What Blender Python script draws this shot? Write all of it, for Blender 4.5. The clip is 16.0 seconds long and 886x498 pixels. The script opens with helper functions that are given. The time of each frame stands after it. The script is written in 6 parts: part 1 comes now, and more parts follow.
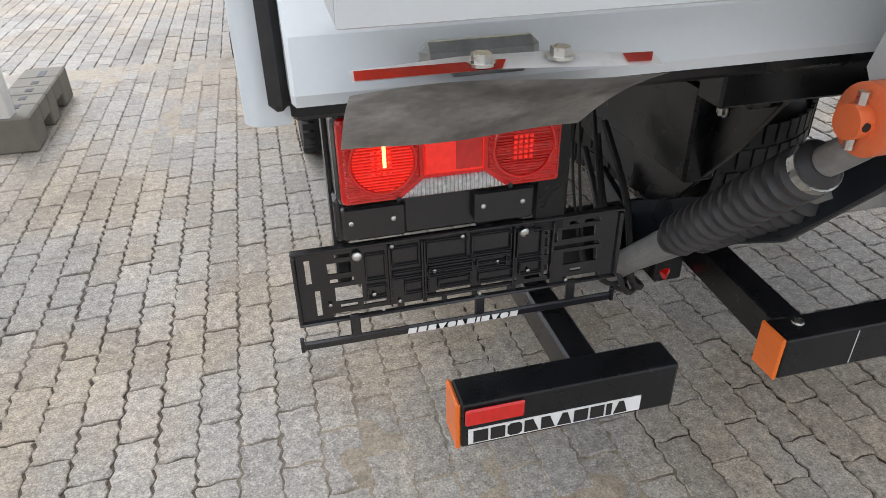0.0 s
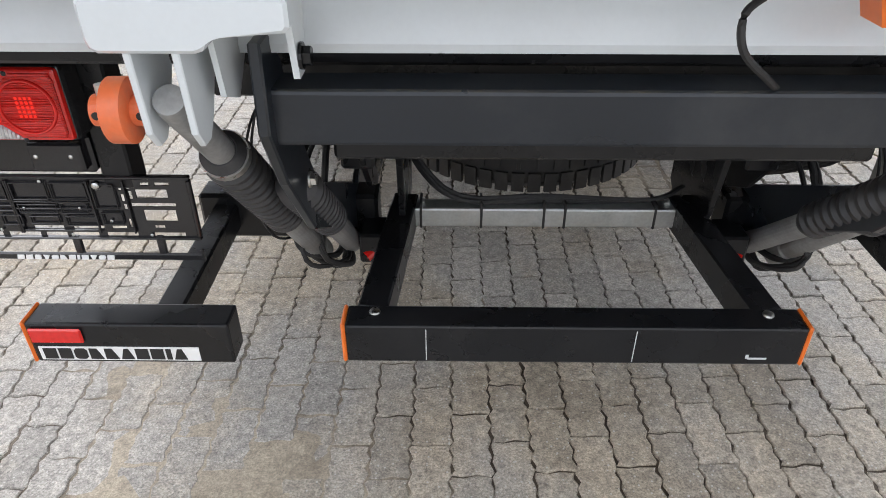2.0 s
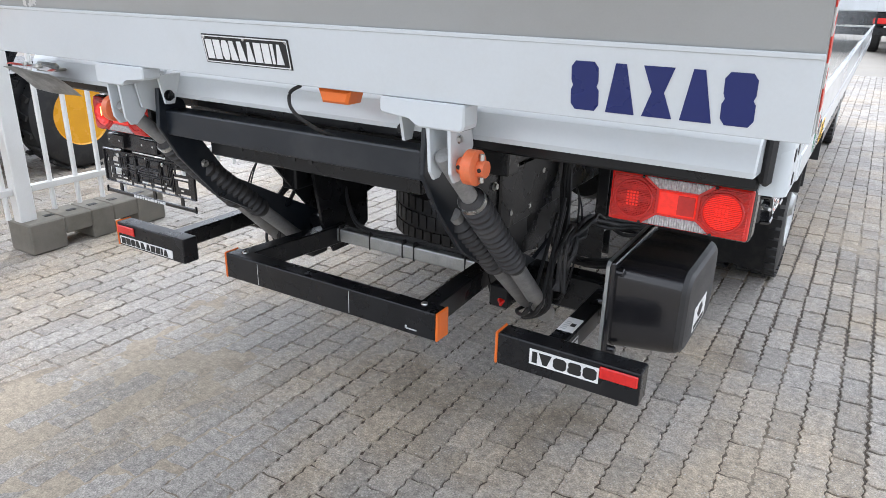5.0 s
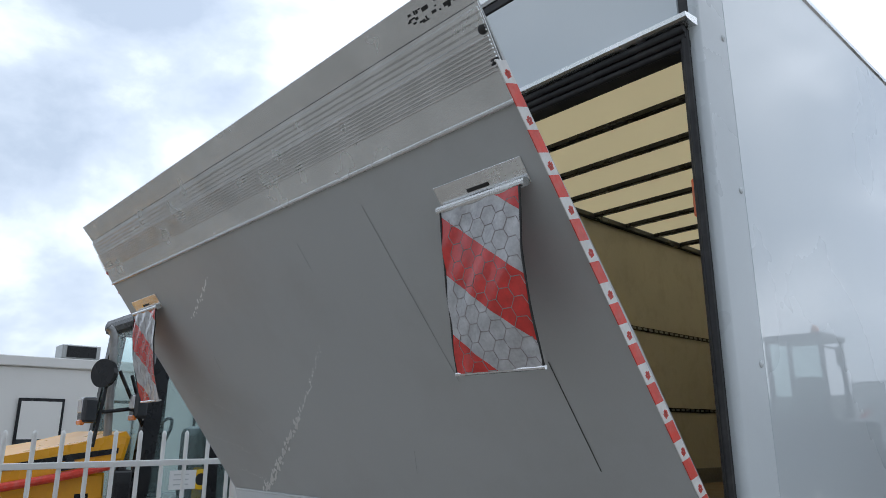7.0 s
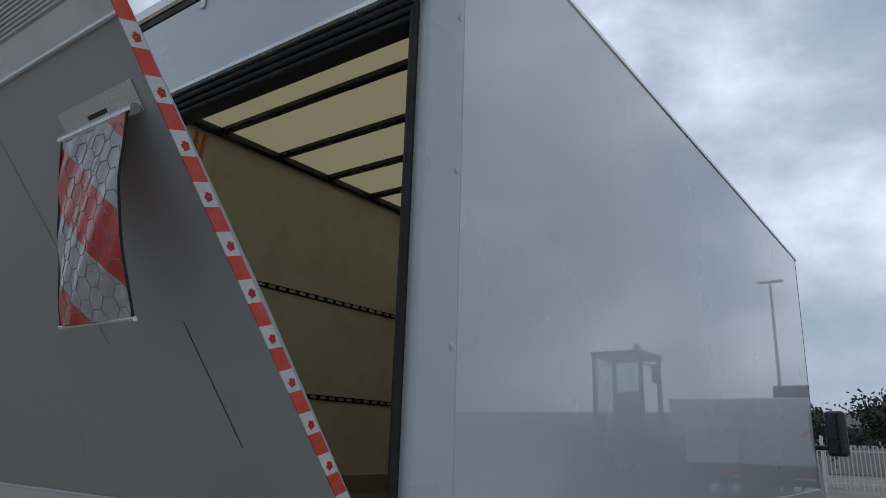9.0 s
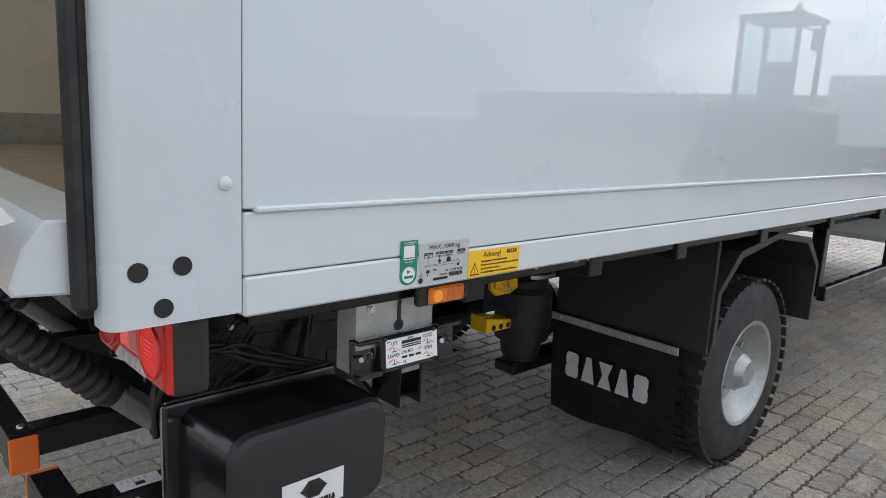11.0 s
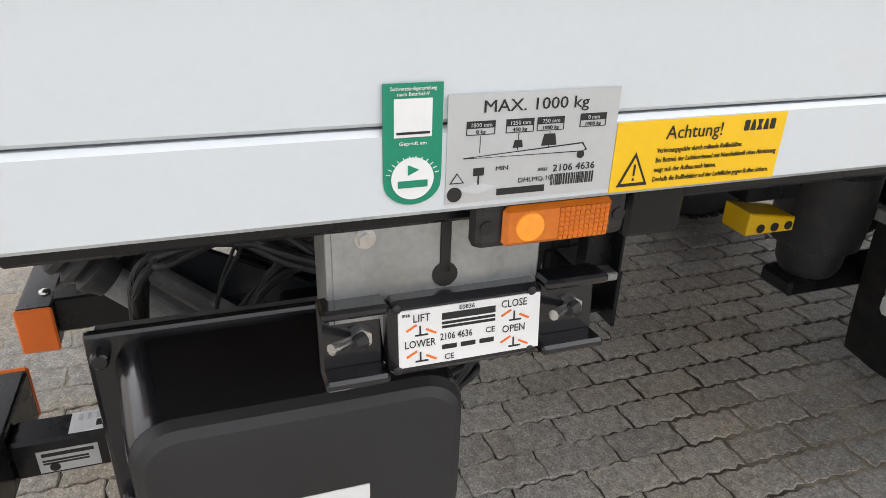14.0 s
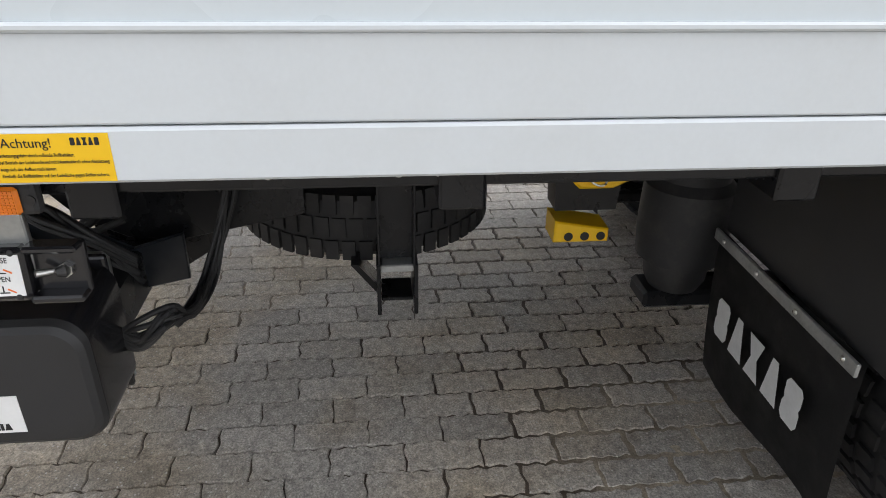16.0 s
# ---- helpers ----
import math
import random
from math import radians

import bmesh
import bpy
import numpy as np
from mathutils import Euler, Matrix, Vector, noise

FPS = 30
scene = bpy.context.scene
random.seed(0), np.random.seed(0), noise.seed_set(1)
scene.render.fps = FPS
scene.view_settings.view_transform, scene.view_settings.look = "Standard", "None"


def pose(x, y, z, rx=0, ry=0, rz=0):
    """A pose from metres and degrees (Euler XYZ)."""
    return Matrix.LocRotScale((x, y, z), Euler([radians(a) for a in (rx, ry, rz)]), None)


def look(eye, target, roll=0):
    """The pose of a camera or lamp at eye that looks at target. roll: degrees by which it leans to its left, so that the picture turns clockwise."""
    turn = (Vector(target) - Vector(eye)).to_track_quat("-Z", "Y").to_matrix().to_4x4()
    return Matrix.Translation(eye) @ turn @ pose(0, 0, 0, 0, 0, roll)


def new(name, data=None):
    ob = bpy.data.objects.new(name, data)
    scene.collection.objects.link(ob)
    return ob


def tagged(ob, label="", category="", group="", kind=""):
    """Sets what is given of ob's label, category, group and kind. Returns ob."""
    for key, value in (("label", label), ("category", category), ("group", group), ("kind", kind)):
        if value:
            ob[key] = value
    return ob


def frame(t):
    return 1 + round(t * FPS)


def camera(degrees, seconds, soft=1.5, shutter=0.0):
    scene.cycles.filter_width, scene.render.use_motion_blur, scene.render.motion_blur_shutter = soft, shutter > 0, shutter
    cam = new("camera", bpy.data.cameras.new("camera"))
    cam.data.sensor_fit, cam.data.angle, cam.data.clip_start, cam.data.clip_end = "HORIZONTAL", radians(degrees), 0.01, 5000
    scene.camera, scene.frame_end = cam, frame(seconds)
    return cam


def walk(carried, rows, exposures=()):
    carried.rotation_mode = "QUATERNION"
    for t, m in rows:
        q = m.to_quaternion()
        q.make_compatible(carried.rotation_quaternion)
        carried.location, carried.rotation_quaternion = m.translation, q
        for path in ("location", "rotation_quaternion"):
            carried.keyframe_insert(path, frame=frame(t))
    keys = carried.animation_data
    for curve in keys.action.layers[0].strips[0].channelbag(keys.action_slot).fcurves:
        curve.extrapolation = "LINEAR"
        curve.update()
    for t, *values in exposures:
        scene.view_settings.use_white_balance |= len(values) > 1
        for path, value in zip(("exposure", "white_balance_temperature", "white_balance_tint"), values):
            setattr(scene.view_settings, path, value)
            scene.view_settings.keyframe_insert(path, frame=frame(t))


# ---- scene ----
# camera
cam = camera(65.2, 16.0, soft=0.8)
PATH = [
    (0, (-1.216, -1.383, 1.313), (-0.803, 0.274, 0.27), -0.9),
    (0.5, (-0.985, -1.467, 1.327), (-0.813, 0.203, 0.24), -0.7),
    (1, (-0.756, -1.566, 1.36), (-0.724, 0.109, 0.268), -0.6),
    (1.5, (-0.467, -1.582, 1.357), (-0.482, 0.088, 0.257), -0.2),
    (2, (-0.225, -1.597, 1.361), (-0.247, 0.071, 0.258), -0.0),
    (2.5, (0.077, -1.633, 1.371), (0.054, 0.041, 0.276), 0.5),
    (3, (0.366, -1.656, 1.379), (0.341, 0.023, 0.292), 0.5),
    (3.2, (0.499, -1.659, 1.375), (0.472, 0.025, 0.297), 0.8),
    (5.3, (1.445, -2.213, 1.432), (0.355, -0.627, 0.886), 1.5),
    (5.5, (1.507, -2.253, 1.454), (0.358, -0.67, 1.034), 1.5),
    (6, (1.749, -2.298, 1.499), (0.424, -0.803, 1.417), 1.3),
    (6.5, (1.939, -2.393, 1.548), (0.523, -1.0, 1.78), 1.1),
    (7, (2.133, -2.548, 1.587), (0.708, -1.243, 2.1), -0.0),
    (7.5, (2.26, -2.522, 1.557), (0.881, -1.27, 2.286), 1.1),
    (8, (2.379, -2.399, 1.566), (1.074, -1.09, 2.33), 1.5),
    (8.5, (2.466, -2.269, 1.539), (1.264, -0.852, 2.28), 1.5),
    (9, (2.403, -2.089, 1.52), (1.258, -0.539, 2.055), 1.8),
    (9.5, (2.304, -1.865, 1.497), (1.164, -0.253, 1.815), 1.8),
    (10, (2.273, -1.582, 1.432), (1.124, 0.052, 1.544), 2.0),
    (10.2, (2.277, -1.454, 1.42), (1.123, 0.18, 1.404), 2.1),
    (12.3, (1.844, -0.339, 1.233), (0.152, 0.369, 0.435), 2.3),
    (12.5, (1.78, -0.305, 1.231), (0.088, 0.374, 0.41), 2.4),
    (13, (1.701, -0.26, 1.226), (0.008, 0.386, 0.379), 2.0),
    (13.5, (1.683, -0.249, 1.22), (-0.009, 0.373, 0.353), 2.1),
    (14, (1.68, -0.245, 1.221), (-0.017, 0.345, 0.341), 1.9),
    (14.5, (1.684, -0.236, 1.222), (-0.015, 0.328, 0.33), 1.7),
    (15, (1.771, -0.147, 1.26), (0.059, 0.358, 0.357), 2.0),
    (15.5, (1.944, 0.132, 1.322), (0.185, 0.388, 0.404), 1.6),
    (16, (1.994, 0.471, 1.32), (0.228, 0.658, 0.399), 1.0),
]
walk(cam, [(t, look(e, g, r)) for t, e, g, r in PATH],
     exposures=[(0, 0.32, 6150, 12), (1.0, 0.4, 6200, 12), (2.0, 0.66, 6150, 12), (3.2, 0.82, 6200, 13), (5.3, 0.54, 5850, 12), (6.0, 0.36, 5750, 11), (6.5, -0.05, 5650, 10), (7.0, -0.85, 5650, 9), (7.5, -1.6, 5650, 8), (8.0, -1.8, 5600, 8), (8.5, -1.85, 5550, 8), (9.0, -1.72, 5500, 8), (9.5, -1.22, 5550, 8), (10.2, -0.75, 5650, 9), (12.3, 0.38, 6450, 13), (15.4, 0.34, 6400, 12), (16, 0.22, 6300, 12)])

# ---- sky and sun: bright broken overcast ----
world = bpy.data.worlds.new("sky")
scene.world = world
world.use_nodes = True
wn, wl = world.node_tree.nodes, world.node_tree.links
wn.clear()
w_out = wn.new("ShaderNodeOutputWorld")
w_bg = wn.new("ShaderNodeBackground")
w_sky = wn.new("ShaderNodeTexSky")
w_sky.sky_type = "NISHITA"
w_sky.sun_disc = False
w_sky.sun_elevation = radians(61)
w_sky.sun_rotation = radians(326)
w_sky.air_density = 1.2
w_co = wn.new("ShaderNodeTexCoord")
w_map = wn.new("ShaderNodeMapping")
w_map.inputs["Scale"].default_value = (1.0, 1.0, 1.7)
w_n1 = wn.new("ShaderNodeTexNoise")
w_n1.inputs["Scale"].default_value = 3.1
w_n1.inputs["Detail"].default_value = 7
w_n1.inputs["Roughness"].default_value = 0.54
w_n1.inputs["Distortion"].default_value = 0.15
w_ramp = wn.new("ShaderNodeValToRGB")
RAMP = ((0.34, (0.72, 0.77, 0.83)), (0.45, (0.95, 0.98, 1.01)), (0.54, (1.32, 1.32, 1.31)), (0.66, (1.9, 1.86, 1.81)))
w_ramp.color_ramp.elements[0].position, w_ramp.color_ramp.elements[1].position = RAMP[0][0], RAMP[-1][0]
w_ramp.color_ramp.elements[0].color, w_ramp.color_ramp.elements[1].color = (*RAMP[0][1], 1), (*RAMP[-1][1], 1)
for pos, c in RAMP[1:-1]:
    w_ramp.color_ramp.elements.new(pos).color = (*c, 1)
w_dim = wn.new("ShaderNodeMix")
w_dim.data_type = "RGBA"
w_dim.inputs[0].default_value = 0.93
w_sc = wn.new("ShaderNodeVectorMath")
w_sc.operation = "SCALE"
w_sc.inputs["Scale"].default_value = 0.10
wl.new(w_co.outputs["Generated"], w_map.inputs["Vector"])
wl.new(w_map.outputs["Vector"], w_n1.inputs["Vector"])
wl.new(w_n1.outputs["Fac"], w_ramp.inputs["Fac"])
wl.new(w_sky.outputs["Color"], w_sc.inputs[0])
wl.new(w_sc.outputs["Vector"], w_dim.inputs[6])
wl.new(w_ramp.outputs["Color"], w_dim.inputs[7])
# the cloud cover is thinner towards the sun
w_dot = wn.new("ShaderNodeVectorMath")
w_dot.operation = "DOT_PRODUCT"
w_dot.inputs[1].default_value = (-0.50, 0.76, 0.42)
w_glow = wn.new("ShaderNodeMapRange")
w_glow.inputs["From Min"].default_value, w_glow.inputs["From Max"].default_value = -1.0, 1.0
w_glow.inputs["To Min"].default_value, w_glow.inputs["To Max"].default_value = 0.55, 1.45
w_lit = wn.new("ShaderNodeVectorMath")
w_lit.operation = "SCALE"
wl.new(w_co.outputs["Generated"], w_dot.inputs[0])
wl.new(w_dot.outputs["Value"], w_glow.inputs["Value"])
wl.new(w_dim.outputs[2], w_lit.inputs[0])
wl.new(w_glow.outputs[0], w_lit.inputs["Scale"])
wl.new(w_lit.outputs["Vector"], w_bg.inputs["Color"])
w_bg.inputs["Strength"].default_value = 1.25
wl.new(w_bg.outputs["Background"], w_out.inputs["Surface"])
sun_data = bpy.data.lights.new("sun", "SUN")
sun_data.energy, sun_data.angle, sun_data.color = 0.8, radians(16), (1.0, 0.96, 0.9)
sun = new("sun", sun_data)
sun.matrix_world = look((0, 0, 20), (6, -9, 0))


# ---- materials ----
def mat(name, color, rough=0.5, metal=0.0, vary=0.12, scale=6.0, bump=0.0, fine=140.0, spec=0.5, coat=0.0, dirt=None, dirt_amount=0.0, dirt_scale=3.0, per_object=0.0, grain=0.45, coat_rough=0.06):
    """A surface with blotches, grain, gloss that varies, optional dirt stains and fine relief."""
    m = bpy.data.materials.new(name)
    m.use_nodes = True
    n, l = m.node_tree.nodes, m.node_tree.links
    p = n["Principled BSDF"]
    p.inputs["Metallic"].default_value = metal
    p.inputs["Specular IOR Level"].default_value = spec
    p.inputs["Coat Weight"].default_value = coat
    p.inputs["Coat Roughness"].default_value = coat_rough
    co = n.new("ShaderNodeTexCoord")
    big = n.new("ShaderNodeTexNoise")
    big.inputs["Scale"].default_value, big.inputs["Detail"].default_value = scale, 5
    small = n.new("ShaderNodeTexNoise")
    small.inputs["Scale"].default_value, small.inputs["Detail"].default_value = fine, 3
    for t in (big, small):
        l.new(co.outputs["Object"], t.inputs["Vector"])
    add = n.new("ShaderNodeMath")
    add.operation = "MULTIPLY_ADD"
    add.inputs[1].default_value = grain
    l.new(small.outputs["Fac"], add.inputs[0])
    l.new(big.outputs["Fac"], add.inputs[2])
    val = n.new("ShaderNodeMapRange")
    val.inputs["From Min"].default_value, val.inputs["From Max"].default_value = 0.5 + 0.5 * grain - 0.275, 0.5 + 0.5 * grain + 0.275
    val.inputs["To Min"].default_value, val.inputs["To Max"].default_value = 1 - vary, 1 + vary
    l.new(add.outputs[0], val.inputs["Value"])
    mul = n.new("ShaderNodeVectorMath")
    mul.operation = "SCALE"
    mul.inputs[0].default_value = color
    l.new(val.outputs[0], mul.inputs["Scale"])
    out = mul.outputs["Vector"]
    if per_object:
        info = n.new("ShaderNodeObjectInfo")
        geo = n.new("ShaderNodeNewGeometry")
        s = n.new("ShaderNodeMath")
        s.operation = "ADD"
        l.new(info.outputs["Random"], s.inputs[0])
        l.new(geo.outputs["Random Per Island"], s.inputs[1])
        f = n.new("ShaderNodeMath")
        f.operation = "FRACT"
        l.new(s.outputs[0], f.inputs[0])
        r = n.new("ShaderNodeMapRange")
        r.inputs["To Min"].default_value, r.inputs["To Max"].default_value = 1 - per_object, 1 + per_object
        l.new(f.outputs[0], r.inputs["Value"])
        k = n.new("ShaderNodeVectorMath")
        k.operation = "SCALE"
        l.new(out, k.inputs[0])
        l.new(r.outputs[0], k.inputs["Scale"])
        out = k.outputs["Vector"]
    if dirt:
        d = n.new("ShaderNodeTexNoise")
        d.inputs["Scale"].default_value, d.inputs["Detail"].default_value, d.inputs["Roughness"].default_value = dirt_scale, 8, 0.65
        l.new(co.outputs["Object"], d.inputs["Vector"])
        dr = n.new("ShaderNodeMapRange")
        dr.inputs["From Min"].default_value, dr.inputs["From Max"].default_value = 0.48, 0.72
        dr.inputs["To Max"].default_value = dirt_amount
        l.new(d.outputs["Fac"], dr.inputs["Value"])
        mx = n.new("ShaderNodeMix")
        mx.data_type = "RGBA"
        l.new(dr.outputs[0], mx.inputs[0])
        l.new(out, mx.inputs[6])
        mx.inputs[7].default_value = (*dirt, 1)
        out = mx.outputs[2]
    l.new(out, p.inputs["Base Color"])
    rr = n.new("ShaderNodeMapRange")
    rr.inputs["From Min"].default_value, rr.inputs["From Max"].default_value = 0.3, 0.7
    rr.inputs["To Min"].default_value, rr.inputs["To Max"].default_value = max(0.02, rough * 0.8), min(1, rough * 1.2)
    l.new(big.outputs["Fac"], rr.inputs["Value"])
    l.new(rr.outputs[0], p.inputs["Roughness"])
    if bump:
        b = n.new("ShaderNodeBump")
        b.inputs["Strength"].default_value, b.inputs["Distance"].default_value = bump, 0.003
        l.new(add.outputs[0], b.inputs["Height"])
        l.new(b.outputs["Normal"], p.inputs["Normal"])
    return m


WHITE = mat("white_paint", (0.63, 0.665, 0.685), 0.22, vary=0.03, scale=1.5, coat=0.3, dirt=(0.45, 0.44, 0.40), dirt_amount=0.12, dirt_scale=5)
PANEL = mat("white_gloss_panel", (0.60, 0.65, 0.675), 0.3, vary=0.02, scale=0.8, coat=1.0, coat_rough=0.012)
POST = mat("white_post_paint", (0.60, 0.645, 0.67), 0.3, vary=0.03, scale=2, dirt=(0.4, 0.4, 0.38), dirt_amount=0.12)
GREY = mat("grey_platform_paint", (0.44, 0.455, 0.455), 0.36, vary=0.05, scale=1.2, bump=0.05, fine=300, dirt=(0.27, 0.25, 0.22), dirt_amount=0.25, dirt_scale=1.6)
ALU = mat("mill_aluminium", (0.74, 0.75, 0.75), 0.24, metal=0.88, vary=0.1, scale=9, bump=0.05, dirt=(0.50, 0.49, 0.47), dirt_amount=0.2, dirt_scale=5)
GALV = mat("galvanised_steel", (0.44, 0.455, 0.45), 0.45, metal=0.8, vary=0.22, scale=40, dirt=(0.32, 0.30, 0.26), dirt_amount=0.5, dirt_scale=20)
STEEL = mat("zinc_bolt_steel", (0.6, 0.6, 0.58), 0.3, metal=1.0, vary=0.2, scale=60)
BLACK = mat("black_satin_steel", (0.009, 0.0095, 0.011), 0.28, vary=0.25, scale=8, bump=0.06, spec=0.35, dirt=(0.045, 0.042, 0.04), dirt_amount=0.2, dirt_scale=9)
BEAMC = mat("anthracite_beam_paint", (0.010, 0.0135, 0.019), 0.30, vary=0.15, scale=5, dirt=(0.10, 0.10, 0.10), dirt_amount=0.2, dirt_scale=6)
PLASTIC = mat("black_plastic", (0.012, 0.012, 0.014), 0.22, vary=0.2, scale=10, bump=0.08, fine=500, coat=0.35)
COVER = mat("black_textured_cover", (0.022, 0.022, 0.023), 0.5, vary=0.12, scale=6, bump=0.25, fine=700)
RUBBER = mat("black_rubber", (0.016, 0.016, 0.017), 0.6, vary=0.3, scale=12, bump=0.15, dirt=(0.08, 0.074, 0.065), dirt_amount=0.35, dirt_scale=14)
BELLOWS = mat("dusty_bellows_rubber", (0.028, 0.028, 0.030), 0.5, vary=0.25, scale=15, bump=0.1, dirt=(0.12, 0.11, 0.10), dirt_amount=0.4, dirt_scale=10)
CYL = mat("dusty_grey_cylinder", (0.30, 0.30, 0.295), 0.45, metal=0.35, vary=0.25, scale=20, bump=0.1, dirt=(0.17, 0.155, 0.135), dirt_amount=0.6, dirt_scale=9)
ORANGE = mat("orange_plastic", (0.75, 0.16, 0.05), 0.4, vary=0.12, scale=18, dirt=(0.45, 0.25, 0.16), dirt_amount=0.5, dirt_scale=12)
ORCAP = mat("orange_end_cap", (0.80, 0.17, 0.02), 0.35, vary=0.06, scale=20)
AMBER = mat("amber_lens", (0.72, 0.18, 0.004), 0.12, vary=0.12, scale=60, coat=0.6)
RED = mat("red_reflector", (0.62, 0.012, 0.008), 0.2, vary=0.12, scale=80, coat=0.5)
REDT = mat("red_tape", (0.66, 0.05, 0.025), 0.35, vary=0.15, scale=30, dirt=(0.5, 0.3, 0.26), dirt_amount=0.3, dirt_scale=25)
WHITET = mat("white_tape", (0.72, 0.71, 0.69), 0.35, vary=0.08, scale=30, dirt=(0.45, 0.38, 0.33), dirt_amount=0.4, dirt_scale=25)
CLEAR = mat("ribbed_clear_lens", (0.55, 0.55, 0.56), 0.12, vary=0.25, scale=60, coat=0.8)
CREAM = mat("cream_plywood_lining", (0.60, 0.57, 0.49), 0.5, vary=0.08, scale=2.5, dirt=(0.25, 0.22, 0.17), dirt_amount=0.3, dirt_scale=5)
WOOD = mat("brown_load_floor", (0.20, 0.16, 0.11), 0.55, vary=0.2, scale=6, bump=0.1)
BLUE = mat("dark_blue_vinyl", (0.012, 0.022, 0.13), 0.3, vary=0.05)
PAPER = mat("white_sticker", (0.80, 0.80, 0.79), 0.4, vary=0.04, scale=20)
SILVER = mat("silver_sticker", (0.52, 0.53, 0.53), 0.35, metal=0.2, vary=0.05, scale=15)
GREEN = mat("green_sticker", (0.005, 0.23, 0.13), 0.35, vary=0.05)
YELLOW = mat("yellow_sticker", (0.86, 0.52, 0.005), 0.4, vary=0.04)
INK = mat("black_print", (0.012, 0.012, 0.012), 0.5, vary=0.05)
LETTER = mat("pale_grey_print", (0.55, 0.56, 0.56), 0.5, vary=0.1, scale=30)
CONC = mat("concrete_block", (0.20, 0.185, 0.155), 0.85, vary=0.2, scale=7, bump=0.4, fine=200, dirt=(0.08, 0.08, 0.06), dirt_amount=0.5, dirt_scale=4)
FENCE = mat("white_fence_paint", (0.80, 0.80, 0.78), 0.4, vary=0.05, scale=5, dirt=(0.5, 0.48, 0.42), dirt_amount=0.2)
MACH = mat("yellow_machine_paint", (0.80, 0.38, 0.012), 0.3, vary=0.08, scale=3, dirt=(0.35, 0.2, 0.05), dirt_amount=0.25)


def yard_surface(name, stone, sand, wet, grit, relief, stones=True):
    """Worn paving: grey stone under blown sand and damp brown stains, with grit, in one pattern over the whole yard."""
    m = bpy.data.materials.new(name)
    m.use_nodes = True
    n, l = m.node_tree.nodes, m.node_tree.links
    p = n["Principled BSDF"]
    geo = n.new("ShaderNodeNewGeometry")

    def noise(scale, detail, rough=0.6):
        t = n.new("ShaderNodeTexNoise")
        t.inputs["Scale"].default_value, t.inputs["Detail"].default_value, t.inputs["Roughness"].default_value = scale, detail, rough
        l.new(geo.outputs["Position"], t.inputs["Vector"])
        return t.outputs["Fac"]

    def span(value, a, b, c, d):
        r = n.new("ShaderNodeMapRange")
        for k, x in zip(("From Min", "From Max", "To Min", "To Max"), (a, b, c, d)):
            r.inputs[k].default_value = x
        l.new(value, r.inputs["Value"])
        return r.outputs[0]

    def blend(f, a, b):
        x = n.new("ShaderNodeMix")
        x.data_type = "RGBA"
        l.new(f, x.inputs[0])
        for k, c in ((6, a), (7, b)):
            if isinstance(c, tuple):
                x.inputs[k].default_value = (*c, 1)
            else:
                l.new(c, x.inputs[k])
        return x.outputs[2]

    def scaled(c, f):
        x = n.new("ShaderNodeVectorMath")
        x.operation = "SCALE"
        l.new(c, x.inputs[0])
        l.new(f, x.inputs["Scale"])
        return x.outputs["Vector"]
    coarse, fine = noise(38, 5, 0.75), noise(170, 4, 0.75)
    if stones:
        c = blend(span(noise(1.15, 7, 0.62), 0.44, 0.60, 0.0, 0.9), stone, sand)
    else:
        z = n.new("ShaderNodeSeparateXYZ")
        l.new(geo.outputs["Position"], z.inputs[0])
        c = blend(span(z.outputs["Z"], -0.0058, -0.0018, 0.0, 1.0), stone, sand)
    c = blend(span(noise(2.1, 8, 0.68), 0.52, 0.70, 0.0, 0.75), c, wet)
    c = scaled(c, span(coarse, 0.3, 0.7, 1 - grit * 0.8, 1 + grit * 0.8))
    c = scaled(c, span(fine, 0.3, 0.7, 1 - grit, 1 + grit))
    if stones:
        info = n.new("ShaderNodeObjectInfo")
        add = n.new("ShaderNodeMath")
        add.operation = "ADD"
        l.new(info.outputs["Random"], add.inputs[0])
        l.new(geo.outputs["Random Per Island"], add.inputs[1])
        fr = n.new("ShaderNodeMath")
        fr.operation = "FRACT"
        l.new(add.outputs[0], fr.inputs[0])
        c = scaled(c, span(fr.outputs[0], 0, 1, 0.86, 1.14))
        dots = n.new("ShaderNodeTexVoronoi")
        dots.inputs["Scale"].default_value = 60
        l.new(geo.outputs["Position"], dots.inputs["Vector"])
        c = blend(span(dots.outputs["Distance"], 0.11, 0.20, 0.8, 0.0), c, (0.54, 0.52, 0.48))
    l.new(c, p.inputs["Base Color"])
    l.new(span(coarse, 0.3, 0.7, 0.5, 0.8), p.inputs["Roughness"])
    b = n.new("ShaderNodeBump")
    b.inputs["Strength"].default_value, b.inputs["Distance"].default_value = relief, 0.003
    h = n.new("ShaderNodeMath")
    h.operation = "MULTIPLY_ADD"
    h.inputs[1].default_value = 0.6
    l.new(fine, h.inputs[0])
    l.new(coarse, h.inputs[2])
    l.new(h.outputs[0], b.inputs["Height"])
    l.new(b.outputs["Normal"], p.inputs["Normal"])
    return m


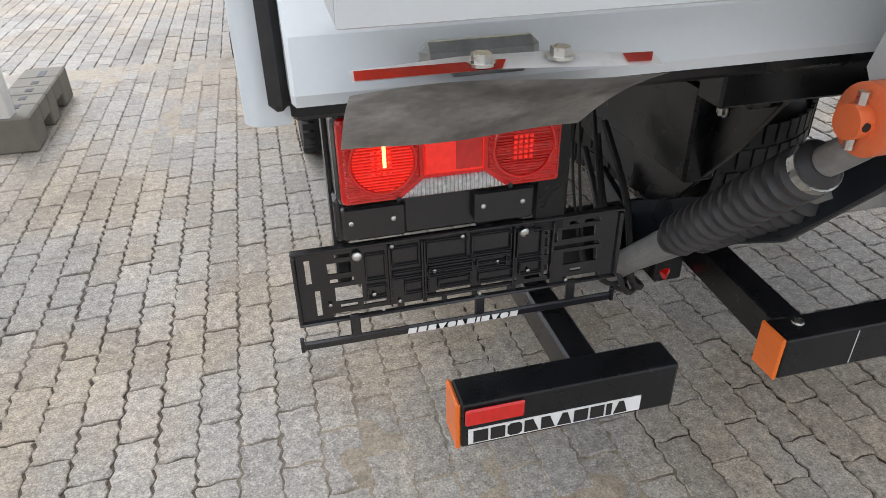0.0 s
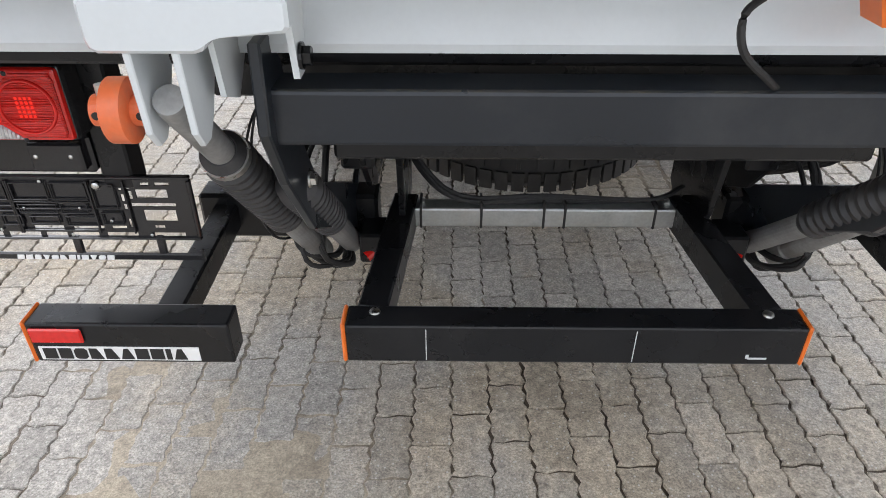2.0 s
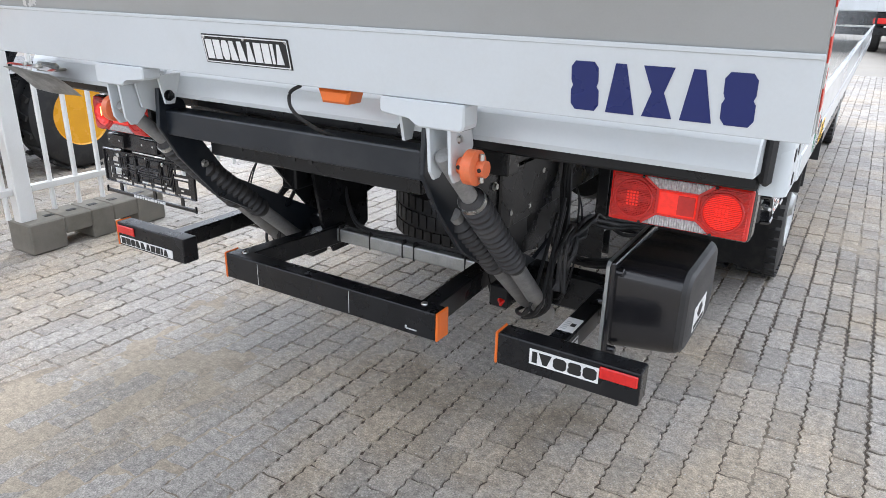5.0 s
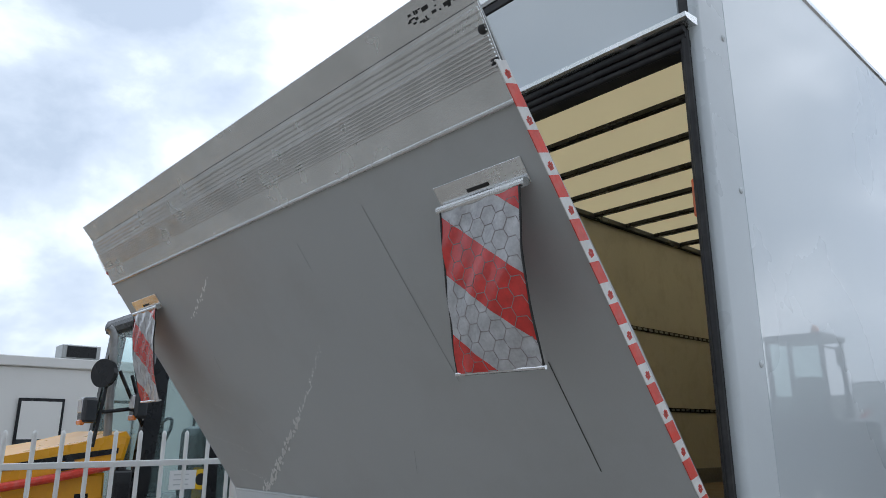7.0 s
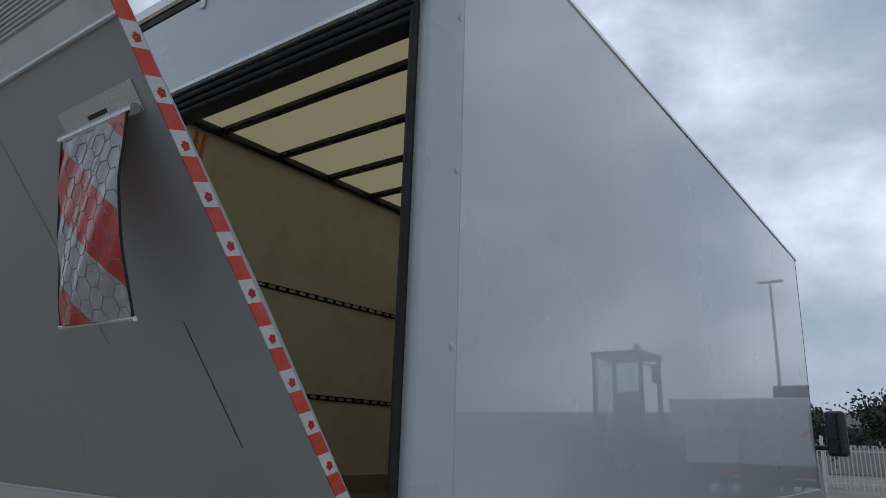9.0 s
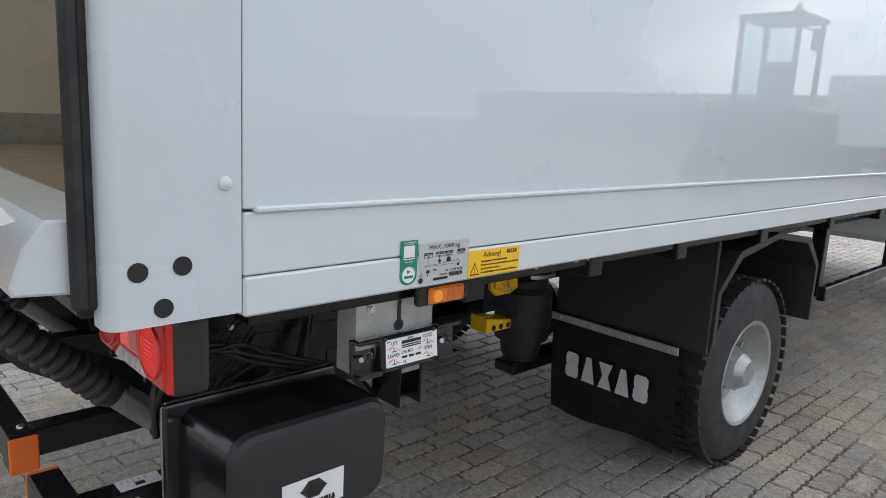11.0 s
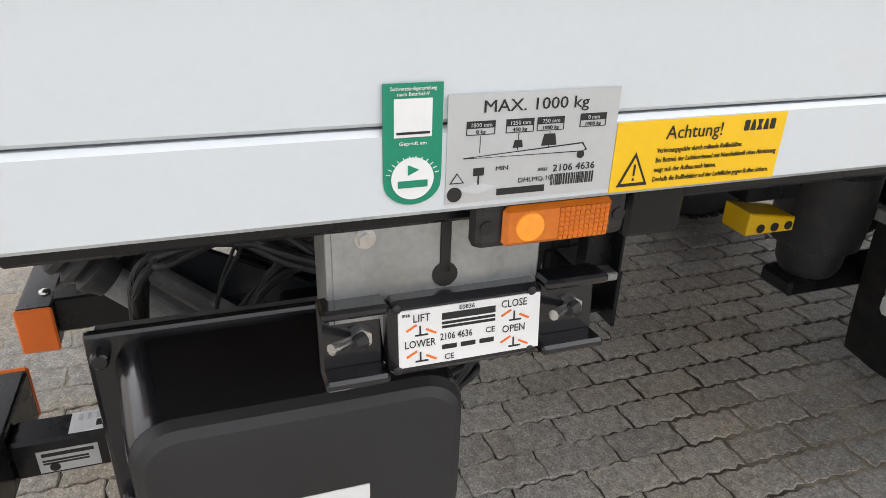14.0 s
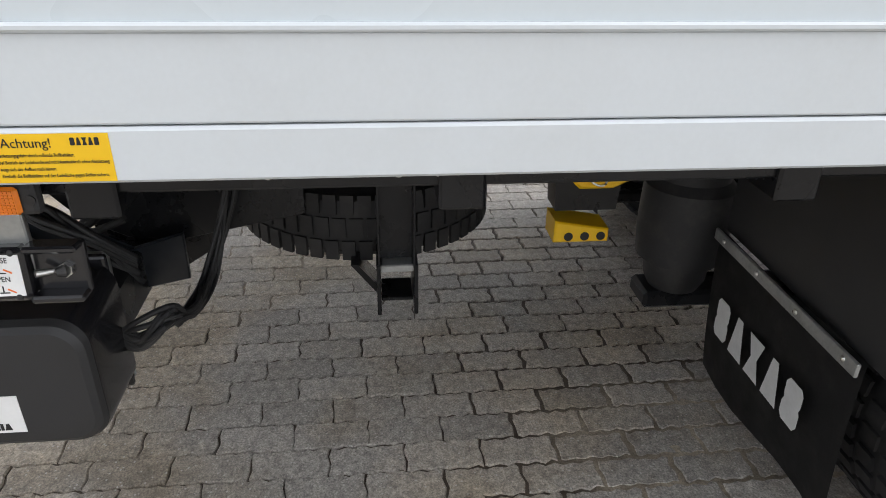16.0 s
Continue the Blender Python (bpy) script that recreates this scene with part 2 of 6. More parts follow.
PAVER = yard_surface("concrete_paver", (0.325, 0.302, 0.272), (0.370, 0.310, 0.232), (0.19, 0.158, 0.120), 0.55, 1.0)
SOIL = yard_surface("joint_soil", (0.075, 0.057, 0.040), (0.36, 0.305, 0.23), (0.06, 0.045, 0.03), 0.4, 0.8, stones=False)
ROOFY = mat("facade_white", (0.74, 0.73, 0.70), 0.6, vary=0.05, scale=0.6)
DARKGL = mat("dark_window_glass", (0.02, 0.024, 0.028), 0.05, vary=0.1, spec=0.7)
LEAF = mat("leaves", (0.030, 0.048, 0.020), 0.7, vary=0.4, scale=2, per_object=0.4)
BARK = mat("bark", (0.09, 0.07, 0.05), 0.9, vary=0.3)


def translucent(name, color):
    m = bpy.data.materials.new(name)
    m.use_nodes = True
    n, l = m.node_tree.nodes, m.node_tree.links
    t = n.new("ShaderNodeBsdfTranslucent")
    d = n["Principled BSDF"]
    x = n.new("ShaderNodeMixShader")
    ns = n.new("ShaderNodeTexNoise")
    ns.inputs["Scale"].default_value = 2.0
    ns.inputs["Detail"].default_value = 6
    rp = n.new("ShaderNodeMix")
    rp.data_type = "RGBA"
    rp.inputs[6].default_value = (*[c * 0.88 for c in color], 1)
    rp.inputs[7].default_value = (*color, 1)
    l.new(ns.outputs["Fac"], rp.inputs[0])
    l.new(rp.outputs[2], t.inputs["Color"])
    l.new(rp.outputs[2], d.inputs["Base Color"])
    d.inputs["Roughness"].default_value = 0.6
    x.inputs[0].default_value = 0.3
    l.new(t.outputs[0], x.inputs[1])
    l.new(d.outputs[0], x.inputs[2])
    l.new(x.outputs[0], n["Material Output"].inputs["Surface"])
    return m


GRP = translucent("translucent_roof_sheet", (0.90, 0.81, 0.60))


def glass(name, color=(0.75, 0.85, 0.85)):
    m = bpy.data.materials.new(name)
    m.use_nodes = True
    p = m.node_tree.nodes["Principled BSDF"]
    p.inputs["Base Color"].default_value = (*color, 1)
    p.inputs["Roughness"].default_value = 0.03
    p.inputs["Transmission Weight"].default_value = 0.9
    p.inputs["IOR"].default_value = 1.1
    return m


GLASS = glass("cab_glass", (0.6, 0.75, 0.74))


def glowing_lens(name, color, strength):
    """A coloured, coated lens with a glow of its own."""
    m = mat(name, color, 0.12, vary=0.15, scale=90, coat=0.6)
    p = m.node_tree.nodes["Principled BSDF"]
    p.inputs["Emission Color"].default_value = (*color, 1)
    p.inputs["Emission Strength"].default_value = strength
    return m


def ribbed(m, scale, depth, axis="X"):
    """Fine moulded ribs across a lens."""
    n, l = m.node_tree.nodes, m.node_tree.links
    co = n.new("ShaderNodeTexCoord")
    w = n.new("ShaderNodeTexWave")
    w.bands_direction = axis
    w.inputs["Scale"].default_value = scale
    b = n.new("ShaderNodeBump")
    b.inputs["Strength"].default_value, b.inputs["Distance"].default_value = depth, 0.004
    l.new(co.outputs["Object"], w.inputs["Vector"])
    l.new(w.outputs["Fac"], b.inputs["Height"])
    l.new(b.outputs["Normal"], n["Principled BSDF"].inputs["Normal"])
    return m


RIBCLEAR = ribbed(mat("vertically_ribbed_lens", (0.74, 0.74, 0.75), 0.12, metal=0.25, vary=0.35, scale=150, coat=0.8), 55, 1.0)
RIBRED = ribbed(mat("finely_ribbed_red_lens", (0.66, 0.014, 0.008), 0.15, vary=0.2, scale=60, coat=0.7), 85, 0.6, "Z")
# emission brightens marker lamps, chamber ribs, prism cells and the centre reflector alike
REDGLOW = glowing_lens("glowing_red_lens", (0.72, 0.016, 0.006), 0.42)
FLAGW = mat("grey_white_flag_film", (0.44, 0.44, 0.45), 0.2, vary=0.3, scale=30, coat=0.5)
FLAGR = mat("red_flag_film", (0.54, 0.024, 0.018), 0.2, vary=0.25, scale=30, coat=0.5)
SEAM = mat("flag_seam", (0.30, 0.27, 0.27), 0.3, vary=0.2)
REDHOT = glowing_lens("lit_lamp_filament", (1.0, 0.35, 0.08), 5.0)
AMBERLIT = glowing_lens("lit_amber_bulb", (0.95, 0.32, 0.02), 0.18)


# ---- builders ----
def top(name, at, label, category, group="", kind=""):
    """A top-level thing: an Empty at its base."""
    o = new(name)
    o.location = at
    return tagged(o, label, category, group, kind)


def part(name, bm, material, parent, label=""):
    """Links a bmesh, given in world places, as one mesh under a thing or a part."""
    me = bpy.data.meshes.new(name)
    bmesh.ops.recalc_face_normals(bm, faces=bm.faces)
    bm.to_mesh(me)
    bm.free()
    me.materials.append(material)
    o = new(name, me)
    o.parent = parent
    if parent.type == "EMPTY":
        o.matrix_parent_inverse = Matrix.Translation(-parent.location)
    if label:
        o["label"] = label
    return o


def smooth(o, angle=0.6):
    o.data.shade_smooth()
    o.data.set_sharp_from_angle(angle=angle)
    return o


def block(x0, x1, y0, y1, z0, z1, bevel=0.003, bm=None, m=None, seg=1):
    """A box with eased edges, added to bm; m turns and moves it."""
    bm = bm or bmesh.new()
    vs = bmesh.ops.create_cube(bm, size=1)["verts"]
    for v in vs:
        v.co = Vector(((x0 + x1) / 2 + v.co.x * (x1 - x0), (y0 + y1) / 2 + v.co.y * (y1 - y0), (z0 + z1) / 2 + v.co.z * (z1 - z0)))
    if bevel:
        es = list({e for v in vs for e in v.link_edges})
        r = bmesh.ops.bevel(bm, geom=es, offset=min(bevel, 0.45 * min(abs(x1 - x0), abs(y1 - y0), abs(z1 - z0))), segments=seg, affect="EDGES", profile=0.5)
        vs = list({v for v in vs if v.is_valid} | set(r["verts"]))
    if m:
        bmesh.ops.transform(bm, matrix=m, verts=vs)
    return bm


def rod(a, b, r, r2=None, seg=20, bm=None, caps=True):
    """A round bar from a to b."""
    bm = bm or bmesh.new()
    a, b = Vector(a), Vector(b)
    m = Matrix.Translation((a + b) / 2) @ (b - a).to_track_quat("Z", "Y").to_matrix().to_4x4()
    bmesh.ops.create_cone(bm, cap_ends=caps, segments=seg, radius1=r, radius2=r if r2 is None else r2, depth=(b - a).length, matrix=m)
    return bm


def lathe(a, b, profile, seg=28, bm=None, caps=True):
    """A turned body on the axis a-b; profile: (share of the length, radius)."""
    bm = bm or bmesh.new()
    a, b = Vector(a), Vector(b)
    q = (b - a).to_track_quat("Z", "Y").to_matrix()
    rings = []
    for s, r in profile:
        c = a.lerp(b, s)
        rings.append([bm.verts.new(c + q @ Vector((r * math.cos(6.28318 * i / seg), r * math.sin(6.28318 * i / seg), 0))) for i in range(seg)])
    for p, q2 in zip(rings, rings[1:]):
        for i in range(seg):
            bm.faces.new((p[i], p[(i + 1) % seg], q2[(i + 1) % seg], q2[i]))
    if caps:
        bm.faces.new(rings[0][::-1])
        bm.faces.new(rings[-1])
    return bm


def prism(points, axis, a, b, bm=None, bevel=0.0):
    """An outline in the plane across axis, drawn out from a to b. points: pairs of the other two axes in order."""
    bm = bm or bmesh.new()

    def put(u, v, w):
        return {"x": (w, u, v), "y": (u, w, v), "z": (u, v, w)}[axis]
    lo = [bm.verts.new(put(u, v, a)) for u, v in points]
    hi = [bm.verts.new(put(u, v, b)) for u, v in points]
    n = len(points)
    fs = [bm.faces.new(lo), bm.faces.new(hi[::-1])]
    for i in range(n):
        fs.append(bm.faces.new((lo[i], hi[i], hi[(i + 1) % n], lo[(i + 1) % n])))
    if bevel:
        es = list({e for f in fs[:2] for e in f.edges})
        bmesh.ops.bevel(bm, geom=es, offset=bevel, segments=1, affect="EDGES")
    return bm


def tube(points, r, bm=None, seg=8, steps=6):
    """A hose along a smooth line through points."""
    bm = bm or bmesh.new()
    ps = [Vector(p) for p in points]
    ext = [ps[0] * 2 - ps[1]] + ps + [ps[-1] * 2 - ps[-2]]
    line = []
    for i in range(1, len(ext) - 2):
        p0, p1, p2, p3 = ext[i - 1:i + 3]
        for k in range(steps):
            t = k / steps
            line.append(0.5 * ((2 * p1) + (p2 - p0) * t + (2 * p0 - 5 * p1 + 4 * p2 - p3) * t * t + (3 * p1 - p0 - 3 * p2 + p3) * t ** 3))
    line.append(ps[-1])
    prev = None
    up = Vector((0.13, 0.21, 0.97))
    for i, c in enumerate(line):
        d = (line[min(i + 1, len(line) - 1)] - line[max(i - 1, 0)]).normalized()
        s = d.cross(up).normalized()
        w = s.cross(d)
        ring = [bm.verts.new(c + (s * math.cos(6.28318 * k / seg) + w * math.sin(6.28318 * k / seg)) * r) for k in range(seg)]
        if prev:
            for k in range(seg):
                bm.faces.new((prev[k], prev[(k + 1) % seg], ring[(k + 1) % seg], ring[k]))
        prev = ring
    return bm


def plane_frame(o, u, v):
    """A frame with its x along u, y along v, z out of the surface."""
    u = Vector(u).normalized()
    n = u.cross(Vector(v)).normalized()
    v = n.cross(u)
    m = Matrix((u, v, n)).transposed().to_4x4()
    m.translation = Vector(o)
    return m


def slab(m, x0, x1, y0, y1, t0, t1, bevel=0.0, bm=None):
    return block(x0, x1, y0, y1, t0, t1, bevel, bm, m)


def words(text, size, m, x, y, material, parent, name="print", lift=0.0012, align="LEFT", bold=0.0, squeeze=1.0):
    """Printed words on the surface with frame m, thin and slightly proud."""
    cu = bpy.data.curves.new("words", "FONT")
    cu.body, cu.size, cu.align_x, cu.offset = text, size, align, bold
    cu.extrude = 0.0002
    cu.resolution_u = 2
    tmp = bpy.data.objects.new("words", cu)
    scene.collection.objects.link(tmp)
    bpy.context.view_layer.update()
    me = bpy.data.meshes.new_from_object(tmp.evaluated_get(bpy.context.evaluated_depsgraph_get()))
    bpy.data.objects.remove(tmp)
    me.transform(m @ Matrix.Translation((x, y, lift)) @ Matrix.Diagonal((squeeze, 1, 1, 1)))
    me.materials.clear()
    me.materials.append(material)
    o = new(name, me)
    o.parent = parent
    if parent.type == "EMPTY":
        o.matrix_parent_inverse = Matrix.Translation(-parent.location)
    return o


def marks(kinds, m, x, y, w, h, gap, material, parent, slant=0.0, name="mark", lift=0.0015):
    """A row of plain shapes that stand for a maker's mark: b block, t tapered, k waisted, c rounded, i thin."""
    for i, k in enumerate(kinds):
        ww = w * (0.4 if k == "i" else 1.0)
        shapes = {
            "b": [(0, 0), (1, 0), (1, 1), (0, 1)],
            "i": [(0, 0), (1, 0), (1, 1), (0, 1)],
            "t": [(0, 0), (1, 0), (0.68, 1), (0.32, 1)],
            "v": [(0.34, 0), (0.66, 0), (1, 1), (0, 1)],
            "k": [(0, 0), (1, 0), (0.7, 0.5), (1, 1), (0, 1), (0.3, 0.5)],
            "c": [(0.0, 0.12), (0.15, 0), (0.85, 0), (1, 0.12), (1, 0.42), (0.92, 0.5), (0.98, 0.6), (0.98, 0.88), (0.83, 1), (0.17, 1), (0.02, 0.88), (0.02, 0.6), (0.08, 0.5), (0, 0.4)],
            "o": [(0, 0.2), (0.2, 0), (0.8, 0), (1, 0.2), (1, 0.8), (0.8, 1), (0.2, 1), (0, 0.8)],
            "l": [(0, 0), (1, 0), (0.6, 1), (0, 1)],
            "h": [(0, 0), (1, 0), (1, 1), (0, 1)],
        }[k]
        bm = prism([(x + px * ww + slant * py * h, y + py * h) for px, py in shapes], "z", lift - 0.001, lift)
        bmesh.ops.transform(bm, matrix=m, verts=bm.verts)
        part(name, bm, material, parent)
        x += ww + gap


def dome(c, n, r, bm=None):
    """A low bolt head on a surface."""
    c, n = Vector(c), Vector(n).normalized()
    return lathe(c, c + n * r * 0.6, [(0, r), (0.5, r * 0.9), (0.85, r * 0.55), (1, r * 0.2)], 14, bm)


def hexbolt(c, n, r, bm=None):
    c, n = Vector(c), Vector(n).normalized()
    bm = lathe(c, c + n * r * 0.3, [(0, r * 1.35), (1, r * 1.35)], 14, bm)
    return rod(c, c + n * r * 1.1, r, seg=6, bm=bm)

# ---- ground ----
gm = bmesh.new()
bmesh.ops.create_grid(gm, x_segments=2, y_segments=2, size=600)
g_me = bpy.data.meshes.new("ground")
bmesh.ops.translate(gm, verts=gm.verts, vec=(0, 0, -0.0105))
gm.to_mesh(g_me)
gm.free()
FAR = mat("far_paving", (0.27, 0.25, 0.215), 0.7, vary=0.25, scale=0.5, dirt=(0.15, 0.13, 0.1), dirt_amount=0.5, dirt_scale=0.3)
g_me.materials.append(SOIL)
ground = tagged(new("ground", g_me), "brown-grey concrete paving of a sales yard with worn sandy joints", "ground", kind="structure")
# sand in the joints, washed out in places and level with the stones in others
sv, sf = [], []
SNX, SNY, SSTEP = 300, 260, 0.025
for jy in range(SNY + 1):
    for ix in range(SNX + 1):
        x, y = -3.75 + ix * SSTEP, -3.0 + jy * SSTEP
        k = noise.fractal(Vector((x * 1.1, y * 0.8, 3.7)), 0.9, 2.0, 5)
        fine_ = noise.noise(Vector((x * 13, y * 13, 1.0)))
        z = -0.0047 + 0.0072 * k + 0.0034 * math.exp(-((x + 0.7) ** 2 + (y + 1.1) ** 2) / 0.35) + 0.0012 * fine_ - (0.0032 if (0.3 < x < 1.8 and -1.3 < y < 1.6) or (-0.7 < x < 1.8 and 0.2 < y < 1.6) else 0.0)
        sv.append((x, y, min(-0.0008, max(-0.0095, z))))
for jy in range(SNY):
    for ix in range(SNX):
        a = jy * (SNX + 1) + ix
        sf.append((a, a + 1, a + SNX + 2, a + SNX + 1))
s_me = bpy.data.meshes.new("joint_sand")
s_me.from_pydata(sv, [], sf)
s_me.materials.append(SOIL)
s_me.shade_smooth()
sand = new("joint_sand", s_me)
sand.parent = ground
sand["kind"] = "stuff"
# beyond the laid field
fm = bmesh.new()
for x0, x1, y0, y1 in ((-300, -8, -300, 300), (9, 300, -300, 300), (-8, 9, 14, 300), (-8, 9, -300, -4)):
    block(x0, x1, y0, y1, -0.02, -0.002, 0, fm)
far = part("far_paving", fm, FAR, ground)

# ---- the truck ----
truck = top("box_truck", (0, 2.4, 0), "white box truck with a grey tail lift tipped back", "truck")
R = 1.25
for sx in (1, -1):
    def X(a, b):
        return (a, b) if sx > 0 else (-b, -a)
    wall = part("side_wall", block(*X(1.225, R), -0.447, 5.5, 1.195, 3.40, 0.002), PANEL, truck, "glossy white side panel of the cargo box")
    part("lining", block(*X(1.205, 1.225), -0.60, 5.45, 1.14, 3.395, 0), CREAM, truck, "cream plywood inner lining with scuffs")
    part("kick_strip", block(*X(1.196, 1.205), -0.58, 5.45, 1.14, 1.272, 0.002), GALV, truck)
    part("lashing_rail", block(*X(1.193, 1.205), -0.55, 5.44, 1.771, 1.806, 0.002), BLACK, truck, "dark slotted lashing rail")
    part("lashing_rail", block(*X(1.193, 1.205), -0.55, 5.44, 2.462, 2.497, 0.002), BLACK, truck, "dark slotted lashing rail")
    slots = bmesh.new()
    for i in range(66):
        y = -0.5 + i * 0.09
        for z in (1.779, 2.470):
            block(*X(1.190, 1.1935), y, y + 0.055, z, z + 0.019, 0, slots)
    part("rail_slot", slots, GALV, truck)["kind"] = "stuff"
    rail = part("side_rail", block(*X(1.20, 1.2515), -0.447, 5.5, 1.0925, 1.19, 0.003), WHITE, truck, "white lower side rail")
    part("side_rail", block(*X(1.20, 1.253), -0.447, 5.5, 1.027, 1.0905, 0.004), WHITE, truck, "white lower side rail")
    part("rail_bead", block(*X(1.21, 1.259), -0.43, 5.5, 1.189, 1.199, 0.003), WHITE, truck)
    pts = []
    for i in range(9):
        a = radians(90 * i / 8)
        pts.append((R - 0.022 + 0.022 * math.sin(a), -0.645 + 0.022 - 0.022 * math.cos(a)))
    pts = [(1.20, -0.645)] + pts + [(R, -0.4495), (1.20, -0.4495)]
    post = part("corner_post", prism([(sx * a, b) for a, b in pts], "z", 1.036, 3.42), POST, truck, "white rounded rear corner post")
    smooth(post, 0.5)
    for z in (2.857, 2.321, 1.782, 1.235):
        smooth(part("bolt", dome((sx * R, -0.475, z), (sx, 0, 0), 0.011), WHITE, post))
    for y, z, r in ((-0.54, 1.119, 0.014), (-0.602, 1.116, 0.014), (-0.568, 1.061, 0.014)):
        part("hole", rod((sx * (R - 0.004), y, z), (sx * (R + 0.0015), y, z), r, seg=18), INK, post)
    gb = block(*X(1.188, 1.218), -0.662, -0.60, 1.06, 2.84, 0.008)
    block(*X(1.200, 1.222), -0.676, -0.65, 1.06, 2.83, 0.008, gb)
    part("door_gasket", gb, RUBBER, truck, "black rubber door gasket")
    part("roof_edge", block(*X(1.222, 1.258), -0.64, 5.52, 3.395, 3.432, 0.008), ALU, truck, "aluminium roof edge profile")
    part("side_guard_rail", block(*X(1.12, 1.16), 2.48, 5.0, 0.60, 0.665, 0.005), BLACK, truck, "black side guard rail")
    for y in (2.5, 3.7, 4.9):
        part("guard_post", block(*X(1.06, 1.12), y, y + 0.05, 0.61, 1.0, 0.004), BLACK, truck)

part("front_wall", block(-R, R, 5.46, 5.5, 1.03, 3.40, 0.004), PANEL, truck)
part("front_lining", block(-1.2, 1.2, 5.44, 5.458, 1.19, 3.37, 0), CREAM, truck)
part("bulkhead_panel", block(-1.19, 1.19, 5.425, 5.438, 1.19, 2.2, 0), BLACK, truck, "black lower panel of the inner front wall")
part("load_floor", block(-1.19, 1.19, -0.645, 5.44, 1.09, 1.14, 0.002), WOOD, truck, "brown wooden load floor")
part("roof_sheet", block(-1.222, 1.222, -0.55, 5.48, 3.412, 3.418, 0), GRP, truck, "translucent cream roof sheet")
for i in range(12):
    y = -0.15 + i * 0.475
    part("roof_bow", block(-1.2, 1.2, y, y + 0.05, 3.372, 3.409, 0.006), BLACK, truck, "dark roof bow")
part("roof_corner_rail", block(-1.204, -1.16, -0.55, 5.44, 3.355, 3.408, 0.01), BEAMC, truck)
part("roof_corner_rail", block(1.16, 1.204, -0.55, 5.44, 3.355, 3.408, 0.01), BEAMC, truck)

# rear header over the opening
hd = part("header_panel", block(-1.188, 1.188, -0.642, -0.60, 2.868, 3.318, 0.004), PANEL, truck, "white panel over the cargo opening")
part("header_seal", block(-1.222, 1.222, -0.646, -0.60, 3.321, 3.358, 0.003), RUBBER, truck)
for sx in (1, -1):
    part("header_seal", block(min(sx * 1.190, sx * 1.222), max(sx * 1.190, sx * 1.222), -0.647, -0.61, 2.86, 3.319, 0.002), RUBBER, truck)
    part("marker_lamp", block(sx * 1.14 - 0.03, sx * 1.14 + 0.03, -0.675, -0.655, 3.392, 3.412, 0.005), REDGLOW, truck, "small red marker lamp")
part("top_rail", block(-1.222, 1.222, -0.66, -0.55, 3.361, 3.43, 0.01), ALU, truck, "riveted aluminium top rail")
part("drip_rail", prism([(-0.60, 2.838), (-0.70, 2.838), (-0.712, 2.842), (-0.712, 2.858), (-0.60, 2.870)], "x", -1.245, 1.245), ALU, truck, "aluminium drip rail over the opening")
top_gasket = part("top_gasket", block(-1.22, 1.22, -0.645, -0.58, 2.77, 2.836, 0.003), RUBBER, truck, "black ribbed rubber gasket")
for z, y in ((2.782, -0.65), (2.802, -0.665), (2.822, -0.68)):
    smooth(part("gasket_rib", rod((-1.22, y, z), (1.22, y, z), 0.0125, seg=12), RUBBER, top_gasket))
for x in (1.044, 0.06, -0.93):
    hb = block(x - 0.03, x + 0.03, -0.668, -0.652, 3.33, 3.40, 0.004)
    block(x - 0.045, x - 0.015, -0.652, -0.6435, 3.26, 3.34, 0.003, hb)
    rod((x - 0.035, -0.668, 3.345), (x + 0.035, -0.668, 3.345), 0.008, seg=10, bm=hb)
    h = part("flap_hinge", hb, ALU, truck)
    for dx, dz in ((-0.03, 0.055), (0.0, 0.055), (-0.03, -0.055), (-0.03, -0.025)):
        part("rivet", dome((x + dx, -0.668 if dz > 0 else -0.652, 3.335 + dz), (0, -1, 0), 0.006), STEEL, h)
for y, d in ((0.17, 0.0), (0.23, 0.03)):
    part("strap", prism([(y, 3.33), (y + 0.022, 3.33), (y + 0.022 - d, 2.95), (y - d, 2.95)], "x", -1.200, -1.196), ORANGE, truck, "orange lashing strap looped on the wall")
part("grip", block(1.15, 1.175, -0.60, -0.55, 2.23, 2.36, 0.008), ORANGE, truck, "orange grip")

# rear sill and dark cross member
sill = part("rear_sill", prism([(-0.60, 1.187), (-0.70, 1.187), (-0.728, 1.15), (-0.745, 1.10), (-0.742, 1.088), (-0.60, 1.078)], "x", -1.20, 1.20, bevel=0.004), WHITE, truck, "white rear sill with a slanted face")
part("cross_member", block(-1.20, 1.20, -0.665, -0.50, 1.045, 1.076, 0.006), BLACK, truck, "black rear cross member")
part("cross_member", block(-0.6, 0.6, -0.56, -0.50, 0.96, 1.034, 0.004), BLACK, truck)

# chassis
for sx in (1, -1):
    part("chassis_rail", block(sx * 0.42 - 0.035, sx * 0.42 + 0.035, -0.30, 6.2, 0.70, 0.90, 0.006), BLACK, truck, "black chassis rail")
    part("subframe_rail", block(sx * 0.42 - 0.04, sx * 0.42 + 0.04, -0.45, 5.45, 0.905, 1.0, 0.005), BLACK, truck)
    part("outer_rail", block(sx * 1.15 - 0.03, sx * 1.15 + 0.03, -0.40, 5.45, 0.985, 1.024, 0.004), BLACK, truck)
for y in (0.1, 0.55, 1.0, 1.6, 2.3, 3.0, 3.7, 4.5):
    part("cross_bearer", block(-1.19, 1.19, y, y + 0.06, 0.955, 1.020, 0.004), BLACK, truck, "black cross bearer")
part("axle", rod((-0.9, 1.81, 0.40), (0.9, 1.81, 0.40), 0.06), BLACK, truck)
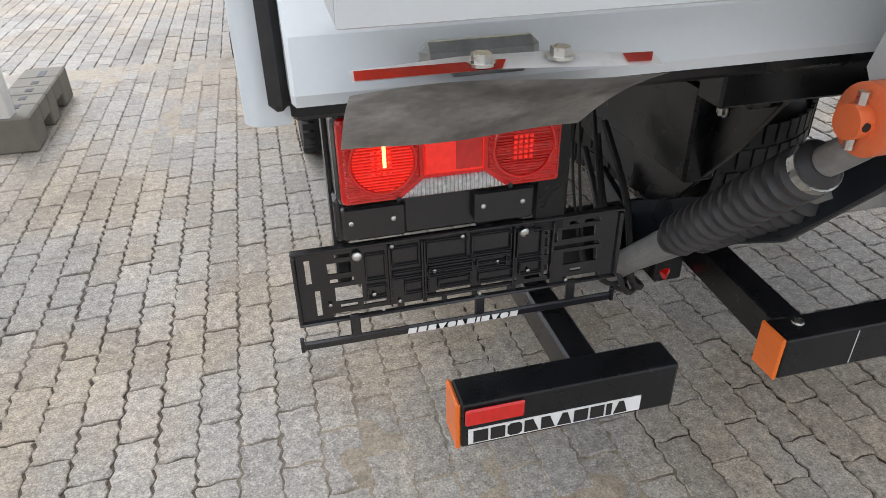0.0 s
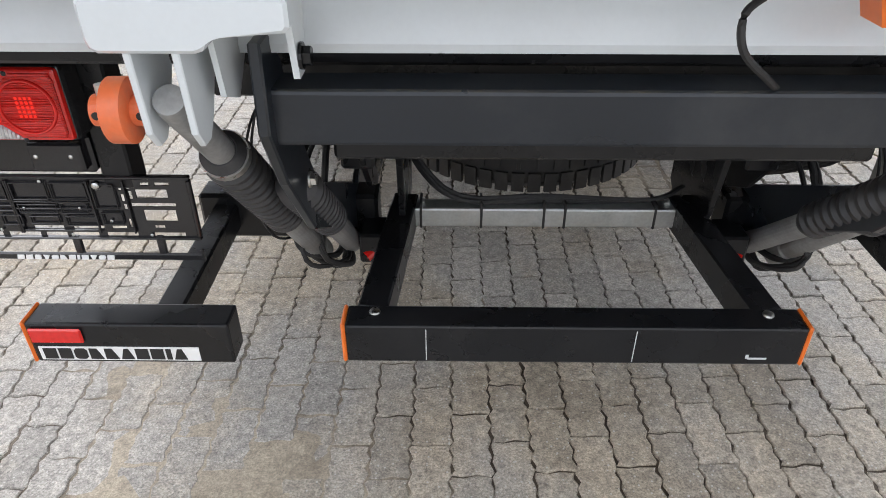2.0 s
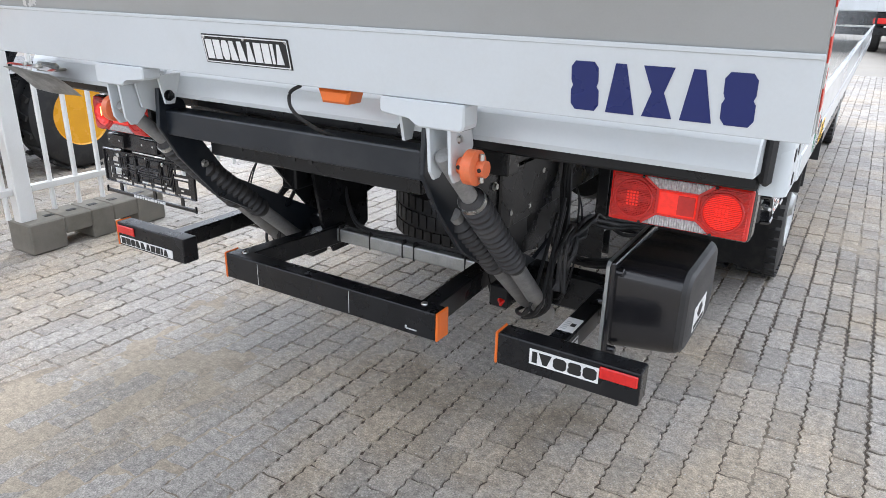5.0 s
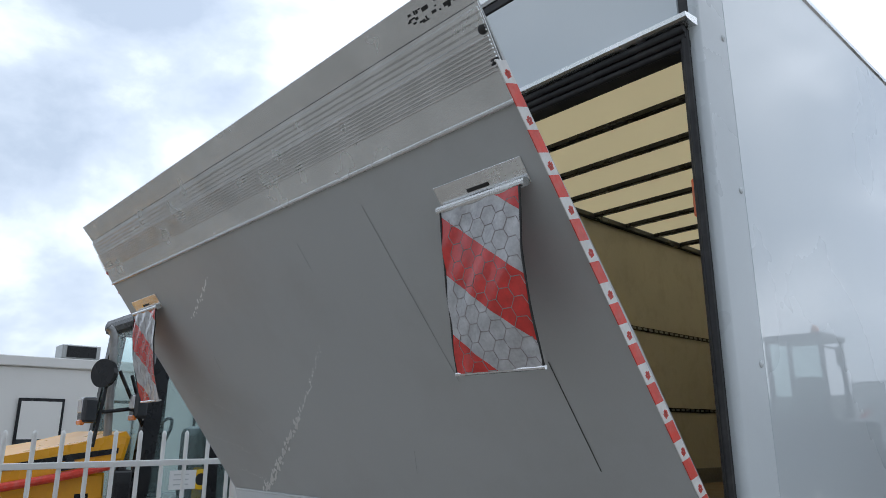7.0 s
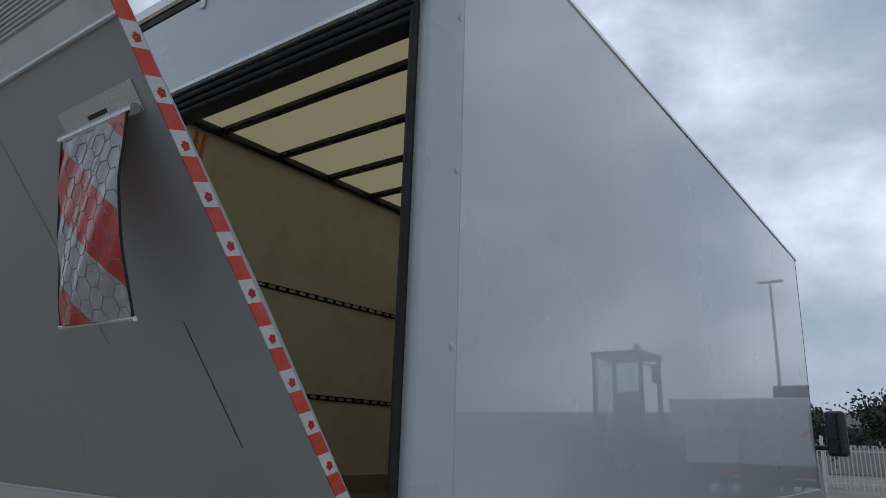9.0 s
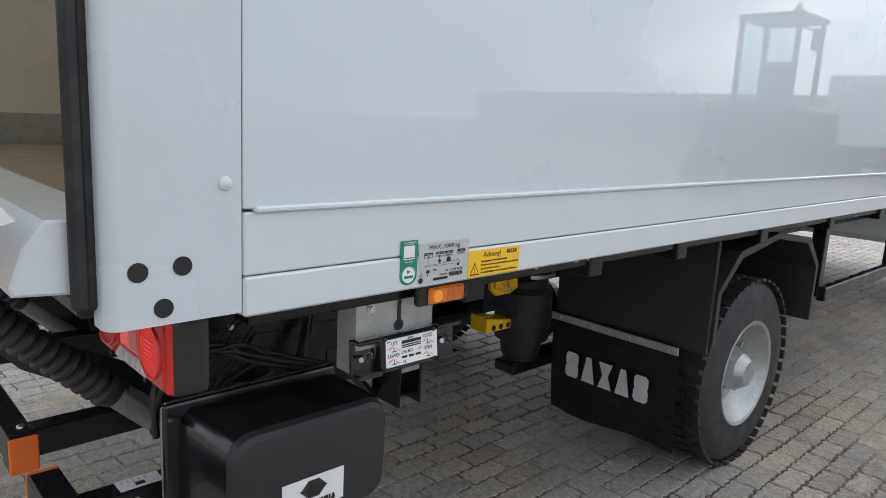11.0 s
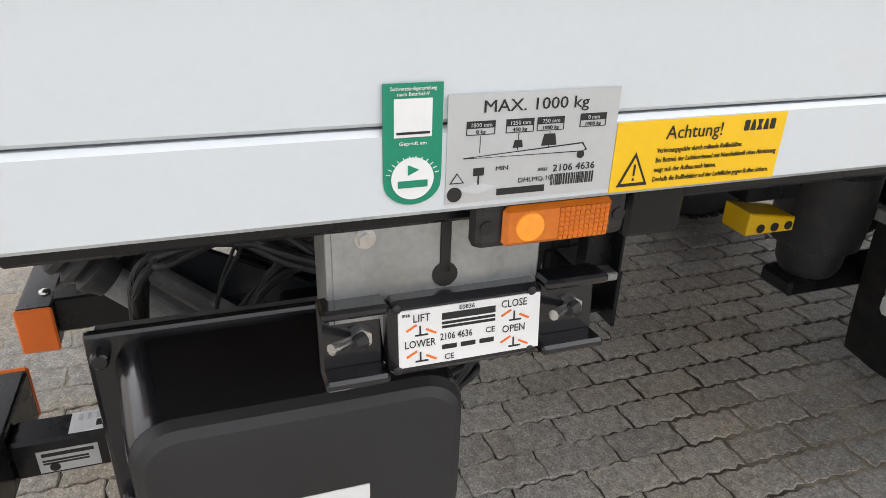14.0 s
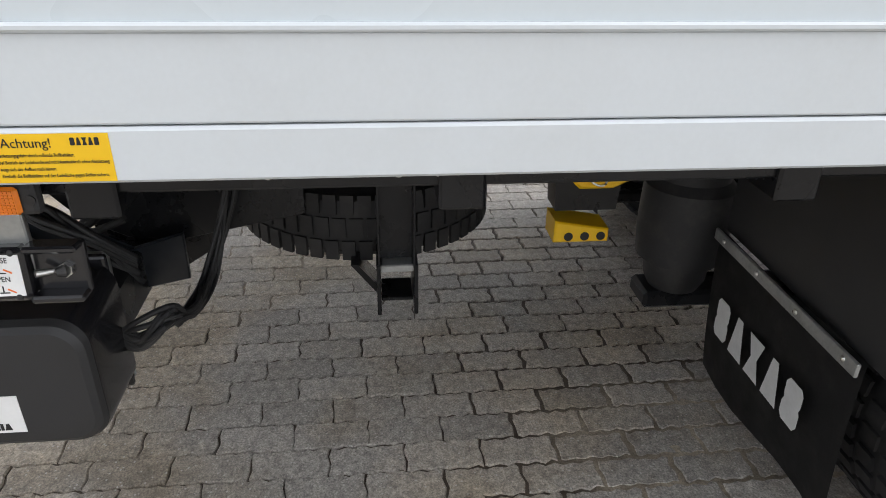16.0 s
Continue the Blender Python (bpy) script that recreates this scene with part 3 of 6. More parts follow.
part("differential", lathe((0, 1.66, 0.40), (0, 1.98, 0.40), [(0, 0.05), (0.2, 0.13), (0.5, 0.17), (0.8, 0.13), (1, 0.05)]), BLACK, truck)


def wheel(cx, cy, w, sx):
    """A wheel: tyre with tread blocks, pressed steel rim."""
    r, h = 0.385, w / 2
    ty = lathe((cx - h, cy, 0.385), (cx + h, cy, 0.385), [(0.0, 0.215), (0.0, 0.30), (0.04, 0.35), (0.14, 0.378), (0.3, r), (0.7, r), (0.86, 0.378), (0.96, 0.35), (1, 0.30), (1, 0.215)], 40, caps=False)
    t = part("wheel", ty, RUBBER, truck, "black tyre on a silver steel rim")
    smooth(t)
    tb = bmesh.new()
    for k in range(44):
        m = Matrix.Translation((cx, cy, 0.385)) @ Matrix.Rotation(6.28318 * k / 44, 4, "X")
        for j, o in ((-0.36, 0), (0, 0.5), (0.36, 0)):
            block(j * w - 0.13 * w, j * w + 0.13 * w, -0.019, 0.019, r - 0.004, r + 0.007, 0, tb, m @ Matrix.Rotation(o * 0.14, 4, "X"))
    part("tread", tb, RUBBER, t)
    f = cx + sx * h
    rim = lathe((f - sx * 0.10, cy, 0.385), (f + sx * 0.005, cy, 0.385), [(0, 0.08), (0.1, 0.15), (0.55, 0.18), (0.95, 0.205), (1, 0.218), (0.9, 0.222)], 40, caps=False)
    o = part("rim", rim, GALV, t, "silver steel rim")
    smooth(o)
    part("hub", lathe((f - sx * 0.1, cy, 0.385), (f + sx * 0.01, cy, 0.385), [(0, 0.09), (0.7, 0.075), (1, 0.05)], 24), GALV, t)
    for k in range(6):
        a = 6.28318 * k / 6
        part("wheel_nut", rod((f - sx * 0.09, cy + 0.11 * math.cos(a), 0.385 + 0.11 * math.sin(a)), (f - sx * 0.055, cy + 0.11 * math.cos(a), 0.385 + 0.11 * math.sin(a)), 0.014, seg=6), STEEL, t)


for sx in (1, -1):
    wheel(sx * 1.02, 1.83, 0.19, sx)
    wheel(sx * 0.77, 1.83, 0.19, sx)
    wheel(sx * 1.0, 6.15, 0.20, sx)
    arch = [(1.36, 0.60), (1.36, 0.80), (1.50, 0.93), (1.83, 0.975), (2.16, 0.93), (2.30, 0.80), (2.30, 0.55), (2.275, 0.55), (2.275, 0.79), (2.14, 0.905), (1.83, 0.95), (1.52, 0.905), (1.385, 0.79), (1.385, 0.60)]
    part("mudguard", prism(arch, "x", sx * 0.62, sx * 1.17), COVER, truck, "black plastic mudguard")
    # mud flap, slightly bowed, with its clamp strip
    fl = bmesh.new()
    n = 12
    rows = []
    for i in range(n + 1):
        s = i / n
        z = 0.575 - s * 0.42
        yb = 1.335 + 0.05 * s * s - 0.02 * s
        rows.append([fl.verts.new((sx * (0.50 + 0.57 * j / 6), yb + 0.006 * math.sin(j * 1.1 + s * 3), z - 0.01 * math.sin(j))) for j in range(7)])
    for a, b in zip(rows, rows[1:]):
        for j in range(6):
            fl.faces.new((a[j], a[j + 1], b[j + 1], b[j]))
    bmesh.ops.solidify(fl, geom=list(fl.faces), thickness=0.008)
    flap = part("mud_flap", fl, RUBBER, truck, "black rubber mud flap with pale maker's mark")
    smooth(flap)
    part("clamp_strip", block(min(sx * 0.50, sx * 1.07), max(sx * 0.50, sx * 1.07), 1.318, 1.326, 0.548, 0.578, 0.002), GALV, flap)
    for k in range(4):
        part("rivet", dome((sx * (0.55 + 0.16 * k), 1.318, 0.563), (0, -1, 0), 0.007), STEEL, flap)
    marks("ctktc", plane_frame((sx * 0.785, 1.316, 0.38), (1, 0, 0), (0, -0.03, 1)), -0.19, -0.05, 0.062, 0.105, 0.017, LETTER, flap)
    part("splash_panel", block(min(sx * 0.50, sx * 1.16), max(sx * 0.50, sx * 1.16), 1.345, 1.36, 0.57, 0.985, 0.004), COVER, truck, "black splash panel ahead of the flap")
    # air spring
    ab = lathe((sx * 0.36, 1.30, 0.34), (sx * 0.36, 1.30, 0.72), [(0, 0.07), (0.08, 0.085), (0.22, 0.09), (0.25, 0.115), (0.45, 0.122), (0.8, 0.12), (0.86, 0.10), (1, 0.10)], 28)
    smooth(part("air_spring", ab, RUBBER, truck, "black rubber air spring"))
    part("spring_plate", rod((sx * 0.36, 1.30, 0.715), (sx * 0.36, 1.30, 0.73), 0.125, seg=28), GALV, truck)
    part("spring_arm", block(sx * 0.36 - 0.06, sx * 0.36 + 0.06, 1.20, 1.8, 0.29, 0.34, 0.01), BLACK, truck)

# spare wheel slung flat under the frame
c = (0.0, 0.44)
sp = lathe((c[0], c[1], 0.435), (c[0], c[1], 0.645), [(0, 0.2), (0.0, 0.29), (0.05, 0.335), (0.16, 0.36), (0.3, 0.366), (0.7, 0.366), (0.84, 0.36), (0.95, 0.335), (1, 0.29), (1, 0.2)], 44, caps=False)
spare = part("spare_wheel", sp, RUBBER, truck, "spare tyre slung flat under the chassis")
smooth(spare)
tb = bmesh.new()
for k in range(52):
    m = Matrix.Translation((c[0], c[1], 0.54)) @ Matrix.Rotation(6.28318 * k / 52, 4, "Z")
    for j, o in ((-0.065, 0), (0.0, 0.06), (0.065, 0)):
        block(0.362, 0.372, -0.017, 0.017, j - 0.027, j + 0.027, 0, tb, m @ Matrix.Rotation(o, 4, "Z"))
part("tread", tb, RUBBER, spare)
part("rim", lathe((c[0], c[1], 0.46), (c[0], c[1], 0.62), [(0, 0.18), (0.3, 0.21), (1, 0.2)], 30), GALV, spare)
carrier = part("spare_carrier", prism([(0.470, 0.985), (0.560, 0.985), (0.556, 0.515), (0.474, 0.515)], "x", 0.50, 0.506), BLACK, truck, "black spare wheel carrier bracket")
for y in (0.470, 0.554):
    part("carrier_flange", block(0.506, 0.545, y, y + 0.006, 0.515, 0.985, 0.001), BLACK, carrier)
for y in (0.466, 0.556):
    part("carrier_leg", block(0.40, 0.546, y, y + 0.010, 0.385, 0.525, 0.002), BLACK, carrier)
part("carrier_bar", block(0.40, 0.546, 0.477, 0.555, 0.505, 0.525, 0.003), GALV, carrier)
part("carrier_foot", block(0.40, 0.50, 0.477, 0.555, 0.398, 0.408, 0.002), BLACK, carrier)
part("carrier_stay", prism([(0.40, 0.46), (0.418, 0.46), (0.466, 0.40), (0.466, 0.375)], "x", 0.34, 0.42), BLACK, carrier)
for y in (0.34, 0.5, 0.55):
    smooth(part("bolt", dome((1.181, y, 1.008), (1, 0, 0), 0.009), STEEL, truck))

# yellow wheel chock in its holder
before = set(bpy.data.objects)
ch = part("wheel_chock", prism([(0.91, 0.96), (1.06, 0.96), (1.07, 0.88), (1.03, 0.862), (0.95, 0.862), (0.92, 0.89)], "x", 0.62, 0.74, bevel=0.006), YELLOW, truck, "yellow plastic wheel chock in its holder")
part("chock_lug", block(0.60, 0.76, 0.925, 0.96, 0.89, 0.952, 0.008), YELLOW, ch)
part("chock_lug", block(0.60, 0.76, 1.0, 1.035, 0.89, 0.952, 0.008), YELLOW, ch)
cbm = prism([(0.895, 0.785), (1.03, 0.762), (1.03, 0.728), (0.895, 0.728)], "x", 0.66, 0.75, bevel=0.004)
part("chock_foot", cbm, YELLOW, ch)
for k in range(3):
    part("hole", rod((0.751, 0.93 + 0.04 * k, 0.745), (0.753, 0.93 + 0.04 * k, 0.745), 0.011, seg=12), INK, ch)
part("chock_holder", prism([(0.875, 1.14), (1.08, 1.14), (1.05, 0.80), (0.90, 0.80)], "x", 0.64, 0.72), BLACK, truck)
part("retaining_clip", tube([(0.745, 0.96, 0.92), (0.765, 0.97, 0.89), (0.765, 1.0, 0.885), (0.75, 1.01, 0.93)], 0.003), STEEL, ch)
for o in set(bpy.data.objects) - before:
    o.data.transform(Matrix.Translation((-0.22, 0.0, -0.165)))

# cab seen past the box
cabp = [(5.62, 0.55), (5.62, 2.0), (5.9, 2.25), (6.6, 2.2), (7.15, 1.45), (7.5, 1.25), (7.6, 0.6), (6.6, 0.5), (6.55, 0.75), (6.15, 0.9), (5.75, 0.75), (5.7, 0.5)]
part("cab", prism(cabp, "x", -1.0, 1.0, bevel=0.03), WHITE, truck, "white driver's cab")
for sx in (1, -1):
    mb = part("door_mirror", block(sx * 1.325 - 0.10, sx * 1.325 + 0.10, 6.36, 6.48, 1.49, 1.955, 0.04, seg=3), PLASTIC, truck, "black door mirror housing")
    part("mirror_glass", block(sx * 1.325 - 0.075, sx * 1.325 + 0.075, 6.354, 6.362, 1.66, 1.93, 0.01), DARKGL, mb)
    part("mirror_glass", block(sx * 1.325 - 0.075, sx * 1.325 + 0.075, 6.354, 6.362, 1.52, 1.63, 0.01), DARKGL, mb)
    part("mirror_arm", block(min(sx * 0.98, sx * 1.25), max(sx * 0.98, sx * 1.25), 6.4, 6.44, 1.55, 1.60, 0.01), PLASTIC, truck)

# ---- tail lift platform, tipped back ----
PX, PXL = 1.285, 1.165
A, B, C, D, E, F = (-0.862, 1.187), (-0.890, 1.328), (-1.566, 2.243), (-1.676, 2.425), (-1.722, 2.480), (-0.749, 1.203)
lift = part("platform", prism([F, (-0.80, 1.19), A, B, C, (-1.60, 2.31), D, E, (-1.716, 2.488), (-1.605, 2.330), (-1.183, 1.791)], "x", -PXL, PX, bevel=0.002), GREY, truck, "grey tail lift platform tipped back with scuffed underside")
bandm = plane_frame((0, A[0], A[1]), (1, 0, 0), (0, B[0] - A[0], B[1] - A[1]))
BH = math.hypot(B[0] - A[0], B[1] - A[1])
part("heel_band", slab(bandm, -PXL, PX, 0.0, BH, 0.0005, 0.004, 0.002), WHITE, lift, "white painted heel of the platform")
part("heel_edge", slab(bandm, -PXL, PX, BH - 0.006, BH + 0.004, 0.002, 0.007, 0.002), WHITE, lift)
facem = plane_frame((0, B[0], B[1]), (1, 0, 0), (0, C[0] - B[0], C[1] - B[1]))
FH = math.hypot(C[0] - B[0], C[1] - B[1])
tipm = plane_frame((0, C[0], C[1]), (1, 0, 0), (0, D[0] - C[0], D[1] - C[1]))
TH = math.hypot(D[0] - C[0], D[1] - C[1])
part("tip_sheet", slab(tipm, -PXL, PX, 0.004, TH, 0.0005, 0.004, 0.001), ALU, lift, "mill aluminium tip profile")
for i in range(9):
    y = 0.070 + i * 0.0085
    part("rib", slab(tipm, -PXL + 0.002, PX - 0.002, y, y + 0.0050, 0.003, 0.0115, 0.001), ALU, lift)
for i in range(4):
    y = 0.152 + i * 0.0135
    part("rib", slab(tipm, -PXL + 0.002, PX - 0.002, y, y + 0.0105, 0.003, 0.0085, 0.001), ALU, lift)
part("weld_bead", rod((-PXL, C[0] - 0.003, C[1]), (PX, C[0] - 0.003, C[1]), 0.006, seg=8), ALU, lift)
edgem = plane_frame((0, D[0], D[1]), (1, 0, 0), (0, E[0] - D[0], E[1] - D[1]))
part("tip_edge", slab(edgem, -PXL, PX, 0.001, 0.075, -0.002, 0.0035, 0.002), ALU, lift, "plain aluminium tip edge with worn paint")
ck = random.Random(5)
ckb = bmesh.new()
for i in range(26):
    u, v = PX - 0.05 - ck.random() * 0.14, 0.018 + ck.random() * 0.03
    slab(edgem, u, u + 0.004 + ck.random() * 0.016, v, v + 0.003 + ck.random() * 0.006, 0.0036, 0.0042, 0, ckb)
part("paint_remains", ckb, INK, lift)
for dy in (0.085, 0.155):
    p = Vector((PX - 0.012, C[0] + (D[0] - C[0]) * dy / TH - 0.006, C[1] + (D[1] - C[1]) * dy / TH))
    part("plug", dome(p, (0, -0.83, -0.5), 0.011), RUBBER, lift)
# red and white tape along the edge facing sideways
sidel = math.hypot(1.605 - 0.749, 2.330 - 1.203)
tdir = Vector((0, -(1.605 - 0.749), 2.330 - 1.203)).normalized()
for sx in (1, -1):
    tm = plane_frame((PX + 0.0015 if sx > 0 else -PXL - 0.0015, F[0], F[1]), tdir, (0, -tdir.z, tdir.y))
    s, i = 0.0, 0
    while s < sidel - 0.03:
        L = 0.052
        skew = 0.012
        bm = bmesh.new()
        for ww, pts in ((0, [(s, 0.002), (s + L, 0.002), (s + L + skew, 0.034), (s + skew, 0.034)]),):
            vs = [bm.verts.new(tm @ Vector((a, -b if sx < 0 else b, k))) for k in (-0.001, 0.0012) for a, b in pts]
            bm.faces.new(vs[:4]); bm.faces.new(vs[4:])
            for k in range(4):
                bm.faces.new((vs[k], vs[(k + 1) % 4], vs[4 + (k + 1) % 4], vs[4 + k]))
        part("tape", bm, REDT if i % 2 else WHITET, lift)
        if not i % 2:
            bb = bmesh.new()
            for k in range(5):
                a = 1.2566 * k
                slab(tm, s + 0.026 - 0.004 + 0.006 * math.cos(a), s + 0.030 + 0.006 * math.cos(a), 0.012 + 0.005 * math.sin(a), 0.020 + 0.005 * math.sin(a), 0.0011, 0.0016, 0, bb)
            part("tape_print", bb, REDT, lift)
        s += L
        i += 1
# scratches and scuffs on the face
part("scratch", slab(facem, 1.048, 1.0502, 0.205, 0.531, 0.0008, 0.0014, 0), INK, lift, "long dark scratch")
sc = random.Random(3)
sb = bmesh.new()
slab(facem @ Matrix.Rotation(0.05, 4, "Z"), 0.735, 0.737, 0.46, 1.02, 0.0008, 0.0012, 0, sb)
for i in range(5):
    u, v = sc.uniform(-1.2, 1.2), sc.uniform(0.1, 1.05)
    slab(facem @ Matrix.Translation((u, v, 0)) @ Matrix.Rotation(sc.uniform(-0.5, 0.5), 4, "Z"), 0, 0.0015, 0, sc.uniform(0.02, 0.12), 0.0008, 0.0012, 0, sb)
part("scratches", sb, mat("faint_scratch", (0.33, 0.34, 0.34), 0.5), lift)["kind"] = "stuff"
wb = bmesh.new()
for (u0, v0, u1, v1, n, wide) in ((-0.88, 0.0, -0.546, 0.198, 50, 0.022), (-0.546, 0.198, -0.237, 0.392, 46, 0.018), (-0.237, 0.392, 0.007, 0.56, 30, 0.010), (0.007, 0.56, 0.152, 0.668, 16, 0.006), (-0.62, 0.876, -0.319, 1.012, 22, 0.012), (-1.12, 0.32, -0.80, 0.22, 18, 0.006), (-1.05, 0.14, -0.70, 0.05, 18, 0.006), (-1.0, 0.55, -0.75, 0.42, 10, 0.006)):
    for i in range(n):
        s = (i + 0.5) / n
        u, v = u0 + (u1 - u0) * s + sc.uniform(-wide, wide), v0 + (v1 - v0) * s + sc.uniform(-0.008, 0.008)
        slab(facem @ Matrix.Translation((u, max(0.004, v), 0)) @ Matrix.Rotation(sc.uniform(-1.1, -0.5), 4, "Z"), 0, sc.uniform(0.2, 0.6) * wide, 0, sc.uniform(0.6, 1.6) * wide, 0.0007, 0.0011, 0, wb)
SCUFF = mat("pale_scuff", (0.80, 0.80, 0.79), 0.6, vary=0.1)
part("scuff_marks", wb, SCUFF, lift, "pale scuff marks")["kind"] = "stuff"
# maker's marks on the heel
plate = part("name_plate", slab(bandm, -0.124, 0.172, 0.035, 0.108, 0.003, 0.0065, 0.002), INK, lift, "black riveted name plate with white characters as plain marks")
marks("bhollthbit", bandm, -0.112, 0.047, 0.0235, 0.048, 0.0045, PAPER, plate, lift=0.0075)
fr = bmesh.new()
for a in ((-0.120, 0.168, 0.038, 0.0405), (-0.120, 0.168, 0.1025, 0.105), (-0.120, -0.1175, 0.038, 0.105), (0.1655, 0.168, 0.038, 0.105)):
    slab(bandm, *a, 0.0066, 0.0074, 0, fr)
part("plate_border", fr, PAPER, plate)
for u in (-0.115, 0.024, 0.163):
    part("rivet", dome(bandm @ Vector((u, 0.1, 0.0066)), bandm.to_3x3() @ Vector((0, 0, 1)), 0.004), STEEL, plate)
marks("ctktc", bandm, 0.872, 0.018, 0.054, 0.092, 0.0135, BLUE, lift, lift=0.0052)
cut = prism([(-0.80, 1.195), (-0.862, 1.20), (-0.885, 1.31), (-0.872, 1.31), (-0.845, 1.22)], "x", PX, PX + 0.0012)
part("worn_corner", cut, GALV, lift, "worn bare metal at the platform's corner")

# warning flags hanging from the platform
for x0, tilt in ((0.965, 0.0), (-1.075, 0.012)):
    zt = 2.098
    yt = -1.490
    fm_ = bmesh.new()
    slab(facem, x0 - 0.008, x0 + 0.268, 0.967, 1.03, 0.0005, 0.004, 0.001, fm_)
    fl = part("warning_flag", fm_, ALU, lift, "red and white hexagon-patterned warning flag with an aluminium clamp")
    part("flag_bar", rod((x0 - 0.008, yt + 0.005, zt + 0.004), (x0 + 0.268, yt + 0.005, zt + 0.004), 0.011, seg=12), ALU, fl)
    part("maker_bar", slab(facem, x0 + 0.09, x0 + 0.16, 0.992, 1.001, 0.004, 0.0046, 0), INK, fl)
    W, H = 0.252, 0.375

    def cloth(u, v):
        k = v / H
        return Vector((x0 + 0.004 + u - 0.02 * k, yt + 0.075 * k - 0.020 * math.sin(3.0 * k) * (0.6 + 1.6 * u) + 0.007 * math.sin(u * 18 + v * 9 + tilt * 300) * (k + 0.3) + 0.002 * math.sin(u * 71 + v * 53), zt - 0.004 - v))
    cells = {0: bmesh.new(), 1: bmesh.new()}
    NU, NV = 26, 9

    def band(u, b):
        return min(H, max(0.0, u * 0.70 + 0.011 + 0.135 * b))
    for i in range(NU):
        ua, ub = W * i / NU, W * (i + 1) / NU
        for b in range(-2, 4):
            a0, a1, b0, b1 = band(ua, b), band(ua, b + 1), band(ub, b), band(ub, b + 1)
            if a1 - a0 < 1e-6 and b1 - b0 < 1e-6:
                continue
            bm = cells[b % 2]
            for k in range(NV):
                p, q = k / NV, (k + 1) / NV
                bm.faces.new([bm.verts.new(cloth(u, v)) for u, v in ((ua, a0 + (a1 - a0) * p), (ub, b0 + (b1 - b0) * p), (ub, b0 + (b1 - b0) * q), (ua, a0 + (a1 - a0) * q))])
    for k, bm in cells.items():
        bmesh.ops.remove_doubles(bm, verts=bm.verts, dist=1e-5)
        bmesh.ops.solidify(bm, geom=list(bm.faces), thickness=0.0012)
        smooth(part("flag_cloth", bm, (FLAGR, FLAGW)[k], fl), 1.2)
    # raised hexagon seams
    hx = bmesh.new()
    hs = 0.024
    for a in range(8):
        for b in range(9):
            cu, cv = a * hs * 1.5 + 0.012, b * hs * 1.732 + (a % 2) * hs * 0.866
            for k in range(3):
                u0, v0 = cu + hs * math.cos(1.0472 * k), cv + hs * math.sin(1.0472 * k)
                u1, v1 = cu + hs * math.cos(1.0472 * (k + 1)), cv + hs * math.sin(1.0472 * (k + 1))
                if max(u0, u1) < W and max(v0, v1) < H and min(u0, u1, v0, v1) > 0:
                    p, q = cloth(u0, v0), cloth(u1, v1)
                    for s in (0.0012, ):
                        rod(p + Vector((0, -s, 0)), q + Vector((0, -s, 0)), 0.0011, seg=4, bm=hx, caps=False)
    part("flag_seams", hx, SEAM, fl)["kind"] = "stuff"
    part("flag_weight", rod(cloth(-0.004, H), cloth(W + 0.004, H), 0.005, seg=8), ALU, fl)
    for u in (0, W):
        part("flag_hem", tube([cloth(u, H * k / 6) for k in range(7)], 0.0028, seg=6, steps=3), RUBBER, fl)

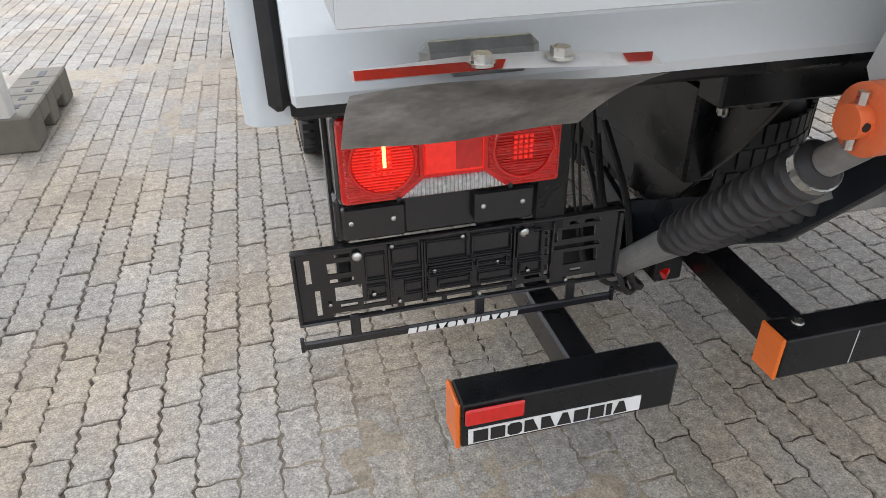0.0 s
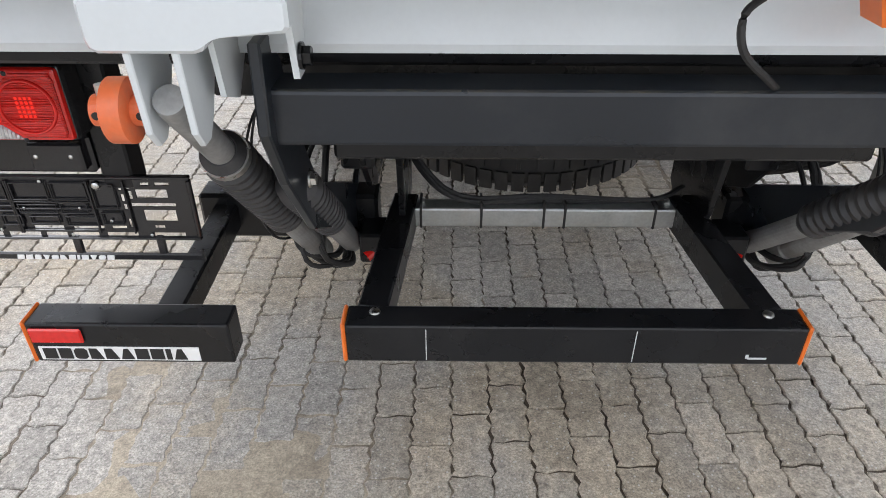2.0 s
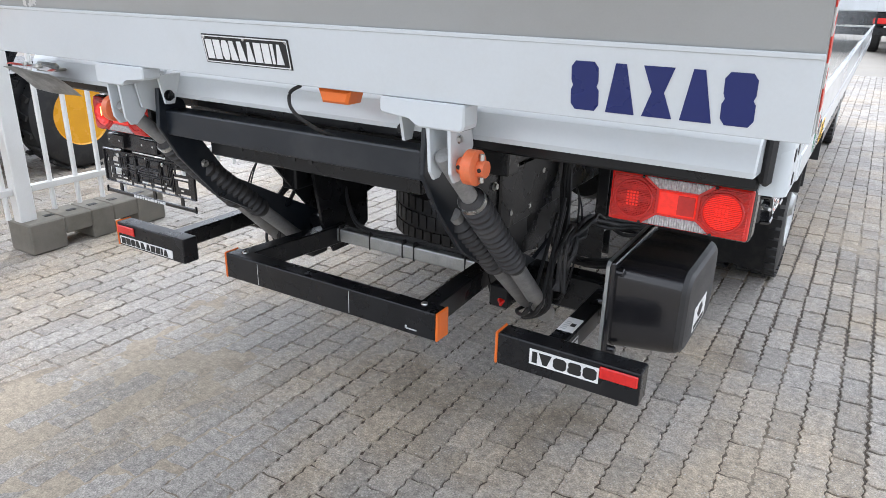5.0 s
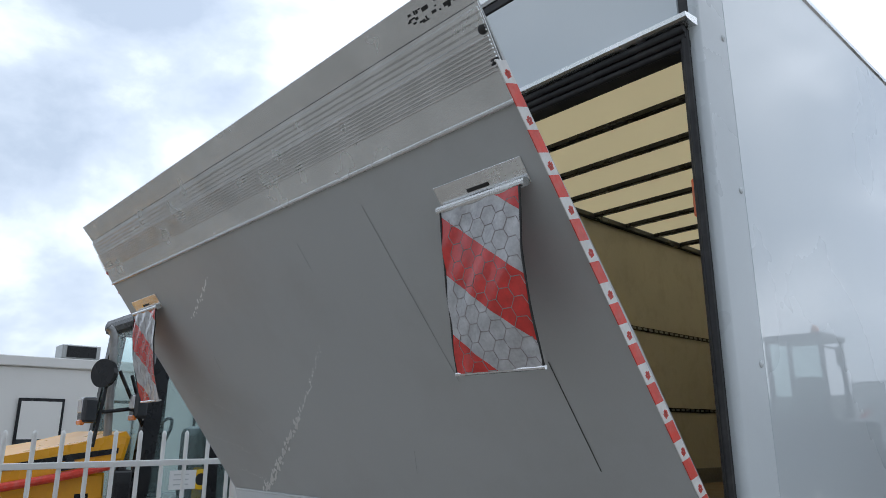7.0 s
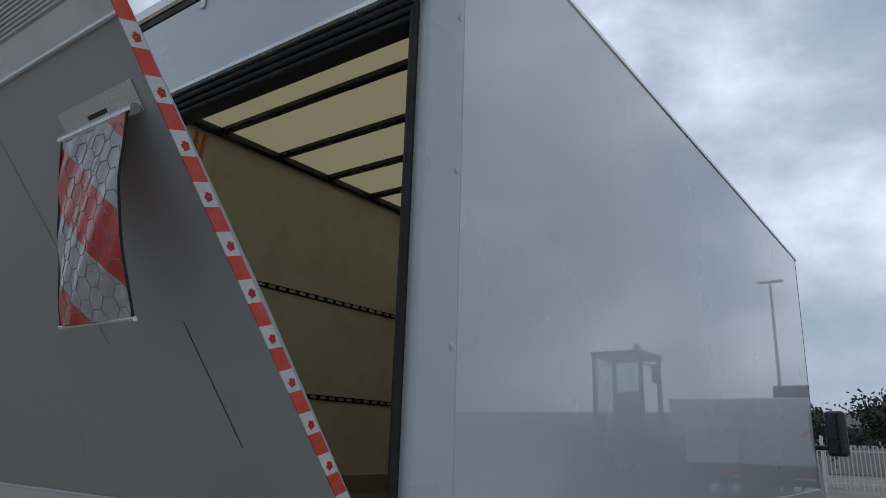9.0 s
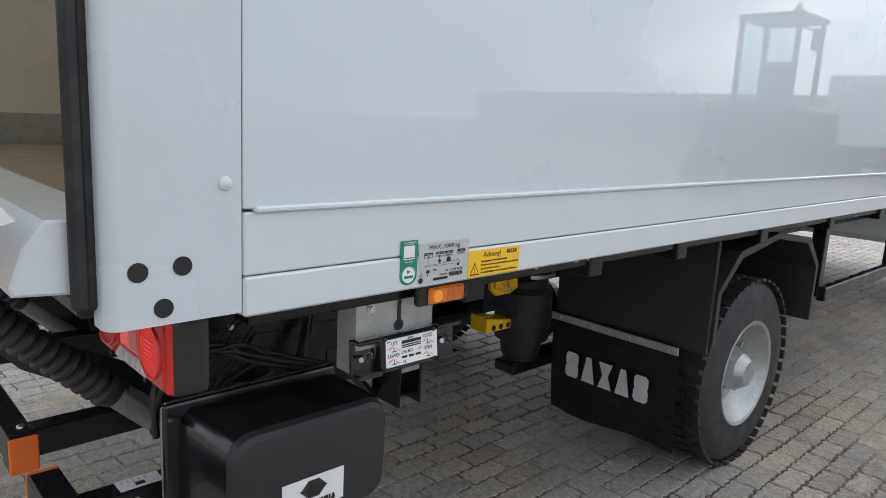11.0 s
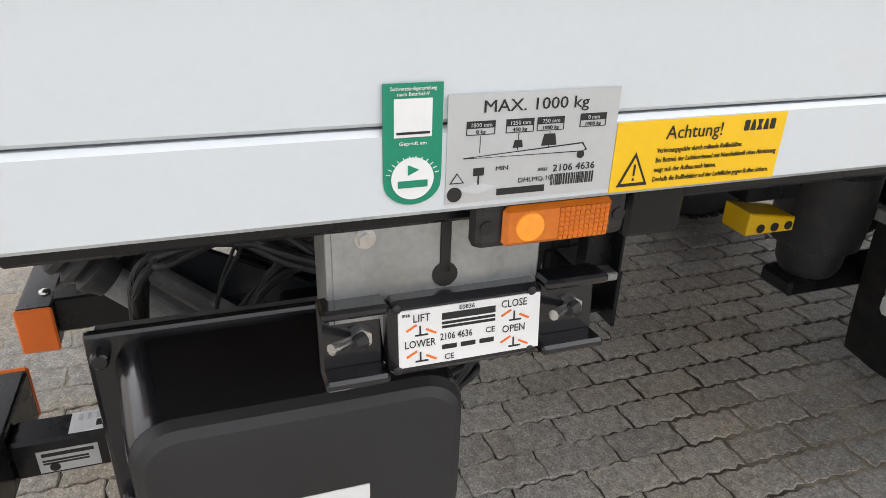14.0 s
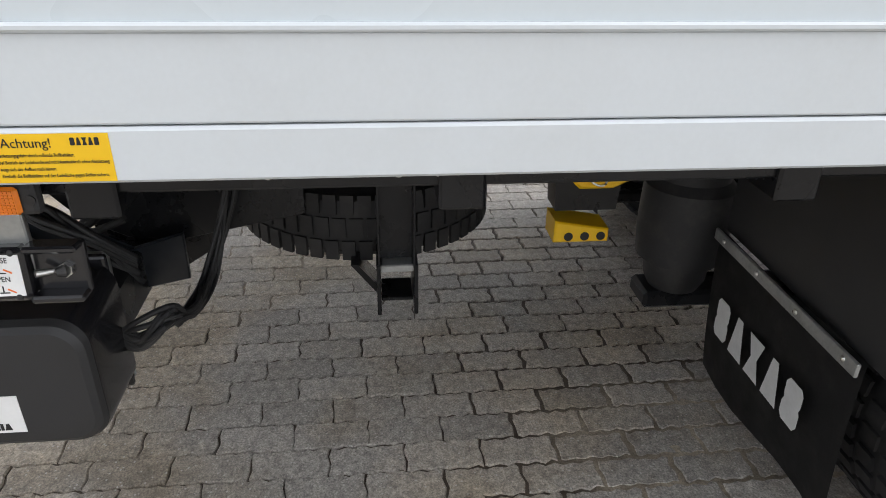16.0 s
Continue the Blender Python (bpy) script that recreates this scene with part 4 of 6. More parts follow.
# ---- tail lift mechanism ----
bt = block(-0.460, 0.478, -0.772, -0.70, 0.974, 1.050, 0.006, seg=2)
beam = part("lift_beam", bt, BEAMC, truck, "anthracite square lift beam")
part("beam_flange", block(-0.40, 0.40, -0.66, -0.60, 0.900, 0.972, 0.005), BLACK, truck)
for x in (-0.045, 0.02, -0.26):
    part("bolt_hole", rod((x, -0.6625, 0.935), (x, -0.66, 0.935), 0.007, seg=12), INK, beam)
for sx in (1, -1):
    before = set(bpy.data.objects)

    def X(a, b):
        return (a, b) if sx > 0 else (-b, -a)
    part("lift_arm", prism([(-0.79, 1.115), (-0.745, 1.115), (-0.70, 1.07), (-0.66, 0.95), (-0.55, 0.80), (-0.10, 0.56), (0.02, 0.60), (0.02, 0.48), (-0.12, 0.45), (-0.60, 0.74), (-0.74, 0.90), (-0.80, 1.0)], "x", sx * 0.481, sx * 0.497, bevel=0.003), BEAMC, truck, "anthracite curved lift arm")
    part("pivot_plate", prism([(-0.30, 0.95), (0.06, 0.95), (0.06, 0.50), (-0.05, 0.43), (-0.16, 0.43), (-0.22, 0.55)], "x", sx * 0.36, sx * 0.375, bevel=0.002), BLACK, truck, "black mounting plate")
    part("pivot_plate", prism([(-0.55, 1.03), (0.30, 1.03), (0.30, 0.62), (0.0, 0.56), (-0.12, 0.57), (-0.22, 0.62), (-0.38, 0.80)], "x", sx * 0.432, sx * 0.445, bevel=0.002), BLACK, truck)
    for y, z in ((-0.40, 0.93), (-0.30, 0.93), (-0.33, 0.86), (-0.22, 0.75), (-0.2, 0.9), (-0.05, 0.95), (0.02, 0.84), (-0.08, 0.74)):
        part("bolt", hexbolt((sx * 0.446, y, z), (sx, 0, 0), 0.010), STEEL, truck)
    # white hinge bracket under the heel
    step_out = [(0.428, 1.186), (0.638, 1.186), (0.643, 1.181), (0.643, 1.142), (0.640, 1.133), (0.632, 1.128), (0.528, 1.128), (0.519, 1.131), (0.514, 1.139), (0.509, 1.147), (0.499, 1.150), (0.430, 1.150), (0.424, 1.156), (0.424, 1.181)]
    br = prism([(sx * a, b) for a, b in step_out], "y", -0.876, -0.815, bevel=0.004)
    hb = part("hinge_bracket", br, WHITE, truck, "white hinge bracket of the tail lift")
    lug = [(-0.872, 1.14), (-0.78, 1.14), (-0.765, 1.08), (-0.80, 1.03), (-0.825, 1.008), (-0.845, 1.008), (-0.862, 1.03)]
    for a in (0.546, 0.599):
        part("lug", prism(lug, "x", sx * a, sx * (a + 0.009), bevel=0.0015), WHITE, hb)
    part("gusset", prism([(-0.84, 1.16), (-0.72, 1.16), (-0.70, 1.10), (-0.77, 1.04), (-0.82, 1.06)], "x", sx * 0.520, sx * 0.527), WHITE, hb)
    part("stop_lug", prism([(-0.82, 1.16), (-0.74, 1.16), (-0.77, 1.075), (-0.80, 1.075)], "x", sx * 0.435, sx * 0.443), WHITE, hb)
    part("bolt", hexbolt((sx * 0.609, -0.835, 1.105), (sx, 0, 0), 0.007), STEEL, hb)
    part("bolt", hexbolt((sx * 0.434, -0.79, 1.10), (-sx, 0, 0), 0.012), BLACK, hb)
    # orange roller
    rl = lathe((sx * 0.628, -0.828, 1.046), (sx * 0.658, -0.828, 1.046), [(0, 0.012), (0, 0.034), (0.1, 0.0395), (0.9, 0.0395), (1, 0.034), (1, 0.012)], 32)
    ro = part("roller", rl, ORANGE, truck, "orange plastic guide roller")
    smooth(ro)
    part("roller_hub", rod((sx * 0.610, -0.828, 1.046), (sx * 0.676, -0.828, 1.046), 0.019, seg=22), ORANGE, ro)
    for a in (0.616, 0.668):
        part("hub_hole", rod((sx * a, -0.8475, 1.046), (sx * a, -0.846, 1.046), 0.005, seg=10), INK, ro)
    part("pin", rod((sx * 0.664, -0.828, 1.015), (sx * 0.664, -0.828, 1.078), 0.006, seg=10), STEEL, ro)
    # outer cylinder
    p0, p1 = Vector((sx * 0.577, -0.850, 1.068)), Vector((sx * 0.577, -0.150, 0.395))
    d = p1 - p0
    oc = part("tilt_cylinder", lathe(p0, p0 + d * 0.23, [(0, 0.010), (0.0, 0.019), (0.06, 0.021), (0.5, 0.021), (1, 0.021)], 24), CYL, truck, "grey hydraulic cylinder with a black ribbed bellows")
    smooth(oc, 0.5)
    prof = [(0, 0.024), (0.03, 0.034)]
    for i in range(13):
        s = 0.08 + 0.88 * i / 13
        prof += [(s, 0.0285), (s + 0.022, 0.039), (s + 0.046, 0.039)]
    prof += [(0.97, 0.033), (1, 0.030)]
    smooth(part("bellows", lathe(p0 + d * 0.185, p0 + d * 0.60, prof, 28), BELLOWS, oc), 0.7)
    part("hose_clamp", lathe(p0 + d * 0.20, p0 + d * 0.215, [(0, 0.0365), (1, 0.0365)], 24), STEEL, oc)
    part("barrel", lathe(p0 + d * 0.58, p1, [(0, 0.026), (0.75, 0.027), (0.76, 0.031), (0.95, 0.031), (1, 0.02)], 24), CYL, oc, "dusty grey cylinder barrel")
    # inner cylinder
    q0, q1 = Vector((sx * 0.500, -0.66, 0.868)), Vector((sx * 0.500, -0.12, 0.40))
    e = q1 - q0
    ic = part("lift_cylinder", lathe(q0, q0 + e * 0.15, [(0, 0.018), (1, 0.02)], 20), CYL, truck, "grey lift cylinder with a black ribbed bellows")
    prof = [(0, 0.02), (0.04, 0.034)]
    for i in range(10):
        s = 0.1 + 0.86 * i / 10
        prof += [(s, 0.0275), (s + 0.028, 0.0375), (s + 0.058, 0.0375)]
    prof += [(1, 0.028)]
    smooth(part("bellows", lathe(q0 + e * 0.04, q0 + e * 0.50, prof, 26), BELLOWS, ic), 0.7)
    part("barrel", lathe(q0 + e * 0.48, q1, [(0, 0.027), (0.9, 0.027), (1, 0.02)], 22), CYL, ic)
    part("eye_bolt", hexbolt((sx * 0.472, -0.655, 0.865), (-sx, 0, 0), 0.010), STEEL, ic)
    # hoses round the cylinder foot
    rr = random.Random(11 if sx > 0 else 12)
    for k in range(4):
        x = sx * rr.uniform(0.53, 0.62)
        pts = [(x, -0.06, 0.78 - 0.03 * k), (x + sx * rr.uniform(0, 0.05), -0.20, 0.62), (x + sx * rr.uniform(-0.02, 0.05), -0.24 - 0.03 * (k % 3), 0.47), (x - sx * 0.05, -0.22, 0.40 + 0.01 * k), (sx * 0.52, -0.12, 0.42)]
        part("hydraulic_hose", tube(pts, 0.006 + 0.002 * (k % 2)), RUBBER, truck, "black hydraulic hose")
    for k in range(2):
        pts = [(sx * 0.62, -0.10, 0.84), (sx * (0.67 + 0.012 * k), -0.20, 0.80 - 0.02 * k), (sx * (0.685 + 0.012 * k), -0.27, 0.66), (sx * 0.66, -0.26, 0.53 - 0.02 * k), (sx * 0.60, -0.18, 0.47)]
        part("cable", tube(pts, 0.003), RUBBER, truck)
    part("plug", rod((sx * 0.455, -0.24, 0.44), (sx * 0.43, -0.22, 0.455), 0.014, seg=12), RED, truck, "red cable plug")
    part("valve_block", block(*X(0.40, 0.47), -0.24, -0.15, 0.42, 0.50, 0.006), BLACK, truck)
    # transverse tubes that carry the side bumpers
    part("carrier_tube", block(*X(0.43, 0.86), -0.16, -0.08, 0.44, 0.56, 0.008), BLACK, truck, "black square carrier tube")
    for z in (0.47, 0.52):
        part("bolt", hexbolt((sx * 0.80, -0.161, z), (0, -1, 0), 0.010), STEEL, truck)
    if sx < 0:  # the lift sits slightly off the middle
        for o in set(bpy.data.objects) - before:
            o.data.transform(Matrix.Translation((0.030, 0, 0)))

# amber lamp and cable under the heel
lp = part("rear_amber_lamp", prism([(0.222, 1.182), (0.322, 1.182), (0.310, 1.150), (0.234, 1.150)], "y", -0.85, -0.79, bevel=0.006), ORCAP, truck, "amber lamp under the platform heel")
part("lamp_cable", tube([(0.125, -0.80, 1.175), (0.098, -0.812, 1.155), (0.105, -0.815, 1.115), (0.15, -0.795, 1.075), (0.185, -0.75, 1.047)], 0.0048), RUBBER, truck, "black cable looped to the beam")

# underrun bar
ub = part("underrun_bar", block(-0.418, 0.428, -0.624, -0.562, 0.461, 0.549, 0.005, seg=2), BLACK, truck, "black underrun bar with orange end caps")
for s, x in ((-1, -0.418), (1, 0.428)):
    part("end_cap", block(min(x, x + s * 0.008), max(x, x + s * 0.008), -0.625, -0.561, 0.459, 0.551, 0.004), ORCAP, ub, "orange plastic end cap")
for u in (-0.27, 0.115):
    part("scratch", block(u, u + 0.0016, -0.6252, -0.6241, 0.468, 0.541, 0), LETTER, ub)
part("scrape", block(0.33, 0.365, -0.6252, -0.6241, 0.476, 0.480, 0), LETTER, ub, "scraped paint")
part("scrape", block(0.325, 0.331, -0.6252, -0.6241, 0.478, 0.487, 0), LETTER, ub)
for sx in (1, -1):
    a, b = Vector((sx * 0.372, -0.57, 0.513)), Vector((sx * 0.335, -0.10, 0.50))
    m = plane_frame(a, b - a, (0, 0, 1))
    part("bar_arm", block(0, (b - a).length, -0.036, 0.036, -0.030, 0.030, 0.004, m=m @ Matrix.Rotation(0, 4, "X")), BLACK, truck, "black bar arm")
    smooth(part("bolt", dome((sx * 0.366, -0.583, 0.549), (0, 0, 1), 0.011), STEEL, ub))
    part("arm_bolt", hexbolt((sx * 0.30, -0.13, 0.53), (-sx, 0, 0), 0.010), STEEL, truck)
gt = part("galvanised_tube", block(-0.345, 0.335, -0.165, -0.115, 0.478, 0.53, 0.006, seg=2), GALV, truck, "galvanised cross tube with strapped cables")
for x in (-0.30, -0.155, -0.005, 0.045, 0.26):
    part("cable_tie", block(x, x + 0.006, -0.168, -0.112, 0.476, 0.545, 0.002), RUBBER, gt)
for k in range(5):
    part("cable", tube([(-0.36, -0.05, 0.72), (-0.30, -0.10, 0.60 + 0.006 * k), (-0.20, -0.138 - 0.006 * (k % 3), 0.538 + 0.004 * k), (0.0, -0.14 + 0.007 * (k % 2), 0.537 + 0.004 * k), (0.25, -0.14 - 0.005 * k + 0.01, 0.538 + 0.003 * k), (0.34, -0.10, 0.56)], 0.0055), RUBBER, truck, "black cable along the tube")

# side bumpers
for sx, x0, x1 in ((-1, -1.004, -0.629), (1, 0.630, 1.020)):
    sbp = part("side_bumper", block(x0, x1, -0.630, -0.566, 0.459, 0.552, 0.005, seg=2), BLACK, truck, "black steel side bumper with a red reflector")
    capx = x0
    part("end_cap", block(capx - 0.008, capx, -0.631, -0.565, 0.457, 0.554, 0.004), ORCAP, sbp, "orange plastic end cap")
    r0 = x0 + 0.006 if sx < 0 else x1 - 0.104
    part("reflector", block(r0, r0 + 0.098, -0.637, -0.630, 0.510, 0.543, 0.003), RED, sbp, "red rectangular reflector")
    fm2 = plane_frame((x0, -0.6305, 0.459), (1, 0, 0), (0, 0, 1))
    if sx < 0:
        pl = part("white_plate", slab(fm2, 0.012, 0.312, 0.008, 0.040, 0, 0.0015), PAPER, sbp, "white plate with black characters as plain marks")
        marks("bhollthbit", fm2, 0.02, 0.0115, 0.0245, 0.025, 0.0042, INK, pl, lift=0.003)
    else:
        pl = part("white_plate", slab(fm2, 0.096, 0.285, 0.032, 0.076, 0, 0.0015), PAPER, sbp, "white plate with black characters as plain marks")
        marks("ivoco", fm2, 0.104, 0.038, 0.036, 0.032, 0.0045, INK, pl, lift=0.003)
    xa = sx * 0.765
    part("bumper_arm", block(xa - 0.028, xa + 0.028, -0.568, -0.12, 0.47, 0.535, 0.005), BLACK, truck, "black bumper arm")
# labels on the right bumper arm
la = part("arm_label", block(0.742, 0.788, -0.49, -0.40, 0.535, 0.5362, 0), PAPER, truck, "white printed label on the bumper arm")
for k in range(5):
    part("print_bar", block(0.748, 0.762, -0.48 + 0.012 * k, -0.475 + 0.012 * k, 0.5362, 0.5367, 0), LETTER, la)
part("print_mark", block(0.766, 0.780, -0.455, -0.435, 0.5362, 0.5367, 0), INK, la)
lb = part("arm_label", block(0.793, 0.7942, -0.535, -0.455, 0.478, 0.516, 0), SILVER, truck, "silver approval label on the bumper arm")
lbm = plane_frame((0.7942, -0.535, 0.478), (0, 1, 0), (0, 0, 1))
part("print_bar", slab(lbm, 0.006, 0.074, 0.028, 0.034, 0, 0.0006), INK, lb)
for k in range(2):
    part("print_bar", slab(lbm, 0.006, 0.066, 0.019 - 0.005 * k, 0.022 - 0.005 * k, 0, 0.0006), INK, lb)
part("print_ring", rod((0.7942, -0.515, 0.486), (0.7948, -0.515, 0.486), 0.007, seg=16), INK, lb)


# ---- tail lights ----
def tail_light(x0, x1, z0, yf, lit_left):
    """A seven-chamber tail light: end chambers with round bowls, flat reflector, two ribbed clear bars, black housing."""
    h = 0.122
    z1 = z0 + h
    w = x1 - x0
    t = part("tail_light", block(x0 - 0.005, x1 + 0.005, yf + 0.012, yf + 0.075, z0 - 0.005, z1 + 0.005, 0.012, seg=2), PLASTIC, truck, "red and clear rear light in a black housing")
    rim = block(x0, x1, yf + 0.006, yf + 0.030, z0, z1, 0.007, seg=2)
    part("lens_rim", rim, RED, t, "red moulded rim of the lens")

    def lens(name, pts, material, y=yf, label=""):
        return part(name, prism([(x0 + a * w, z0 + b * h) for a, b in pts], "y", y, yf + 0.02, bevel=0.0025), material, t, label)
    left = [(0.035, 0.06), (0.235, 0.06), (0.345, 0.27), (0.345, 0.73), (0.235, 0.94), (0.035, 0.94), (0.02, 0.86), (0.02, 0.14)]
    lens("end_lens", left, RIBRED, yf + 0.001, "finely ribbed red lens")
    lens("end_lens", [(1 - a, b) for a, b in reversed(left)], RIBRED, yf + 0.001, "finely ribbed red lens")
    # the reflector is no lamp; its glow is added to brighten it
    lens("centre_reflector", [(0.363, 0.27), (0.637, 0.27), (0.637, 0.73), (0.363, 0.73)], REDGLOW, yf + 0.003, "flat red reflector with an added glow")
    lens("centre_reflector", [(0.50, 0.30), (0.63, 0.30), (0.63, 0.70), (0.50, 0.70)], RED, yf + 0.002, "darker half of the red reflector")
    bar = [(0.262, 0.035), (0.738, 0.035), (0.640, 0.235), (0.360, 0.235)]
    lens("clear_lens", bar, RIBCLEAR, yf + 0.0015, "clear ribbed lens")
    lens("clear_lens", [(a, 1 - b) for a, b in reversed(bar)], RIBCLEAR, yf + 0.0015, "clear ribbed lens")
    for a, m in ((0.185, REDGLOW if lit_left else RIBRED), (0.815, RIBRED if lit_left else REDGLOW)):
        cx = x0 + a * w
        ring = lathe((cx, yf + 0.002, z0 + h * 0.5), (cx, yf - 0.0025, z0 + h * 0.5), [(0, 0.047), (0.6, 0.0465), (1, 0.045), (1, 0.0425), (0.5, 0.041)], 36, caps=False)
        bowl = part("round_chamber", ring, RED, t, "round red lamp chamber")
        ribs = bmesh.new()
        for k in range(-9, 10):
            z = k * 0.0043
            hw = math.sqrt(0.041 ** 2 - z * z)
            block(cx - hw, cx + hw, yf - 0.0008, yf + 0.002, z0 + h * 0.5 + z - 0.0015, z0 + h * 0.5 + z + 0.0015, 0.0007, ribs)
        part("lens_ribs", ribs, m, bowl)["kind"] = "stuff"
        cells = bmesh.new()
        for k in range(5):
            for q in range(4):
                block(cx - 0.016 + 0.0075 * q, cx - 0.0105 + 0.0075 * q, yf - 0.002, yf, z0 + h * 0.36 + 0.0075 * k, z0 + h * 0.36 + 0.0055 + 0.0075 * k, 0.0008, cells)
        # glow is added to the cells in every chamber; just one holds a bulb
        part("lens_prism", cells, REDGLOW, bowl, "prism cells with an added glow")["kind"] = "stuff"
    if lit_left:
        cx = x0 + 0.19 * w
        part("bulb", rod((cx, yf - 0.0035, z0 + h * 0.46), (cx, yf - 0.0035, z0 + h * 0.72), 0.0024, seg=8), REDHOT, t, "bright lamp filament")
    for a in (0.245, 0.755):
        for b in (0.045, 0.955):
            part("screw", dome((x0 + a * w, yf - 0.0005, z0 + b * h), (0, -1, 0), 0.004), BLACK, t)
    return t


tail_light(0.864, 1.184, 0.896, -0.545, False)
tail_light(-1.148, -0.840, 0.882, -0.568, True)
# left light's brackets, number plate holder
part("light_bracket", block(-1.155, -0.852, -0.505, -0.44, 0.795, 0.866, 0.005), PLASTIC, truck, "black light bracket")
for x in (-1.147, -0.952):
    bb = part("bracket_face", block(x, x + 0.092, -0.525, -0.505, 0.806, 0.860, 0.004), PLASTIC, truck)
    for dx in (0.012, 0.073):
        part("screw", dome((x + dx, -0.525, 0.836), (0, -1, 0), 0.004), STEEL, bb)
part("bracket_post", block(-0.850, -0.795, -0.50, -0.44, 0.76, 1.04, 0.004), BLACK, truck)
part("bracket_post", block(-1.158, -1.136, -0.47, -0.43, 0.70, 1.0, 0.004), BLACK, truck)
hx0, hx1, hz0, hz1, hy = -1.223, -0.697, 0.656, 0.785, -0.502
# openings as shares of the plate's width and height: x from, x to, height from, height to
HOLES = [(0.092, 0.160, 0.65, 0.80), (0.097, 0.165, 0.52, 0.58), (0.108, 0.187, 0.25, 0.46), (0.12, 0.17, 0.16, 0.21),
         (0.807, 0.917, 0.66, 0.80), (0.781, 0.938, 0.52, 0.58), (0.818, 0.932, 0.28, 0.47), (0.844, 0.881, 0.16, 0.21),
         (0.75, 0.762, 0.78, 0.91), (0.752, 0.764, 0.60, 0.72), (0.754, 0.766, 0.47, 0.56), (0.756, 0.768, 0.17, 0.32),
         (0.778, 0.79, 0.80, 0.90), (0.782, 0.794, 0.64, 0.77), (0.03, 0.045, 0.55, 0.88), (0.05, 0.065, 0.08, 0.45), (0.115, 0.16, 0.86, 0.91), (0.83, 0.86, 0.86, 0.91), (0.88, 0.93, 0.86, 0.91)]
for a, b in ((0.097, 0.29), (0.31, 0.426), (0.443, 0.522), (0.54, 0.636), (0.665, 0.778), (0.835, 0.948)):
    HOLES.append((a, b, 0.02, 0.09))
for a, b in ((0.188, 0.256), (0.409, 0.517), (0.551, 0.665), (0.69, 0.744)):
    HOLES.append((a, b, 0.15, 0.20))
RIDGES = [(0.38, 0.505, 0.64, 0.92), (0.517, 0.642, 0.64, 0.92), (0.386, 0.522, 0.42, 0.58), (0.534, 0.63, 0.42, 0.60), (0.278, 0.36, 0.64, 0.90), (0.278, 0.375, 0.46, 0.56), (0.312, 0.386, 0.22, 0.40),
          (0.414, 0.517, 0.24, 0.38), (0.54, 0.653, 0.22, 0.38), (0.67, 0.744, 0.24, 0.44), (0.66, 0.74, 0.50, 0.90), (0.20, 0.26, 0.50, 0.86), (0.20, 0.26, 0.24, 0.42)]
us = sorted({0.0, 0.012, 0.988, 1.0} | {v for q in HOLES for v in q[:2]})
vs_ = sorted({0.0, 1.0} | {v for q in HOLES for v in q[2:]})
hbm = bmesh.new()
HW, HH = hx1 - hx0, hz1 - hz0
for a, b in zip(us, us[1:]):
    for c, d in zip(vs_, vs_[1:]):
        mu, mv = (a + b) / 2, (c + d) / 2
        if not any(q[0] < mu < q[1] and q[2] < mv < q[3] for q in HOLES):
            hbm.faces.new([hbm.verts.new((hx0 + HW * e, hy + 0.003, hz0 + HH * f)) for e, f in ((a, c), (b, c), (b, d), (a, d))])
bmesh.ops.remove_doubles(hbm, verts=hbm.verts, dist=1e-6)
bmesh.ops.solidify(hbm, geom=list(hbm.faces), thickness=0.003)
holder = part("plate_holder", hbm, PLASTIC, truck, "empty black number plate holder with cut-outs")
lip = bmesh.new()
for a in ((hx0 - 0.003, hx1 + 0.003, hz1 - 0.004, hz1 + 0.003), (hx0 - 0.003, hx1 + 0.003, hz0 - 0.003, hz0 + 0.002), (hx0 - 0.003, hx0 + 0.004, hz0 + 0.003, hz1 - 0.005), (hx1 - 0.004, hx1 + 0.003, hz0 + 0.003, hz1 - 0.005)):
    block(a[0], a[1], hy - 0.003, hy + 0.009, a[2], a[3], 0.002, lip)
part("holder_rim", lip, PLASTIC, holder, "raised black rim")
rg = bmesh.new()
for a, b, c, d in RIDGES:
    p, q, e, f = hx0 + HW * a, hx0 + HW * b, hz0 + HH * c, hz0 + HH * d
    for k in ((p, q, e, e + 0.0022), (p, q, f - 0.0022, f), (p, p + 0.0022, e + 0.003, f - 0.003), (q - 0.0022, q, e + 0.003, f - 0.003)):
        block(k[0], k[1], hy - 0.0035, hy + 0.001, k[2], k[3], 0.0006, rg)
for a in (0.268, 0.365, 0.372, 0.648, 0.772):
    block(hx0 + HW * a, hx0 + HW * a + 0.003, hy - 0.004, hy + 0.001, hz0 + 0.012, hz1 - 0.006, 0.0008, rg)
for c in (0.13, 0.60, 0.49):
    block(hx0 + HW * 0.37, hx0 + HW * 0.645, hy - 0.003, hy + 0.001, hz0 + HH * c, hz0 + HH * c + 0.0025, 0.0008, rg)
part("ridge_web", rg, PLASTIC, holder, "moulded stiffening ridges")
for a, c in ((0.09, 0.24), (0.22, 0.30), (0.296, 0.14), (0.404, 0.50), (0.60, 0.50), (0.70, 0.30), (0.83, 0.06), (0.545, 0.06), (0.245, 0.06), (0.28, 0.93), (0.49, 0.93)):
    part("rivet", dome((hx0 + HW * a, hy - 0.0005, hz0 + HH * c), (0, -1, 0), 0.0032), STEEL, holder)
for x in (hx0 + 0.094, hx0 + 0.358):
    part("screw", dome((x, hy - 0.001, 0.768), (0, -1, 0), 0.008), STEEL, holder)
